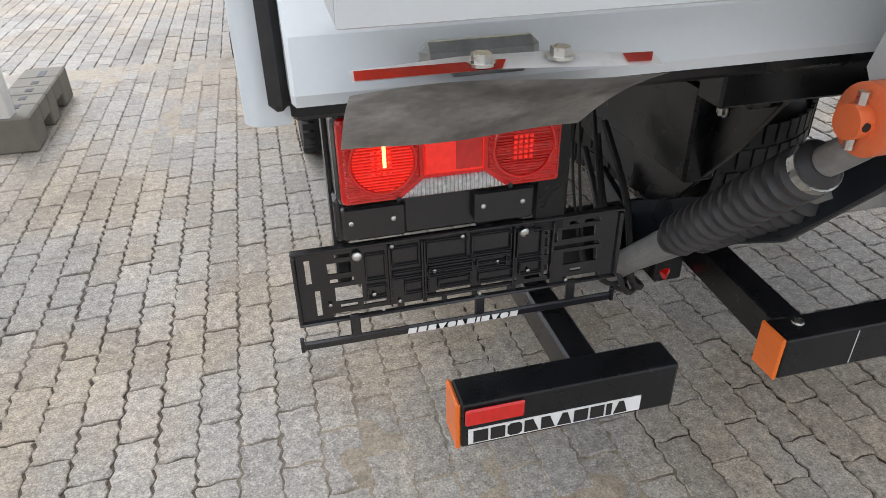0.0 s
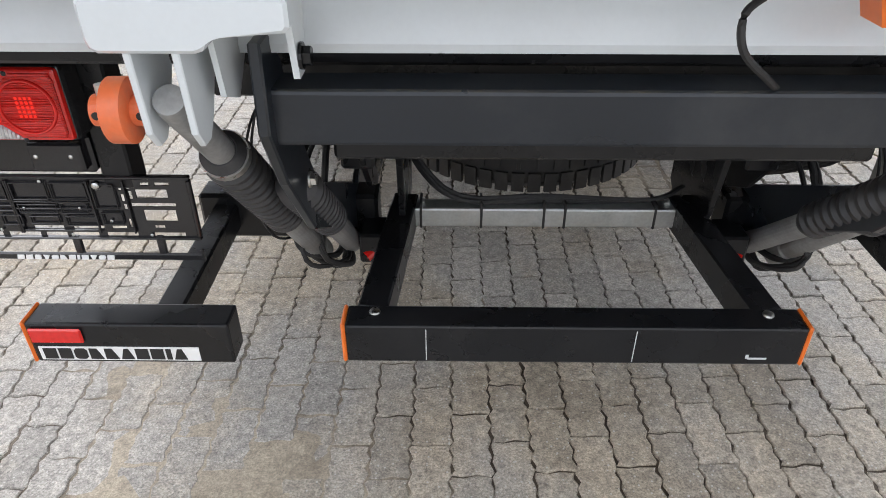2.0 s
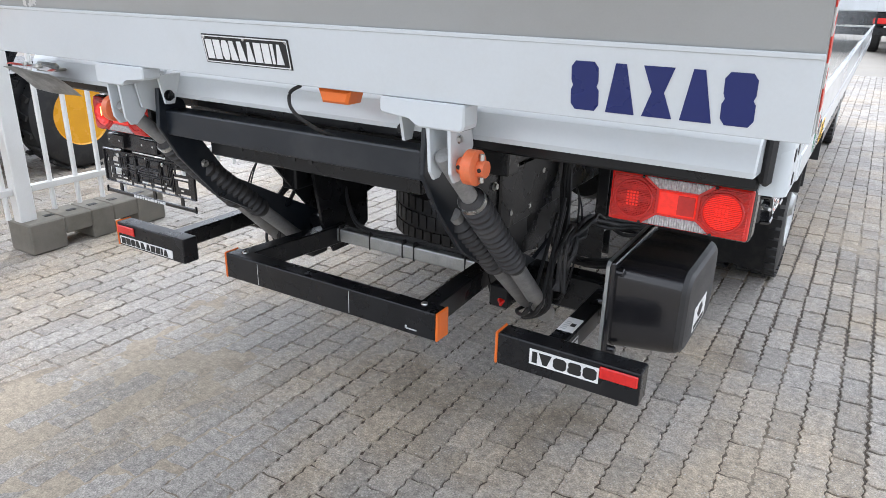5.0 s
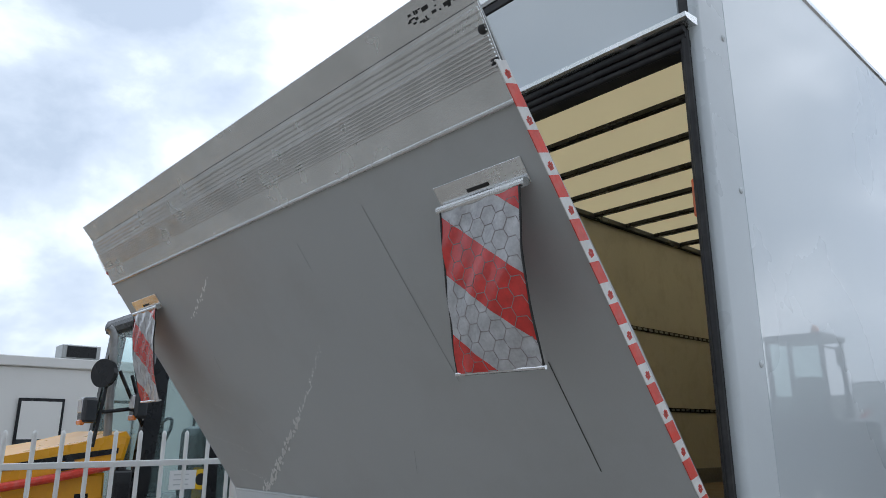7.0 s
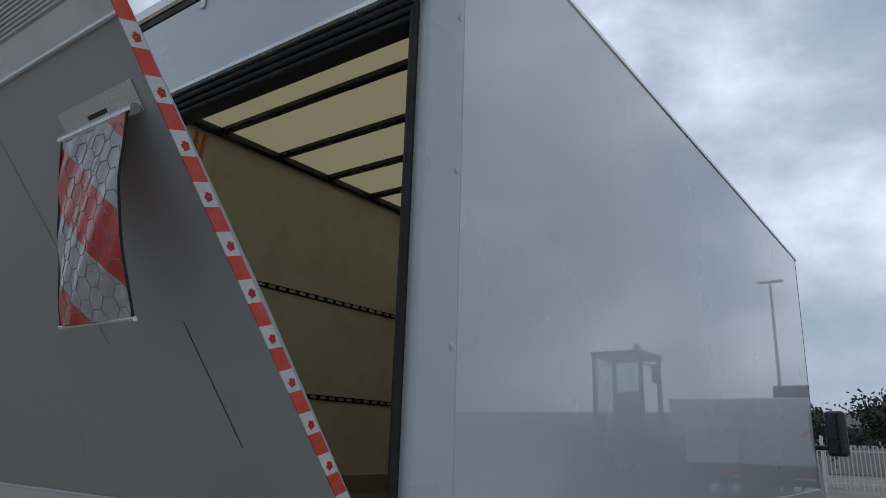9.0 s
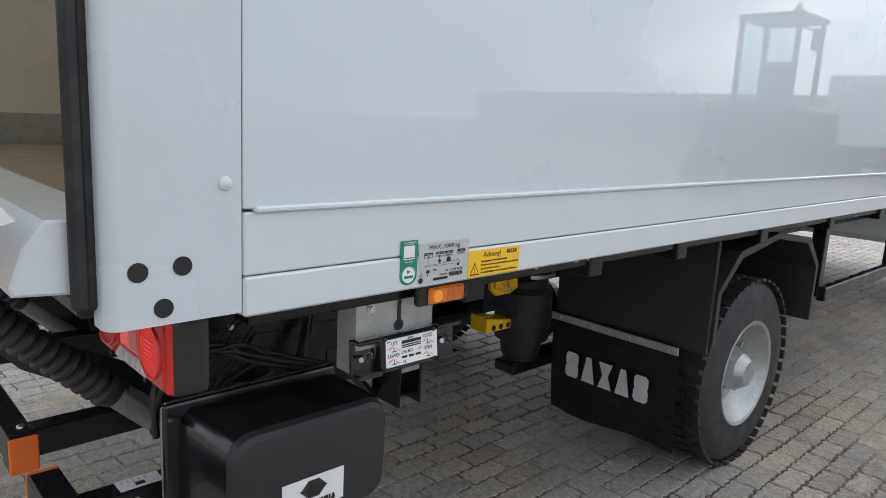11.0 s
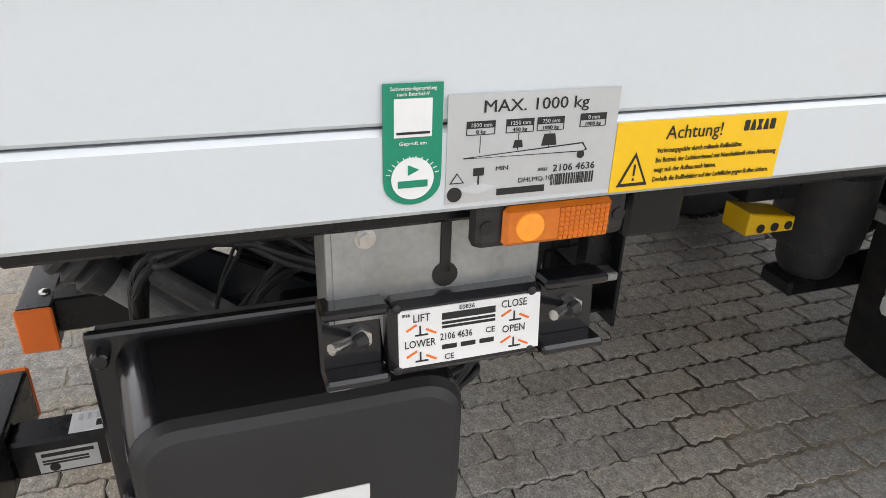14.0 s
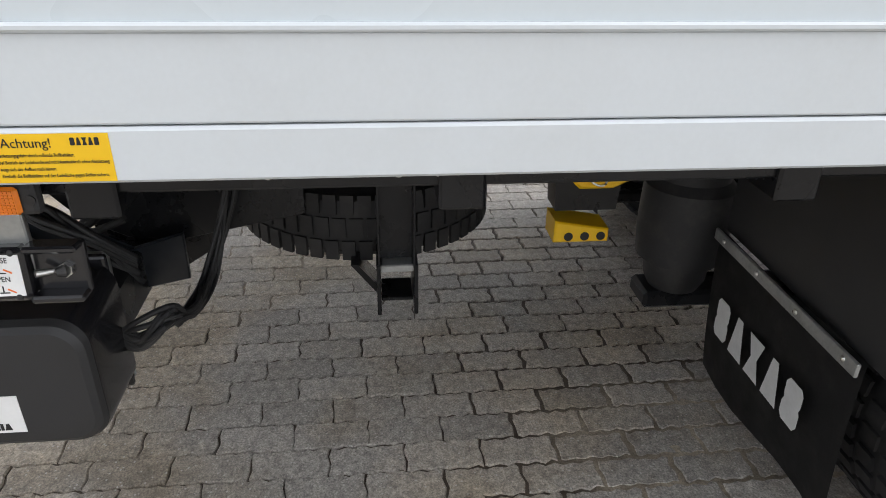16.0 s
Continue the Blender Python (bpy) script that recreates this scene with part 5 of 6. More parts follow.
pb = part("holder_bar", block(hx0 - 0.005, hx1, hy - 0.002, hy + 0.006, 0.606, 0.622, 0.003), PLASTIC, holder, "black lower clip bar with white marks")
for x in (hx0 - 0.006, hx1 - 0.004):
    part("bar_hook", block(x, x + 0.006, hy - 0.004, hy + 0.004, 0.606, 0.632, 0.001), PLASTIC, pb)
marks("bbcvolbibvob", plane_frame((hx0, hy - 0.0025, 0.609), (1, 0, 0), (0, 0, 1)), 0.165, 0.0, 0.0135, 0.010, 0.003, PAPER, pb, slant=0.2, lift=0.0012)
for x in (hx0 + 0.075, hx0 + 0.28, hx0 + 0.44):
    part("clip", block(x, x + 0.016, hy, hy + 0.008, 0.618, 0.66, 0.002), PLASTIC, holder)

# bent red and white marking board over the left light
mbd = bmesh.new()
u = [(-1.154, -0.846, 1.141), (-1.03, -0.846, 1.141), (-0.882, -0.850, 1.133), (-0.884, -0.834, 1.1385), (-0.97, -0.823, 1.1455), (-1.06, -0.823, 1.1475), (-1.154, -0.831, 1.1455)]
mbd.faces.new([mbd.verts.new(p) for p in u])
bmesh.ops.solidify(mbd, geom=list(mbd.faces), thickness=0.003)
board = part("marking_board", mbd, WHITET, truck, "bent red and white marking board with a grey aluminium back")
m2 = bmesh.new()
grid_rows = []
for r in range(6):
    q = r / 5
    line = []
    for k in range(15):
        p = k / 14
        top_p = Vector((-1.158 + 0.276 * p, -0.857 - 0.003 * p, 1.134 - 0.006 * p + 0.004 * math.sin(3.14 * p)))
        low_p = Vector((-1.160 + 0.252 * p, -0.758 + 0.013 * p, 1.046 - 0.005 * p))
        v = top_p.lerp(low_p, q)
        v.z += 0.007 * math.sin(3.14 * q) + 0.0025 * math.sin(6.5 * p + 2 * q)
        line.append(m2.verts.new(v))
    grid_rows.append(line)
for a, b in zip(grid_rows, grid_rows[1:]):
    for k in range(14):
        m2.faces.new((a[k], a[k + 1], b[k + 1], b[k]))
bmesh.ops.solidify(m2, geom=list(m2.faces), thickness=0.003)
DULL = mat("dull_bare_aluminium", (0.46, 0.455, 0.44), 0.42, metal=0.4, vary=0.35, scale=22, bump=0.25, fine=90, dirt=(0.17, 0.16, 0.14), dirt_amount=0.75, dirt_scale=16)
smooth(part("board_back", m2, DULL, board, "scuffed bare metal back of the board"), 0.7)
for a, b, dz in ((-1.152, -1.03, 0.0), (-0.915, -0.893, -0.005)):
    m3 = bmesh.new()
    m3.faces.new([m3.verts.new(p) for p in ((a, -0.8465, 1.1422 + dz), (b, -0.848, 1.1418 + dz), (b + 0.008, -0.8345, 1.1455 + dz), (a + 0.001, -0.833, 1.1460 + dz))])
    bmesh.ops.solidify(m3, geom=list(m3.faces), thickness=0.001)
    part("red_field", m3, REDT, board)
part("board_bracket", block(-1.06, -0.99, -0.80, -0.735, 1.122, 1.130, 0.002), GALV, truck)
part("board_hinge", block(-1.085, -0.972, -0.79, -0.768, 1.122, 1.150, 0.008), GALV, truck, "steel hinge of the marking board")
for x in (-1.045, -0.975):
    part("bolt", hexbolt((x, -0.838, 1.1435), (0, 0, 1), 0.009), STEEL, board)

# ---- pump box on the right ----
fb = prism([(-0.425, 0.725), (-0.415, 0.737), (-0.02, 0.737), (-0.01, 0.725), (-0.01, 0.465), (-0.02, 0.455), (-0.415, 0.455), (-0.425, 0.465)], "x", 0.842, 0.852)
box = part("pump_box", fb, GALV, truck, "black plastic pump box on a galvanised plate")
part("flange", block(0.853, 0.868, -0.428, -0.008, 0.452, 0.740, 0.007, seg=2), PLASTIC, box, "black flange of the cover")


def rounded_loft(rows, seg=7):
    """A shell through rounded rectangles across x; rows: x, y0, y1, z0, z1, corner radius."""
    bm = bmesh.new()
    rings = []
    for x, y0, y1, z0, z1, r in rows:
        ring = []
        for cy, cz, a0 in ((y1 - r, z1 - r, 0), (y0 + r, z1 - r, 90), (y0 + r, z0 + r, 180), (y1 - r, z0 + r, 270)):
            for k in range(seg + 1):
                a = radians(a0 + 90 * k / seg)
                ring.append(bm.verts.new((x, cy + r * math.cos(a), cz + r * math.sin(a))))
        rings.append(ring)
    for p, q in zip(rings, rings[1:]):
        for k in range(len(p)):
            bm.faces.new((p[k], p[(k + 1) % len(p)], q[(k + 1) % len(p)], q[k]))
    bm.faces.new(rings[0][::-1])
    bm.faces.new(rings[-1])
    return bm


smooth(part("cover", rounded_loft([(0.868, -0.398, 0.004, 0.466, 0.728, 0.045), (0.90, -0.392, 0.006, 0.468, 0.727, 0.047), (1.020, -0.377, 0.012, 0.474, 0.724, 0.052), (1.034, -0.374, 0.011, 0.477, 0.720, 0.052)]), PLASTIC, box, "glossy black rounded cover"), 0.5)
smooth(part("cover_face", rounded_loft([(1.0341, -0.3735, 0.0105, 0.4775, 0.7195, 0.052), (1.046, -0.368, 0.006, 0.483, 0.713, 0.050), (1.0535, -0.358, -0.004, 0.493, 0.703, 0.044), (1.056, -0.344, -0.018, 0.507, 0.689, 0.036)]), COVER, box, "textured end face of the cover"), 0.35)
lab = part("cover_label", block(1.0562, 1.0574, -0.264, -0.113, 0.516, 0.590, 0), PAPER, box, "white label with a printed emblem")
lm = plane_frame((1.0574, -0.264, 0.516), (0, 1, 0), (0, 0, 1))
for k in range(9):
    ww = 0.022 - abs(k - 4) * 0.003
    part("emblem_line", slab(lm, 0.075 - 1.5 * ww, 0.075 + 1.5 * ww, 0.026 + 0.0045 * k, 0.030 + 0.0045 * k, 0, 0.0006), INK, lab)
part("emblem", slab(lm, 0.061, 0.089, 0.034, 0.046, 0.0004, 0.0009), INK, lab)
marks("bhollthbit", lm, 0.012, 0.006, 0.0108, 0.013, 0.0018, INK, lab, lift=0.0012)
for y, z in ((-0.41, 0.71), (-0.41, 0.475), (-0.105, 0.475)):
    part("knob", lathe((0.868, y, z), (0.888, y, z), [(0, 0.012), (0.9, 0.0115), (1, 0.009)], 14), PLASTIC, box)
for y, z in ((-0.36, 0.66), (-0.30, 0.66), (-0.33, 0.56), (-0.18, 0.6)):
    part("bolt", hexbolt((0.842, y, z), (-1, 0, 0), 0.009), STEEL, box)
for k in range(6):
    part("gland", lathe((0.842, -0.36 + 0.035 * k, 0.60), (0.812, -0.36 + 0.035 * k, 0.59), [(0, 0.012), (0.5, 0.012), (0.55, 0.008), (1, 0.008)], 10), PLASTIC, box)
# cable bundle behind the box
for k in range(12):
    rr = random.Random(40 + k)
    j = lambda s: rr.uniform(-s, s)
    part("wiring", tube([(0.48 + j(0.02), 0.19 + j(0.015), 0.95), (0.50 + j(0.02), 0.145 + j(0.015), 0.72), (0.56 + j(0.02), 0.085 + j(0.015), 0.53 + j(0.01)), (0.76 + j(0.02), 0.085 + j(0.015), 0.55 + j(0.015)), (0.88 + j(0.015), 0.08 + j(0.02), 0.615 + j(0.02)), (0.90 + j(0.01), 0.03 + j(0.01), 0.585 + j(0.03)), (0.88, -0.02, 0.58 + j(0.03))], 0.0055), RUBBER, truck, "black corrugated wiring")
for k in range(6):
    rr = random.Random(70 + k)
    j = lambda s: rr.uniform(-s, s)
    part("hose_loop", tube([(0.70 + j(0.02), -0.385 + j(0.01), 0.60), (0.71 + j(0.02), -0.372 + j(0.01), 0.72 + j(0.01)), (0.72 + j(0.02), -0.325 + j(0.01), 0.767 + j(0.012)), (0.72 + j(0.02), -0.246, 0.782 + j(0.015)), (0.73 + j(0.02), -0.16, 0.76 + j(0.02)), (0.78 + j(0.02), -0.06, 0.72 + j(0.03)), (0.84, 0.04, 0.70 + j(0.03))], 0.0065), RUBBER, truck, "black printed hydraulic hose")

# ---- control panel, amber side lamp, stickers ----
bp = part("panel_bracket", block(1.150, 1.163, -0.165, 0.03, 0.84, 1.022, 0.002), GALV, truck, "galvanised bracket plate with a keyhole slot")
part("bracket_edge", block(1.10, 1.163, -0.169, -0.163, 0.84, 1.022, 0.001), GALV, bp)
part("slot", block(1.163, 1.1645, -0.068, -0.058, 0.93, 0.99, 0.004), INK, bp)
part("slot", rod((1.163, -0.063, 0.928), (1.1645, -0.063, 0.928), 0.012, seg=16), INK, bp)
part("bolt", hexbolt((1.163, -0.135, 0.972), (1, 0, 0), 0.007), STEEL, bp)
part("bolt", hexbolt((1.163, 0.01, 0.972), (1, 0, 0), 0.006), STEEL, bp)
part("panel_rail", block(1.08, 1.17, -0.165, 0.10, 0.984, 1.022, 0.003), BLACK, truck)
cpm = plane_frame((1.186, -0.178, 0.842), (0, 1, 0), (-0.10, 0, 1))
cp = part("control_panel", slab(cpm, 0.058, 0.206, 0.0, 0.074, -0.03, 0.004, 0.006), PLASTIC, truck, "black lift control panel with two toggle switches")
for s0, s1 in ((0.0, 0.058), (0.206, 0.272)):
    tr = bmesh.new()
    slab(cpm, s0, s1, 0.0, 0.074, -0.03, -0.018, 0.003, tr)
    slab(cpm, s0, s1, 0.066, 0.076, -0.02, 0.008, 0.003, tr)
    slab(cpm, s0, s1, -0.002, 0.008, -0.02, 0.008, 0.003, tr)
    part("switch_tray", tr, PLASTIC, cp)
    sw = Vector(((s0 + s1) / 2 + 0.008, 0.036, -0.018))
    part("toggle", rod(cpm @ sw, cpm @ (sw + Vector((-0.030, 0.003, 0.022))), 0.0035, 0.0052, seg=12), STEEL, cp, "steel toggle switch")
    part("toggle_nut", rod(cpm @ sw, cpm @ (sw + Vector((0, 0, 0.007))), 0.010, seg=6), STEEL, cp)
    part("toggle_boot", lathe(cpm @ (sw + Vector((0, 0, 0.007))), cpm @ (sw + Vector((-0.009, 0, 0.013))), [(0, 0.009), (1, 0.005)], 12), RUBBER, cp)
for a, b in ((0.061, 0.008), (0.061, 0.068), (0.197, 0.008), (0.197, 0.068)):
    part("screw", dome(cpm @ Vector((a + (0.004 if a < 0.1 else -0.004), b, 0.004)), cpm.to_3x3() @ Vector((0, 0, 1)), 0.0045), INK, cp)
lbl = part("panel_label", slab(cpm, 0.066, 0.2015, 0.010, 0.066, 0.004, 0.0052), PAPER, cp, "white label with operating signs")
words("LIFT", 0.0105, cpm, 0.079, 0.0540, INK, lbl, lift=0.0056, squeeze=0.85)
words("LOWER", 0.0105, cpm, 0.071, 0.0290, INK, lbl, lift=0.0056, squeeze=0.8)
words("CLOSE", 0.0105, cpm, 0.1625, 0.0555, INK, lbl, lift=0.0056, squeeze=0.82)
words("OPEN", 0.0105, cpm, 0.164, 0.0300, INK, lbl, lift=0.0056, squeeze=0.85)
words("2106 4636", 0.0098, cpm, 0.104, 0.0325, INK, lbl, lift=0.0056, squeeze=0.74)
words("E0836", 0.006, cpm, 0.122, 0.0605, INK, lbl, lift=0.0056)
words("IP68", 0.0042, cpm, 0.0692, 0.0600, INK, lbl, lift=0.0056)
words("CE", 0.008, cpm, 0.1475, 0.033, INK, lbl, lift=0.0056)
words("CE", 0.008, cpm, 0.108, 0.0125, INK, lbl, lift=0.0056)
part("print_bar", slab(cpm, 0.106, 0.157, 0.0525, 0.0590, 0.0052, 0.0057), INK, lbl)
part("print_bar", slab(cpm, 0.106, 0.157, 0.0440, 0.0465, 0.0052, 0.0057), INK, lbl)
part("print_bar", slab(cpm, 0.106, 0.157, 0.0480, 0.0505, 0.0052, 0.0057), INK, lbl)
for k in range(3):
    part("print_bar", slab(cpm, 0.106 + 0.018 * k, 0.120 + 0.018 * k, 0.0230, 0.0275, 0.0052, 0.0057), INK, lbl)
for a, b in ((0.073, 0.040), (0.073, 0.014), (0.163, 0.041), (0.163, 0.014)):
    for k in range(2):
        part("sign_arrow", slab(cpm @ Matrix.Translation((a + 0.018 * k, b + 0.006, 0)) @ Matrix.Rotation(0.5 - k, 4, "Z"), 0, 0.011, -0.001, 0.001, 0.0052, 0.0057), ORCAP, lbl)
    part("sign_platform", slab(cpm, a + 0.008, a + 0.020, b, b + 0.0015, 0.0052, 0.0057), INK, lbl)
    part("sign_platform", slab(cpm, a + 0.012, a + 0.0135, b, b + 0.010, 0.0052, 0.0057), INK, lbl)

sl = part("side_lamp", block(1.196, 1.215, -0.058, 0.082, 0.973, 1.016, 0.008, seg=2), RUBBER, truck, "amber side marker lamp in a black rubber surround")
part("lamp_bracket", block(1.165, 1.196, -0.04, 0.06, 0.985, 1.020, 0.003), BLACK, sl)
part("lens", block(1.213, 1.222, -0.035, 0.063, 0.977, 1.012, 0.004), AMBER, sl, "amber lens")
part("bulb_dome", lathe((1.221, -0.012, 0.994), (1.2245, -0.012, 0.994), [(0, 0.0135), (0.6, 0.012), (1, 0.004)], 20), AMBERLIT, sl, "lit round bulb lens")
lg = bmesh.new()
for i in range(10):
    for j in range(7):
        block(1.2215, 1.2232, 0.015 + 0.0046 * i - 0.0016, 0.015 + 0.0046 * i + 0.0016, 0.9818 + 0.0042 * j - 0.0014, 0.9818 + 0.0042 * j + 0.0014, 0, lg)
part("lens_grain", lg, AMBER, sl)["kind"] = "stuff"
for y in (-0.047, 0.073):
    part("screw", rod((1.215, y, 0.994), (1.2165, y, 0.994), 0.006, seg=14), INK, sl)

SX = 1.2532
# green inspection sticker
gs = plane_frame((SX, -0.141, 1.0365), (0, 1, 0), (0, 0, 1)) @ Matrix.Diagonal((1, 0.83, 1, 1))
ol = [(0.0, 0.024)] + [(0.0205 - 0.0205 * math.cos(3.14159 * k / 12), 0.0215 - 0.0205 * math.sin(3.14159 * k / 12)) for k in range(1, 12)] + [(0.041, 0.024), (0.041, 0.102), (0.0, 0.102)]
gbm = prism(ol, "z", 0, 0.0008)
bmesh.ops.transform(gbm, matrix=gs, verts=gbm.verts)
gst = part("inspection_sticker", gbm, GREEN, truck, "green inspection sticker with a white ring")
part("white_field", slab(gs, 0.0075, 0.0335, 0.059, 0.090, 0.0008, 0.0013), PAPER, gst)
ring = rod(gs @ Vector((0.0205, 0.024, 0.0008)), gs @ Vector((0.0205, 0.024, 0.0013)), 0.0150, seg=28)
part("white_disc", ring, PAPER, gst)
tri_ = prism([(0.017, 0.027), (0.025, 0.0315), (0.017, 0.036)], "z", 0.0013, 0.0018)
bmesh.ops.transform(tri_, matrix=gs, verts=tri_.verts)
part("emblem", tri_, GREEN, gst)
part("emblem_bar", slab(gs, 0.010, 0.031, 0.0165, 0.0225, 0.0013, 0.0018), GREEN, gst)
words("Sachverständigenprüfung", 0.0042, gs, 0.0205, 0.0965, PAPER, gst, align="CENTER", squeeze=0.75)
words("nach BetrSichV", 0.0042, gs, 0.0205, 0.0922, PAPER, gst, align="CENTER", squeeze=0.85)
words("Geprüft am", 0.0042, gs, 0.0205, 0.0525, PAPER, gst, align="CENTER")
part("print_bar", slab(gs, 0.009, 0.032, 0.0615, 0.0635, 0.0013, 0.0017), INK, gst)
for k in range(12):
    a = 0.25 + 2.64 * k / 11
    part("ring_tick", slab(gs @ Matrix.Translation((0.0205 + 0.0178 * math.cos(a), 0.024 + 0.0178 * math.sin(a), 0)) @ Matrix.Rotation(a, 4, "Z"), -0.0014, 0.0014, -0.0003, 0.0003, 0.0008, 0.0013), PAPER, gst)

# silver load plate
ls = plane_frame((SX, -0.0965, 1.0345), (0, 1, 0), (0, 0, 1)) @ Matrix.Diagonal((1, 0.825, 1, 1))
lpb = part("load_plate", slab(ls, 0, 0.130, 0, 0.094, 0, 0.0008), SILVER, truck, "silver load diagram sticker of the tail lift")
words("MAX. 1000 kg", 0.0145, ls, 0.065, 0.0785, INK, lpb, align="CENTER", squeeze=0.95)
for x, a, b in ((0.024, "1800 mm", "0 kg"), (0.053, "1250 mm", "450 kg"), (0.0765, "750 mm", "1000 kg"), (0.110, "0 mm", "1000 kg")):
    dz = 0.0 if x < 0.1 else 0.001
    part("print_box", slab(ls, x - 0.0105, x + 0.0105, 0.0655 + dz, 0.0715 + dz, 0.0008, 0.0013), INK, lpb)
    words(a, 0.0049, ls, x, 0.0667 + dz, SILVER, lpb, align="CENTER", lift=0.0017, squeeze=0.85)
    words(b, 0.0049, ls, x, 0.0607 + dz, INK, lpb, align="CENTER", squeeze=0.85)
    for c in ((x - 0.0105, x + 0.0105, 0.0597 + dz, 0.0602 + dz), (x - 0.0105, x - 0.010, 0.0597 + dz, 0.0655 + dz), (x + 0.010, x + 0.0105, 0.0597 + dz, 0.0655 + dz)):
        part("print_line", slab(ls, *c, 0.0008, 0.0013), INK, lpb)
wd = prism([(0.012, 0.0405), (0.104, 0.047), (0.108, 0.040), (0.104, 0.0385), (0.012, 0.0397)], "z", 0.0008, 0.0012)
bmesh.ops.transform(wd, matrix=ls, verts=wd.verts)
wdp = part("diagram_wedge", wd, INK, lpb)
wd = prism([(0.020, 0.0405), (0.103, 0.0458), (0.106, 0.041), (0.104, 0.0395), (0.020, 0.0402)], "z", 0.0012, 0.0015)
bmesh.ops.transform(wd, matrix=ls, verts=wd.verts)
part("diagram_wedge", wd, SILVER, wdp)
for x, s in ((0.0525, 0.8), (0.0765, 1.25), (0.024, 0.0)):
    if s:
        w0 = 0.0048 * s
        wd = prism([(x - w0, 0.0465), (x + w0, 0.0465), (x + w0 * 0.7, 0.0465 + w0 * 1.7), (x - w0 * 0.7, 0.0465 + w0 * 1.7)], "z", 0.0008, 0.0013)
        bmesh.ops.transform(wd, matrix=ls, verts=wd.verts)
        part("diagram_weight", wd, INK, lpb)
    part("diagram_line", slab(ls, x - 0.0002, x + 0.0002, 0.044, 0.059, 0.0008, 0.0012), INK, lpb)
part("diagram_wheel", rod(ls @ Vector((0.103, 0.036, 0.0008)), ls @ Vector((0.103, 0.036, 0.0013)), 0.003, seg=14), INK, lpb)
words("MIN.", 0.0055, ls, 0.0365, 0.0275, INK, lpb)
words("2021", 0.0042, ls, 0.0695, 0.0235, INK, lpb)
words("2106 4636", 0.0092, ls, 0.0815, 0.0220, INK, lpb, squeeze=0.88)
words("DHLMQ.10", 0.0062, ls, 0.0545, 0.0145, INK, lpb, squeeze=0.9)
part("maker_bar", slab(ls, 0.0385, 0.076, 0.0045, 0.0105, 0.0008, 0.0013), INK, lpb)
rb_ = random.Random(2)
x = 0.081
while x < 0.116:
    w0 = rb_.choice((0.0004, 0.0008, 0.0012))
    part("code_bar", slab(ls, x, x + w0, 0.009, 0.0195, 0.0008, 0.0012), INK, lpb)
    x += w0 + rb_.choice((0.0005, 0.0009))
for (cx, cy, s) in ((0.008, 0.0225, 0.0055),):
    for k, (q, mt) in enumerate(((1.0, INK), (0.72, SILVER))):
        wd = prism([(cx - s * q, cy - s * 0.75 * q), (cx + s * q, cy - s * 0.75 * q), (cx, cy + s * q)], "z", 0.0008 + 0.0004 * k, 0.0012 + 0.0004 * k)
        bmesh.ops.transform(wd, matrix=ls, verts=wd.verts)
        part("warning_sign", wd, mt, lpb)
part("book_sign", rod(ls @ Vector((0.0065, 0.0085, 0.0008)), ls @ Vector((0.0065, 0.0085, 0.0013)), 0.0055, seg=18), INK, lpb)
wd = prism([(0.009, 0.012), (0.024, 0.007), (0.037, 0.013), (0.022, 0.018)], "z", 0.0008, 0.0012)
bmesh.ops.transform(wd, matrix=ls, verts=wd.verts)
part("diagram_platform", wd, LETTER, lpb)
part("diagram_weight", slab(ls, 0.020, 0.028, 0.024, 0.031, 0.0008, 0.0012), INK, lpb)
part("diagram_arrow", slab(ls, 0.0235, 0.0245, 0.016, 0.024, 0.0008, 0.0014), INK, lpb)

# yellow warning sticker
ys = plane_frame((SX, 0.035, 1.031), (0, 1, 0), (0, 0, 1))
yst = part("warning_sticker", slab(ys, 0, 0.154, 0, 0.0545, 0, 0.0008, 0), YELLOW, truck, "yellow warning sticker with black German text")
words("Achtung!", 0.0150, ys, 0.043, 0.0395, INK, yst, squeeze=0.95)
for k, line in enumerate(("Verletzungsgefahr durch rollende Rollbehälter.", "Bei Betrieb der Ladebordwand mit Nennhubkraft ohne Abstützung", "neigt sich der Aufbau nach hinten.", "Deshalb die Rollbehälter auf der Ladefläche gegen Rollen sichern.")):
    words(line, 0.0058, ys, 0.037, 0.0290 - 0.0077 * k, INK, yst, squeeze=0.72)
for k, (q, mt) in enumerate(((1.0, INK), (0.74, YELLOW))):
    wd = prism([(0.019 - 0.0135 * q, 0.0145 - 0.0105 * q), (0.019 + 0.0135 * q, 0.0145 - 0.0105 * q), (0.019, 0.0145 + 0.0165 * q)], "z", 0.0008 + 0.0004 * k, 0.0012 + 0.0004 * k)
    bmesh.ops.transform(wd, matrix=ys, verts=wd.verts)
    part("warning_sign", wd, mt, yst)
part("warning_sign", slab(ys, 0.0182, 0.0198, 0.0125, 0.0215, 0.0016, 0.002), INK, yst)
part("warning_sign", slab(ys, 0.0182, 0.0198, 0.0085, 0.0105, 0.0016, 0.002), INK, yst)
marks("ctktc", ys, 0.114, 0.0415, 0.0048, 0.0085, 0.0014, INK, yst, lift=0.0014)

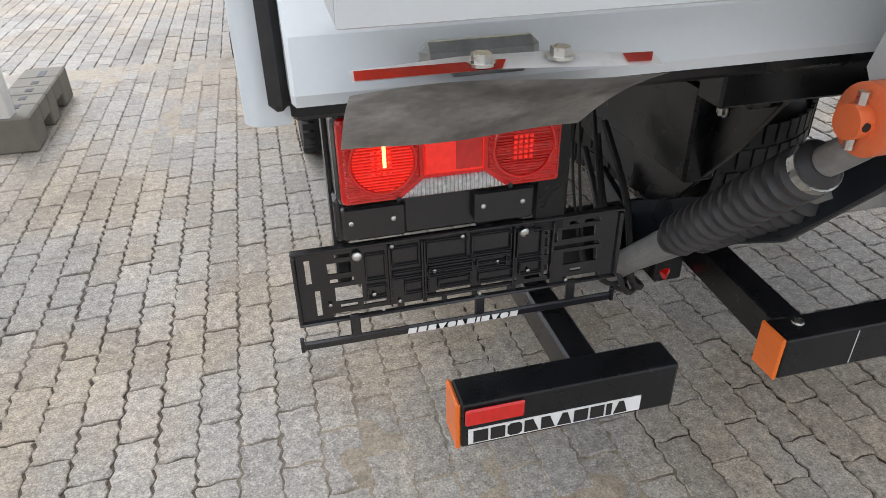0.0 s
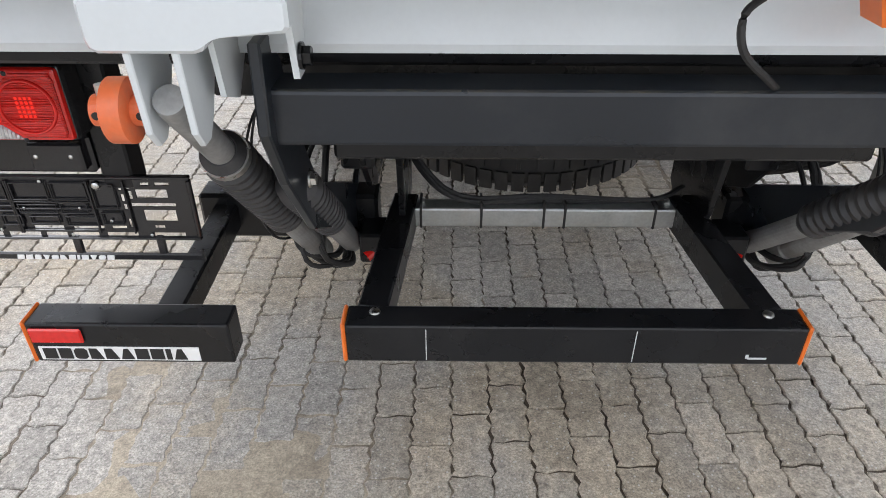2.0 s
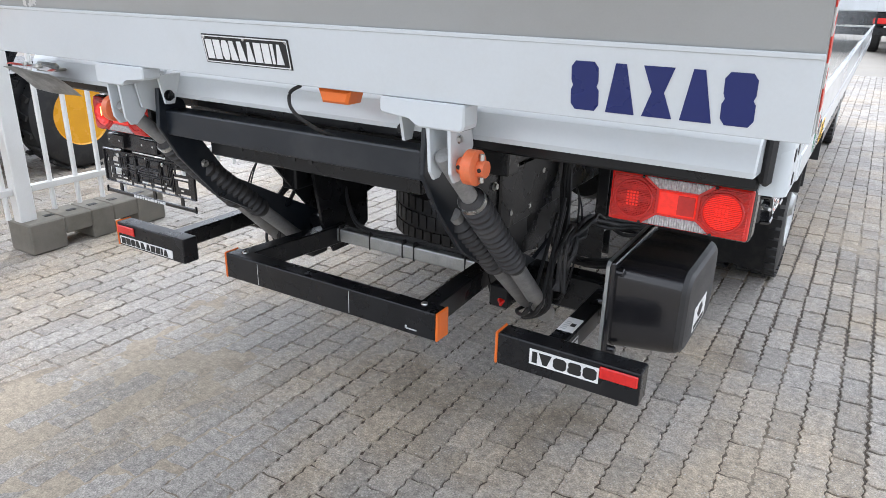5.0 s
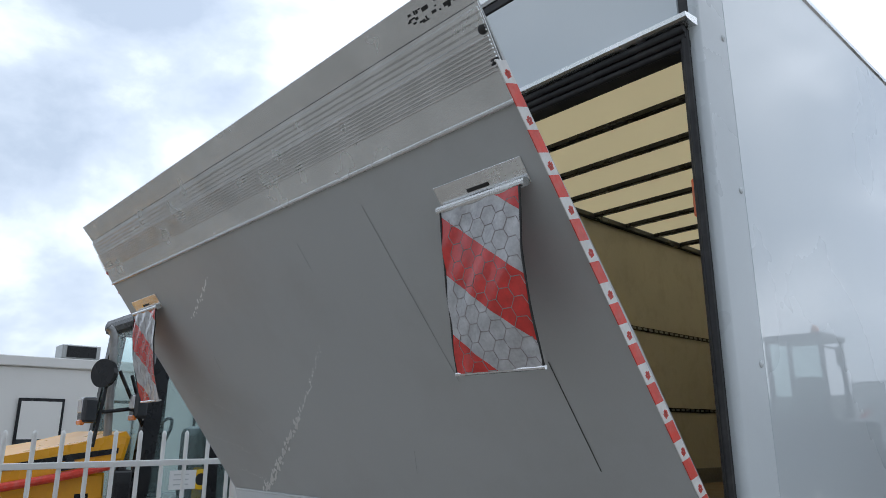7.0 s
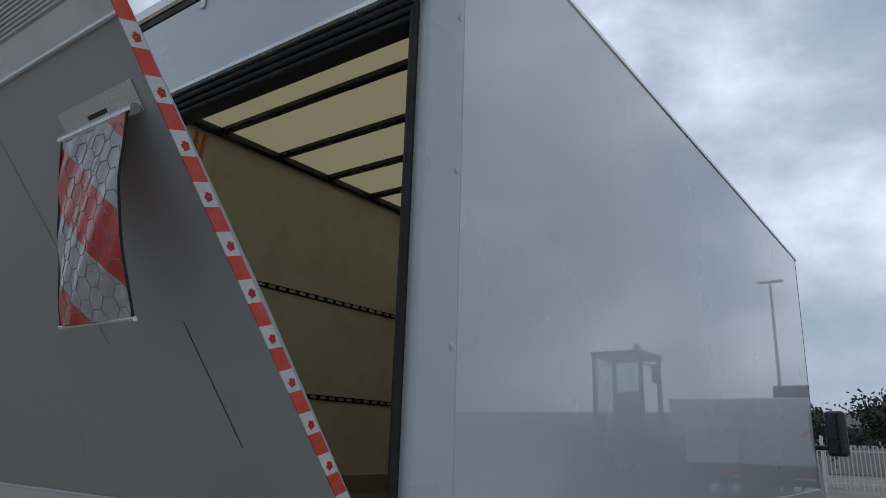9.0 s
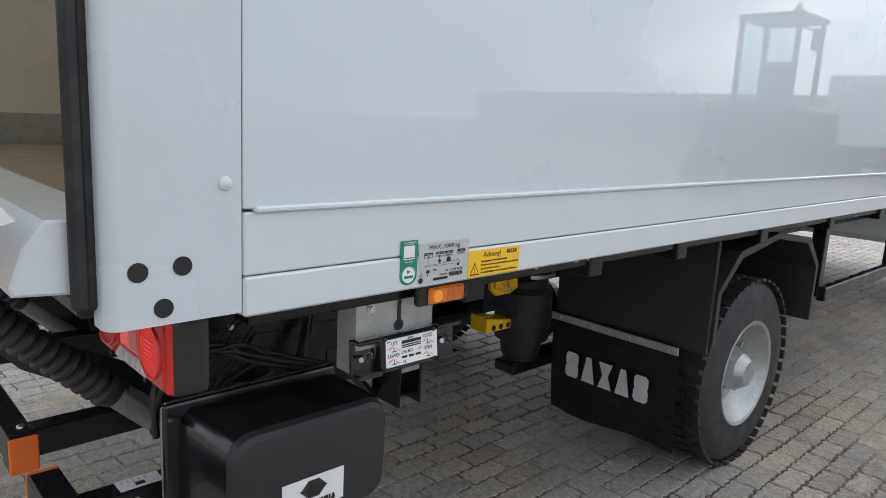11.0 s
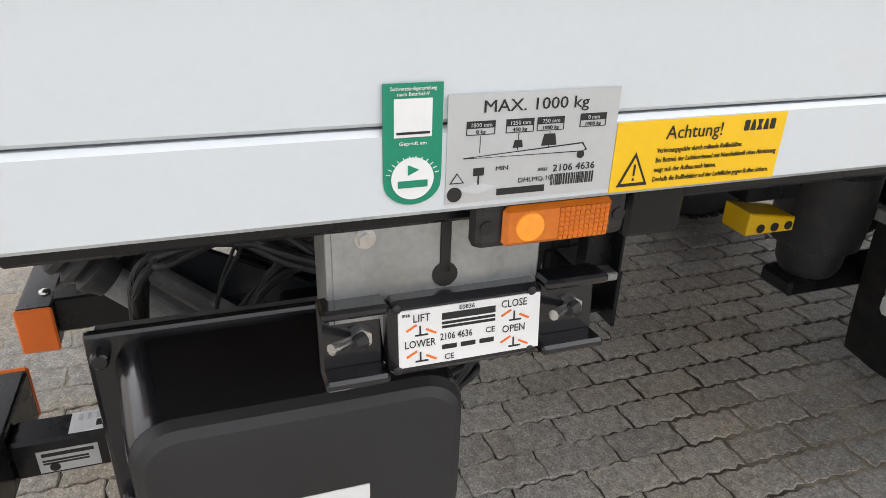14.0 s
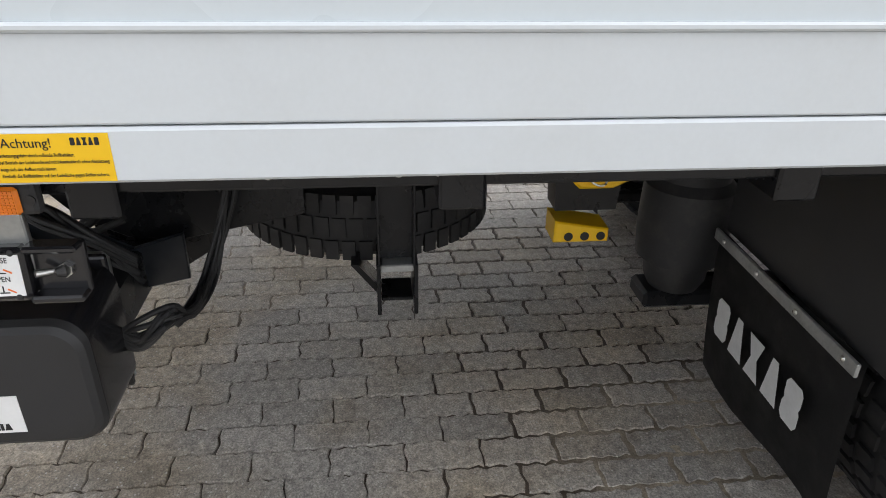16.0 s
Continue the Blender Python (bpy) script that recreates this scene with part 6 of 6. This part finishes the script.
# ---- fence on the left, its foot block ----
FX = -2.45
fence = top("fence", (FX, 0.0, 0), "white steel picket fence panels on concrete feet", "fence")
POSTS = (-2.85, -0.235, 2.15)
for y in POSTS:
    part("post", block(FX - 0.035, FX + 0.035, y - 0.045, y + 0.045, 0.17, 1.62, 0.006), FENCE, fence)
for a, b in zip(POSTS, POSTS[1:]):
    for z in (0.345, 1.405):
        part("rail", block(FX - 0.02, FX + 0.02, a + 0.05, b - 0.05, z - 0.018, z + 0.018, 0.003), FENCE, fence)
    k = 0
    y = a + 0.165
    while y < b - 0.09:
        bm = rod((FX + 0.005, y, 0.20), (FX + 0.005, y, 1.585), 0.0135, seg=10)
        lathe((FX + 0.005, y, 1.584), (FX + 0.005, y, 1.602), [(0, 0.0135), (0.6, 0.009), (1, 0.002)], 10, bm)
        part("picket", bm, FENCE, fence)
        y += 0.1475
FENCE_FOOT = [(-0.12, 0.0), (-0.12, 0.085), (-0.085, 0.17), (0.085, 0.17), (0.12, 0.085), (0.12, 0.0)]
for n, y in enumerate(POSTS):
    L0, L1 = (y - 0.05, y + 0.80)
    bm = bmesh.new()
    for a, b, zb in ((L0, L0 + 0.20, 0.0), (L0 + 0.20, L0 + 0.36, 0.075), (L0 + 0.36, L0 + 0.50, 0.0), (L0 + 0.50, L0 + 0.66, 0.075), (L0 + 0.66, L1, 0.0)):
        block(FX - 0.10, FX + 0.11, a, b, zb, 0.175, 0.008, bm)
    ft = top("concrete_block", (FX, y + 0.37, 0), "weathered grey concrete fence foot with slots", "concrete block", "fence feet")
    part("foot_body", bm, CONC, ft)
    for k in range(5):
        part("slot", block(FX + 0.0, FX + 0.035, L0 + 0.14 + 0.13 * k, L0 + 0.19 + 0.13 * k + (0.06 if k == 4 else 0), 0.1755, 0.1775, 0), INK, ft)

# ---- yellow loader behind the fence ----
ld = top("wheel_loader", (-4.65, 0.2, 0), "yellow and black compact loader parked behind the fence", "loader")
LX = -3.9
hood = prism([(-3.2, 0.95), (-3.2, 1.14), (-2.4, 1.24), (-0.86, 1.51), (-0.60, 1.575), (-0.50, 1.60), (-0.46, 1.55), (-0.50, 1.36), (-0.9, 1.30), (-3.2, 0.95)][:-1], "x", LX - 1.45, LX, bevel=0.04)
hd_ = part("hood", hood, MACH, ld, "yellow engine hood")
part("hood_trim", prism([(-3.0, 1.075), (-0.9, 1.385), (-0.56, 1.43), (-0.56, 1.47), (-0.9, 1.43), (-3.0, 1.115)], "x", LX + 0.001, LX + 0.012, bevel=0.003), BLACK, hd_)
part("hood_stripe", tube([(LX + 0.02, -2.8, 0.98), (LX + 0.03, -1.6, 1.17), (LX + 0.03, -0.95, 1.27), (LX + 0.02, -0.62, 1.335)], 0.032, seg=10), REDT, hd_, "red hydraulic line along the hood")
wt = prism([(-0.98, 1.305), (-0.84, 1.325), (-0.915, 1.43)], "x", LX + 0.013, LX + 0.017)
part("warning_triangle", wt, INK, hd_)
part("side_body", prism([(-3.0, 0.60), (-3.0, 0.94), (-0.95, 1.26), (-0.62, 1.28), (-0.60, 0.745), (-0.75, 0.74), (-0.86, 0.60), (-1.3, 0.58)], "x", LX - 1.3, LX - 0.06, bevel=0.02), MACH, ld, "yellow body side with dark recesses")
for y, z, w_, h_ in ((-1.05, 0.98, 0.30, 0.07), (-0.78, 1.05, 0.10, 0.16), (-1.5, 0.98, 0.4, 0.10), (-0.74, 0.80, 0.10, 0.05)):
    part("recess", block(LX - 0.062, LX - 0.052, y - w_ / 2, y + w_ / 2, z - h_ / 2, z + h_ / 2, 0.003), BLACK, ld)
part("battery_box", block(LX - 0.10, LX + 0.02, -0.585, -0.43, 1.04, 1.30, 0.02, seg=2), PLASTIC, ld, "black plastic tank with a cap")
part("filler_cap", rod((LX - 0.04, -0.51, 1.295), (LX - 0.04, -0.51, 1.35), 0.04, seg=16), PLASTIC, ld)
part("valve_bank", block(LX - 0.12, LX, -0.60, -0.46, 0.78, 1.0, 0.015), BLACK, ld)
for k in range(4):
    part("hose", tube([(LX - 0.02, -0.58 + 0.03 * k, 1.04), (LX + 0.02, -0.60 + 0.03 * k, 0.92), (LX - 0.01, -0.56 + 0.03 * k, 0.78)], 0.012), RUBBER, ld)
part("lift_arm", block(LX - 0.10, LX - 0.01, -2.8, -0.62, 0.90, 0.975, 0.01), BLACK, ld)
dc = part("decal", block(LX - 0.055, LX - 0.051, -0.74, -0.62, 0.76, 0.86, 0), PAPER, ld, "white decal with dark bars")
part("decal_bar", block(LX - 0.051, LX - 0.049, -0.715, -0.645, 0.785, 0.815, 0), INK, dc)
part("chassis", block(LX - 1.4, LX - 0.08, -0.72, 1.5, 0.29, 0.76, 0.04), BLACK, ld)
part("cab_floor", block(LX - 1.45, LX + 0.01, -0.42, 0.55, 0.34, 0.80, 0.05, seg=2), COVER, ld, "black cab step panel")
part("cab_base", block(LX - 1.45, LX - 0.02, -0.42, 0.62, 0.80, 1.0, 0.03), BLACK, ld)
for y0, y1, lean in ((-0.44, -0.30, 0.14), (0.18, 0.30, 0.0), (0.92, 1.02, 0.0)):
    for x in (LX - 1.42, LX - 0.10):
        part("cab_pillar", prism([(y0, 1.0), (y1, 1.0), (y1 + lean, 2.55), (y0 + lean, 2.55)], "x", x, x + 0.09), BLACK, ld, "black cab pillar")
part("cab_roof", block(LX - 1.5, LX + 0.04, -0.35, 1.1, 2.54, 2.70, 0.06, seg=2), BLACK, ld)
part("cab_window", block(LX - 0.035, LX - 0.03, -0.30, 0.94, 1.0, 2.54, 0), GLASS, ld, "tinted cab glass")
part("cab_window", prism([(-0.43, 1.0), (-0.415, 1.0), (-0.275, 2.54), (-0.29, 2.54)], "x", LX - 1.34, LX - 0.1), GLASS, ld)
part("fender", prism([(0.50, 0.76), (0.62, 0.98), (0.95, 1.06), (1.35, 0.98), (1.5, 0.78), (1.46, 0.76), (1.33, 0.92), (0.95, 1.0), (0.65, 0.93), (0.54, 0.76)], "x", LX - 0.5, LX + 0.02), BLACK, ld)
part("seat", block(LX - 0.95, LX - 0.45, 0.3, 0.8, 0.95, 1.65, 0.08, seg=2), BLACK, ld)
part("seat_cover", block(LX - 0.06, LX - 0.04, 0.10, 0.24, 0.98, 1.3, 0.02), MACH, ld, "yellow panel inside the cab")
sw = bmesh.new()
tube([(LX - 0.7 + 0.19 * math.cos(a * 0.5236), 0.02 + 0.08 * math.sin(a * 0.5236), 1.55 + 0.17 * math.sin(a * 0.5236)) for a in range(13)], 0.016, sw)
part("steering_wheel", sw, BLACK, ld)
nt = part("notice", block(LX - 0.026, LX - 0.022, -0.115, 0.115, 1.125, 1.28, 0), PAPER, ld, "white paper notice in the cab window")
for k in range(3):
    part("notice_bar", block(LX - 0.022, LX - 0.020, -0.08, 0.05, 1.16 + 0.04 * k, 1.17 + 0.04 * k, 0), LETTER, nt)
dc = part("decal", block(LX - 0.018, LX - 0.012, -0.165, 0.0, 0.93, 0.985, 0), PAPER, ld)
part("decal_bar", block(LX - 0.012, LX - 0.010, -0.10, -0.01, 0.945, 0.965, 0), INK, dc)
part("decal_bar", block(LX - 0.012, LX - 0.010, -0.16, -0.115, 0.937, 0.978, 0), INK, dc)
rd = part("roundel", rod((LX - 0.028, 0.16, 1.20), (LX - 0.024, 0.16, 1.20), 0.085, seg=20), YELLOW, ld)
part("roundel_mark", rod((LX - 0.024, 0.16, 1.20), (LX - 0.022, 0.16, 1.20), 0.05, seg=20), INK, rd)
part("exhaust", tube([(LX - 0.1, -0.62, 1.45), (LX - 0.1, -0.64, 1.9), (LX - 0.1, -0.66, 2.30), (LX - 0.1, -0.68, 2.40), (LX - 0.1, -0.72, 2.44)], 0.032, seg=12), CYL, ld, "rusty grey exhaust stack")
for y, z in ((-0.83, 1.76), (-0.44, 1.80)):
    hl = part("work_light", block(LX - 0.05, LX + 0.10, y - 0.06, y + 0.05, z - 0.10, z + 0.10, 0.025, seg=2), PLASTIC, ld, "black work light with an amber indicator")
    part("lens", block(LX - 0.03, LX + 0.08, y - 0.066, y - 0.056, z - 0.02, z + 0.085, 0.01), CLEAR, hl)
    part("indicator", block(LX - 0.03, LX + 0.085, y - 0.066, y - 0.03, z - 0.115, z - 0.07, 0.01), AMBER, hl)
part("light_bar", tube([(LX, -0.80, 1.74), (LX - 0.04, -0.62, 1.76), (LX - 0.04, -0.36, 1.80)], 0.016), BLACK, ld)
part("mirror", lathe((LX + 0.02, -0.70, 2.05), (LX + 0.06, -0.77, 2.05), [(0, 0.05), (0.4, 0.11), (1, 0.115)], 20), BLACK, ld)
for a, b in (((LX - 0.05, -0.36, 1.62), (LX, -0.62, 2.08)), ((LX - 0.02, -0.42, 1.8), (LX, -0.52, 2.05)), ((LX, -0.76, 1.48), (LX, -0.70, 2.04))):
    part("mirror_bracket", rod(a, b, 0.015, seg=8), BLACK, ld)
step_body = part("step", block(LX - 0.02, LX + 0.14, -0.34, 0.16, 0.475, 0.505, 0.008), ALU, ld, "grey grated step")
for k in range(8):
    part("slat", block(LX, LX + 0.13, -0.31 + 0.06 * k, -0.285 + 0.06 * k, 0.505, 0.515, 0), ALU, step_body)
for y in (-0.34, 0.14):
    part("step_end", block(LX - 0.02, LX + 0.14, y, y + 0.02, 0.475, 0.545, 0.006), ALU, step_body)
for cy, r in ((1.05, 0.42), (-0.93, 0.32)):
    tyre = lathe((LX - 0.28, cy, r), (LX + 0.02, cy, r), [(0, 0.55 * r), (0, 0.84 * r), (0.1, 0.95 * r), (0.3, r), (0.7, r), (0.9, 0.95 * r), (1, 0.84 * r), (1, 0.55 * r)], 48, caps=False)
    w = part("wheel", tyre, RUBBER, ld, "black tyre on a yellow rim")
    smooth(w)
    tb = bmesh.new()
    for k in range(20):
        m = Matrix.Translation((LX - 0.13, cy, r)) @ Matrix.Rotation(6.28318 * k / 20, 4, "X")
        block(-0.14, 0.0, -0.02, 0.02, r - 0.006, r + 0.012, 0, tb, m @ Matrix.Rotation(0.3, 4, "Z"))
        block(0.0, 0.14, -0.02, 0.02, r - 0.006, r + 0.012, 0, tb, m @ Matrix.Rotation(0.157, 4, "X") @ Matrix.Rotation(-0.3, 4, "Z"))
    part("tread", tb, RUBBER, w)
    smooth(part("rim", lathe((LX - 0.14, cy, r), (LX + 0.02, cy, r), [(0, 0.1 * r), (0.05, 0.38 * r), (0.6, 0.46 * r), (0.95, 0.54 * r), (1, 0.57 * r), (0.9, 0.55 * r)], 48), MACH, w, "yellow rim"))
    part("hub", rod((LX - 0.14, cy, r), (LX - 0.02, cy, r), 0.17 * r, seg=20), MACH, w)
    for k in range(8):
        a = 0.785 * k
        part("wheel_nut", rod((LX - 0.13, cy + 0.28 * r * math.cos(a), r + 0.28 * r * math.sin(a)), (LX - 0.10, cy + 0.28 * r * math.cos(a), r + 0.28 * r * math.sin(a)), 0.014, seg=6), BLACK, w)

# ---- white building ----
bd = top("office_building", (-19, 3, 0), "low white flat-roofed building with dark windows", "building")
part("wall", block(-24, -16.0, -14, 14, 0, 3.05, 0.03), ROOFY, bd)
part("parapet", block(-24.1, -15.9, -14.1, 14.1, 3.05, 3.28, 0.02), ROOFY, bd)
for y in (-8.6, -5.2, -1.6, 1.15, 2.75, 5.2):
    w = part("window", block(-15.99, -15.94, y, y + 0.95, 0.85, 2.35, 0.01), BLACK, bd, "dark framed window with a white blind")
    part("pane", block(-15.94, -15.93, y + 0.06, y + 0.89, 0.90, 1.45, 0), DARKGL, w)
    part("blind", block(-15.94, -15.925, y + 0.06, y + 0.89, 1.45, 2.28, 0), ROOFY, w)
ac = part("air_conditioner", block(-16.6, -15.98, 1.9, 2.75, 3.28, 3.62, 0.02), GALV, bd, "grey rooftop air conditioner")
part("fan_grille", block(-15.975, -15.96, 2.0, 2.65, 3.32, 3.58, 0), BLACK, ac)

# ---- far side of the yard ----
ff = top("far_fence", (0, 30, 0), "white picket fence along the yard's end", "fence")
fr = bmesh.new()
for z in (0.4, 1.6):
    block(-14, 7, 29.98, 30.02, z, z + 0.05, 0, fr)
part("rail", fr, FENCE, ff)
pk = bmesh.new()
for i in range(140):
    x = -14 + i * 0.15
    block(x, x + 0.04, 29.95, 29.98, 0.2, 1.85, 0, pk)
p_ = part("picket", pk, FENCE, ff)
p_["kind"] = "stuff"
for i in range(6):
    part("post", block(-14 + 3.9 * i, -13.88 + 3.9 * i, 29.94, 30.06, 0, 2.2, 0.01), FENCE, ff)


def tree(x, y, h, seed):
    """A broadleaf tree: tapered trunk, limbs and a ragged crown of small leaves."""
    r = random.Random(seed)
    t = top("tree", (x, y, 0), "dark green broadleaf tree behind the far fence", "tree", "far trees")
    bm = rod((x, y, 0), (x, y, h * 0.55), 0.16, 0.08, seg=8)
    tips = []
    for k in range(9):
        a, e = r.uniform(0, 6.28), r.uniform(0.3, 1.1)
        L = h * r.uniform(0.25, 0.45)
        s = Vector((x, y, h * r.uniform(0.25, 0.55)))
        q = s + Vector((math.cos(a) * math.cos(e), math.sin(a) * math.cos(e), math.sin(e))) * L
        rod(s, q, 0.05, 0.015, seg=6, bm=bm)
        tips += [q, s.lerp(q, 0.65)]
    part("trunk", bm, BARK, t)
    vs, fs = [], []
    for p in tips:
        for k in range(150):
            c = p + Vector((r.gauss(0, 0.5), r.gauss(0, 0.5), r.gauss(0, 0.42))) * h * 0.16
            u = Vector((r.gauss(0, 1), r.gauss(0, 1), r.gauss(0, 1))).normalized() * 0.11
            w = u.orthogonal().normalized() * 0.07
            i = len(vs)
            vs += [c - u, c + w, c + u, c - w]
            fs.append((i, i + 1, i + 2, i + 3))
    me = bpy.data.meshes.new("crown")
    me.from_pydata(vs, [], fs)
    me.materials.append(LEAF)
    o = new("crown", me)
    o.parent = t
    o.matrix_parent_inverse = Matrix.Translation(-t.location)
    o["kind"] = "stuff"


for k in range(9):
    tree(-24 + 3.4 * k, 36 + (k % 3) * 2.2, 3.6 + (k * 37 % 5) * 0.42, 100 + k)
fbm = top("warehouse", (-4, 62, 0), "long low grey warehouse behind the trees", "building")
part("wall", block(-40, 60, 60, 75, 0, 4.6, 0.05), GALV, fbm)
for k in range(14):
    part("window", block(-36 + 6 * k, -33 + 6 * k, 59.95, 60.0, 2.2, 3.4, 0), DARKGL, fbm)


def parked_truck(x, y, turn, h, w, length, label):
    """A parked box trailer seen from far: body, frame, wheels, light bar, rear board."""
    t = top("parked_trailer", (x, y, 0), label, "trailer", "parked trailers")
    m = Matrix.Translation((x, y, 0)) @ Matrix.Rotation(turn, 4, "Z")
    part("body", block(-w / 2, w / 2, 0, length, 1.1, h, 0.03, m=m), WHITE, t)
    part("frame", block(-w / 2 + 0.1, w / 2 - 0.1, 0.1, length, 0.75, 1.1, 0.02, m=m), BLACK, t)
    part("bumper", block(-w / 2, w / 2, -0.05, 0.05, 0.5, 0.7, 0.02, m=m), BLACK, t)
    for sx in (-1, 1):
        part("rear_lamp", block(sx * (w / 2 - 0.35) - 0.2, sx * (w / 2 - 0.35) + 0.2, -0.08, -0.04, 0.8, 0.95, 0.01, m=m), RED, t)
        bd_ = part("marking_board", block(sx * (w / 2 - 0.3) - 0.22, sx * (w / 2 - 0.3) + 0.22, -0.03, -0.005, 1.9, 2.35, 0.005, m=m), PAPER, t)
        part("red_bar", block(-0.05, 0.05, -0.2, 0.2, 0, 0.004, 0, m=m @ Matrix.Translation((sx * (w / 2 - 0.3), -0.032, 2.12)) @ Matrix.Rotation(1.5708, 4, "X") @ Matrix.Rotation(0.8, 4, "Z")), RED, bd_)
        for yy in (1.6, 2.9, length - 1.2):
            bm = lathe((sx * (w / 2 - 0.3), yy, 0.5), (sx * (w / 2), yy, 0.5), [(0, 0.3), (0, 0.45), (0.15, 0.5), (0.85, 0.5), (1, 0.44), (1, 0.3), (0.8, 0.1)], 24)
            bmesh.ops.transform(bm, matrix=m, verts=bm.verts)
            part("wheel", bm, RUBBER, t)


parked_truck(2.2, 20.5, 0.0, 3.9, 2.5, 8, "white box trailer with red marking boards parked in a row")
parked_truck(7.05, 22.0, 0.0, 3.15, 2.1, 7, "white box truck parked across the yard")
parked_truck(4.95, 22.6, 0.0, 3.2, 2.4, 8, "white box trailer parked across the yard")
cool = top("cooling_unit", (4.4, 23.4, 3.2), "dark cooling unit on a trailer roof", "cooling unit")
part("casing", block(3.8, 5.0, 23.0, 23.9, 3.2, 3.62, 0.08, seg=2), BEAMC, cool)
# dark digger with its cab across the yard
mc = top("digger", (6.2, 13.6, 0), "dark grey digger with a glazed cab parked across the yard", "digger")
part("body", block(5.5, 7.6, 13.2, 15.4, 0.9, 1.9, 0.15, seg=3), BEAMC, mc)
part("chassis", block(5.6, 7.4, 12.6, 15.6, 0.5, 0.9, 0.08), BLACK, mc)
part("cab_roof", block(5.75, 7.05, 13.3, 14.7, 3.55, 3.68, 0.05, seg=2), BEAMC, mc)
for x in (5.8, 6.92):
    for y in (13.35, 14.55):
        part("pillar", block(x, x + 0.09, y, y + 0.09, 1.85, 3.56, 0.01), BEAMC, mc)
part("cab_window", block(5.9, 6.9, 13.38, 13.40, 1.9, 3.5, 0), GLASS, mc)
part("seat", block(6.2, 6.7, 14.0, 14.5, 1.9, 2.8, 0.08, seg=2), BLACK, mc)
part("beacon", lathe((6.1, 13.9, 3.68), (6.1, 13.9, 3.90), [(0, 0.09), (0.7, 0.08), (1, 0.03)], 16), AMBER, mc)
part("mirror", block(5.35, 5.5, 13.1, 13.2, 2.9, 3.3, 0.03), BLACK, mc)
part("mirror_arm", rod((5.45, 13.15, 3.25), (5.85, 13.4, 3.4), 0.02, seg=8), BLACK, mc)
for x in (5.5, 7.1):
    for y in (13.0, 15.0):
        part("wheel", lathe((x, y, 0.5), (x + 0.4, y, 0.5), [(0, 0.25), (0, 0.45), (0.2, 0.5), (0.8, 0.5), (1, 0.45), (1, 0.25)], 28), RUBBER, mc)
ms = top("light_mast", (8.0, 40.5, 0), "tall grey lighting mast", "light mast")
part("pole", rod((8.0, 40.5, 0), (8.0, 40.5, 11), 0.12, 0.07), GALV, ms)
part("lamp_head", block(7.3, 8.7, 40.4, 40.6, 10.9, 11.05, 0.03), GALV, ms)

# ---- paving stones, laid in running rows ----
PW, PL, GAP = 0.100, 0.200, 0.0050
EDGE = [(-0.4375 + 0.125 * k, (0.055, -0.03, 0.045, -0.055)[k % 4]) for k in range(8)]
OUT = [(-0.5, -0.5), (-0.2, -0.52), (0.12, -0.482), (0.5, -0.5)] + [(0.5 + w, s) for s, w in EDGE] + [(0.5, 0.5), (0.12, 0.518), (-0.2, 0.48), (-0.5, 0.5)] + [(-0.5 + w, s) for s, w in reversed(EDGE)]
PLAIN = [(-0.5, -0.5), (0.5, -0.5), (0.53, -0.2), (0.48, 0.15), (0.5, 0.5), (-0.5, 0.5), (-0.52, 0.15), (-0.47, -0.2)]


def stone(rnd, x=0.0, y=0.0, outline=OUT):
    """Points and faces of one worn stone: a wavy outline with eased edges."""
    g = GAP * rnd.uniform(0.5, 1.3) * (2.4 if (x > 0.35 and -1.2 < y < 3) or (x > -0.7 and 0.2 < y < 3) else 1.0)
    sx, sy = PW - g, PL - g
    dz = rnd.uniform(-0.0025, 0.0015)
    tx, ty = rnd.uniform(-0.012, 0.012), rnd.uniform(-0.008, 0.008)
    j = [(rnd.uniform(-0.0026, 0.0026), rnd.uniform(-0.0035, 0.0035)) for _ in outline]
    lo = [(x + a * sx + p[0], y + b * sy + p[1], -0.014) for (a, b), p in zip(outline, j)]
    mid = [(q[0], q[1], -0.0035 + dz) for q in lo]
    hi = [(x + a * (sx - 0.006) + p[0], y + b * (sy - 0.007) + p[1], dz + a * sx * tx + b * sy * ty) for (a, b), p in zip(outline, j)]
    n = len(outline)
    fs = [tuple(range(2 * n, 3 * n))]
    for k in range(n):
        k2 = (k + 1) % n
        fs += [(k, k2, n + k2, n + k), (n + k, n + k2, 2 * n + k2, 2 * n + k)]
    return lo + mid + hi, fs


rnd = random.Random(21)
protos = []
for k in range(12):
    v, f = stone(rnd)
    me = bpy.data.meshes.new("paver")
    me.from_pydata(v, [], f)
    me.materials.append(PAVER)
    protos.append(me)
av, af = [], []
count = 0
for i in range(-80, 90):
    x = i * PW + 0.03
    for j in range(-20, 71):
        y = j * PL + (PL / 2 if i % 2 else 0) + 0.03 * math.sin(i * 12.9)
        if -1.5 < x < 1.5 and -1.25 < y < 0.70:
            o = new("paver", protos[rnd.randrange(12)])
            o.location = (x, y, rnd.uniform(-0.0015, 0.0015))
            o.parent = ground
            count += 1
        else:
            b = len(av)
            v, f = stone(rnd, x, y, OUT if -3.2 < x < 3.2 and -2.5 < y < 3.0 else PLAIN)
            av += v
            af += [tuple(b + q for q in face) for face in f]
me = bpy.data.meshes.new("paving_rest")
me.from_pydata(av, [], af)
me.materials.append(PAVER)
rest = new("paving_rest", me)
rest.parent = ground
rest["kind"] = "stuff"
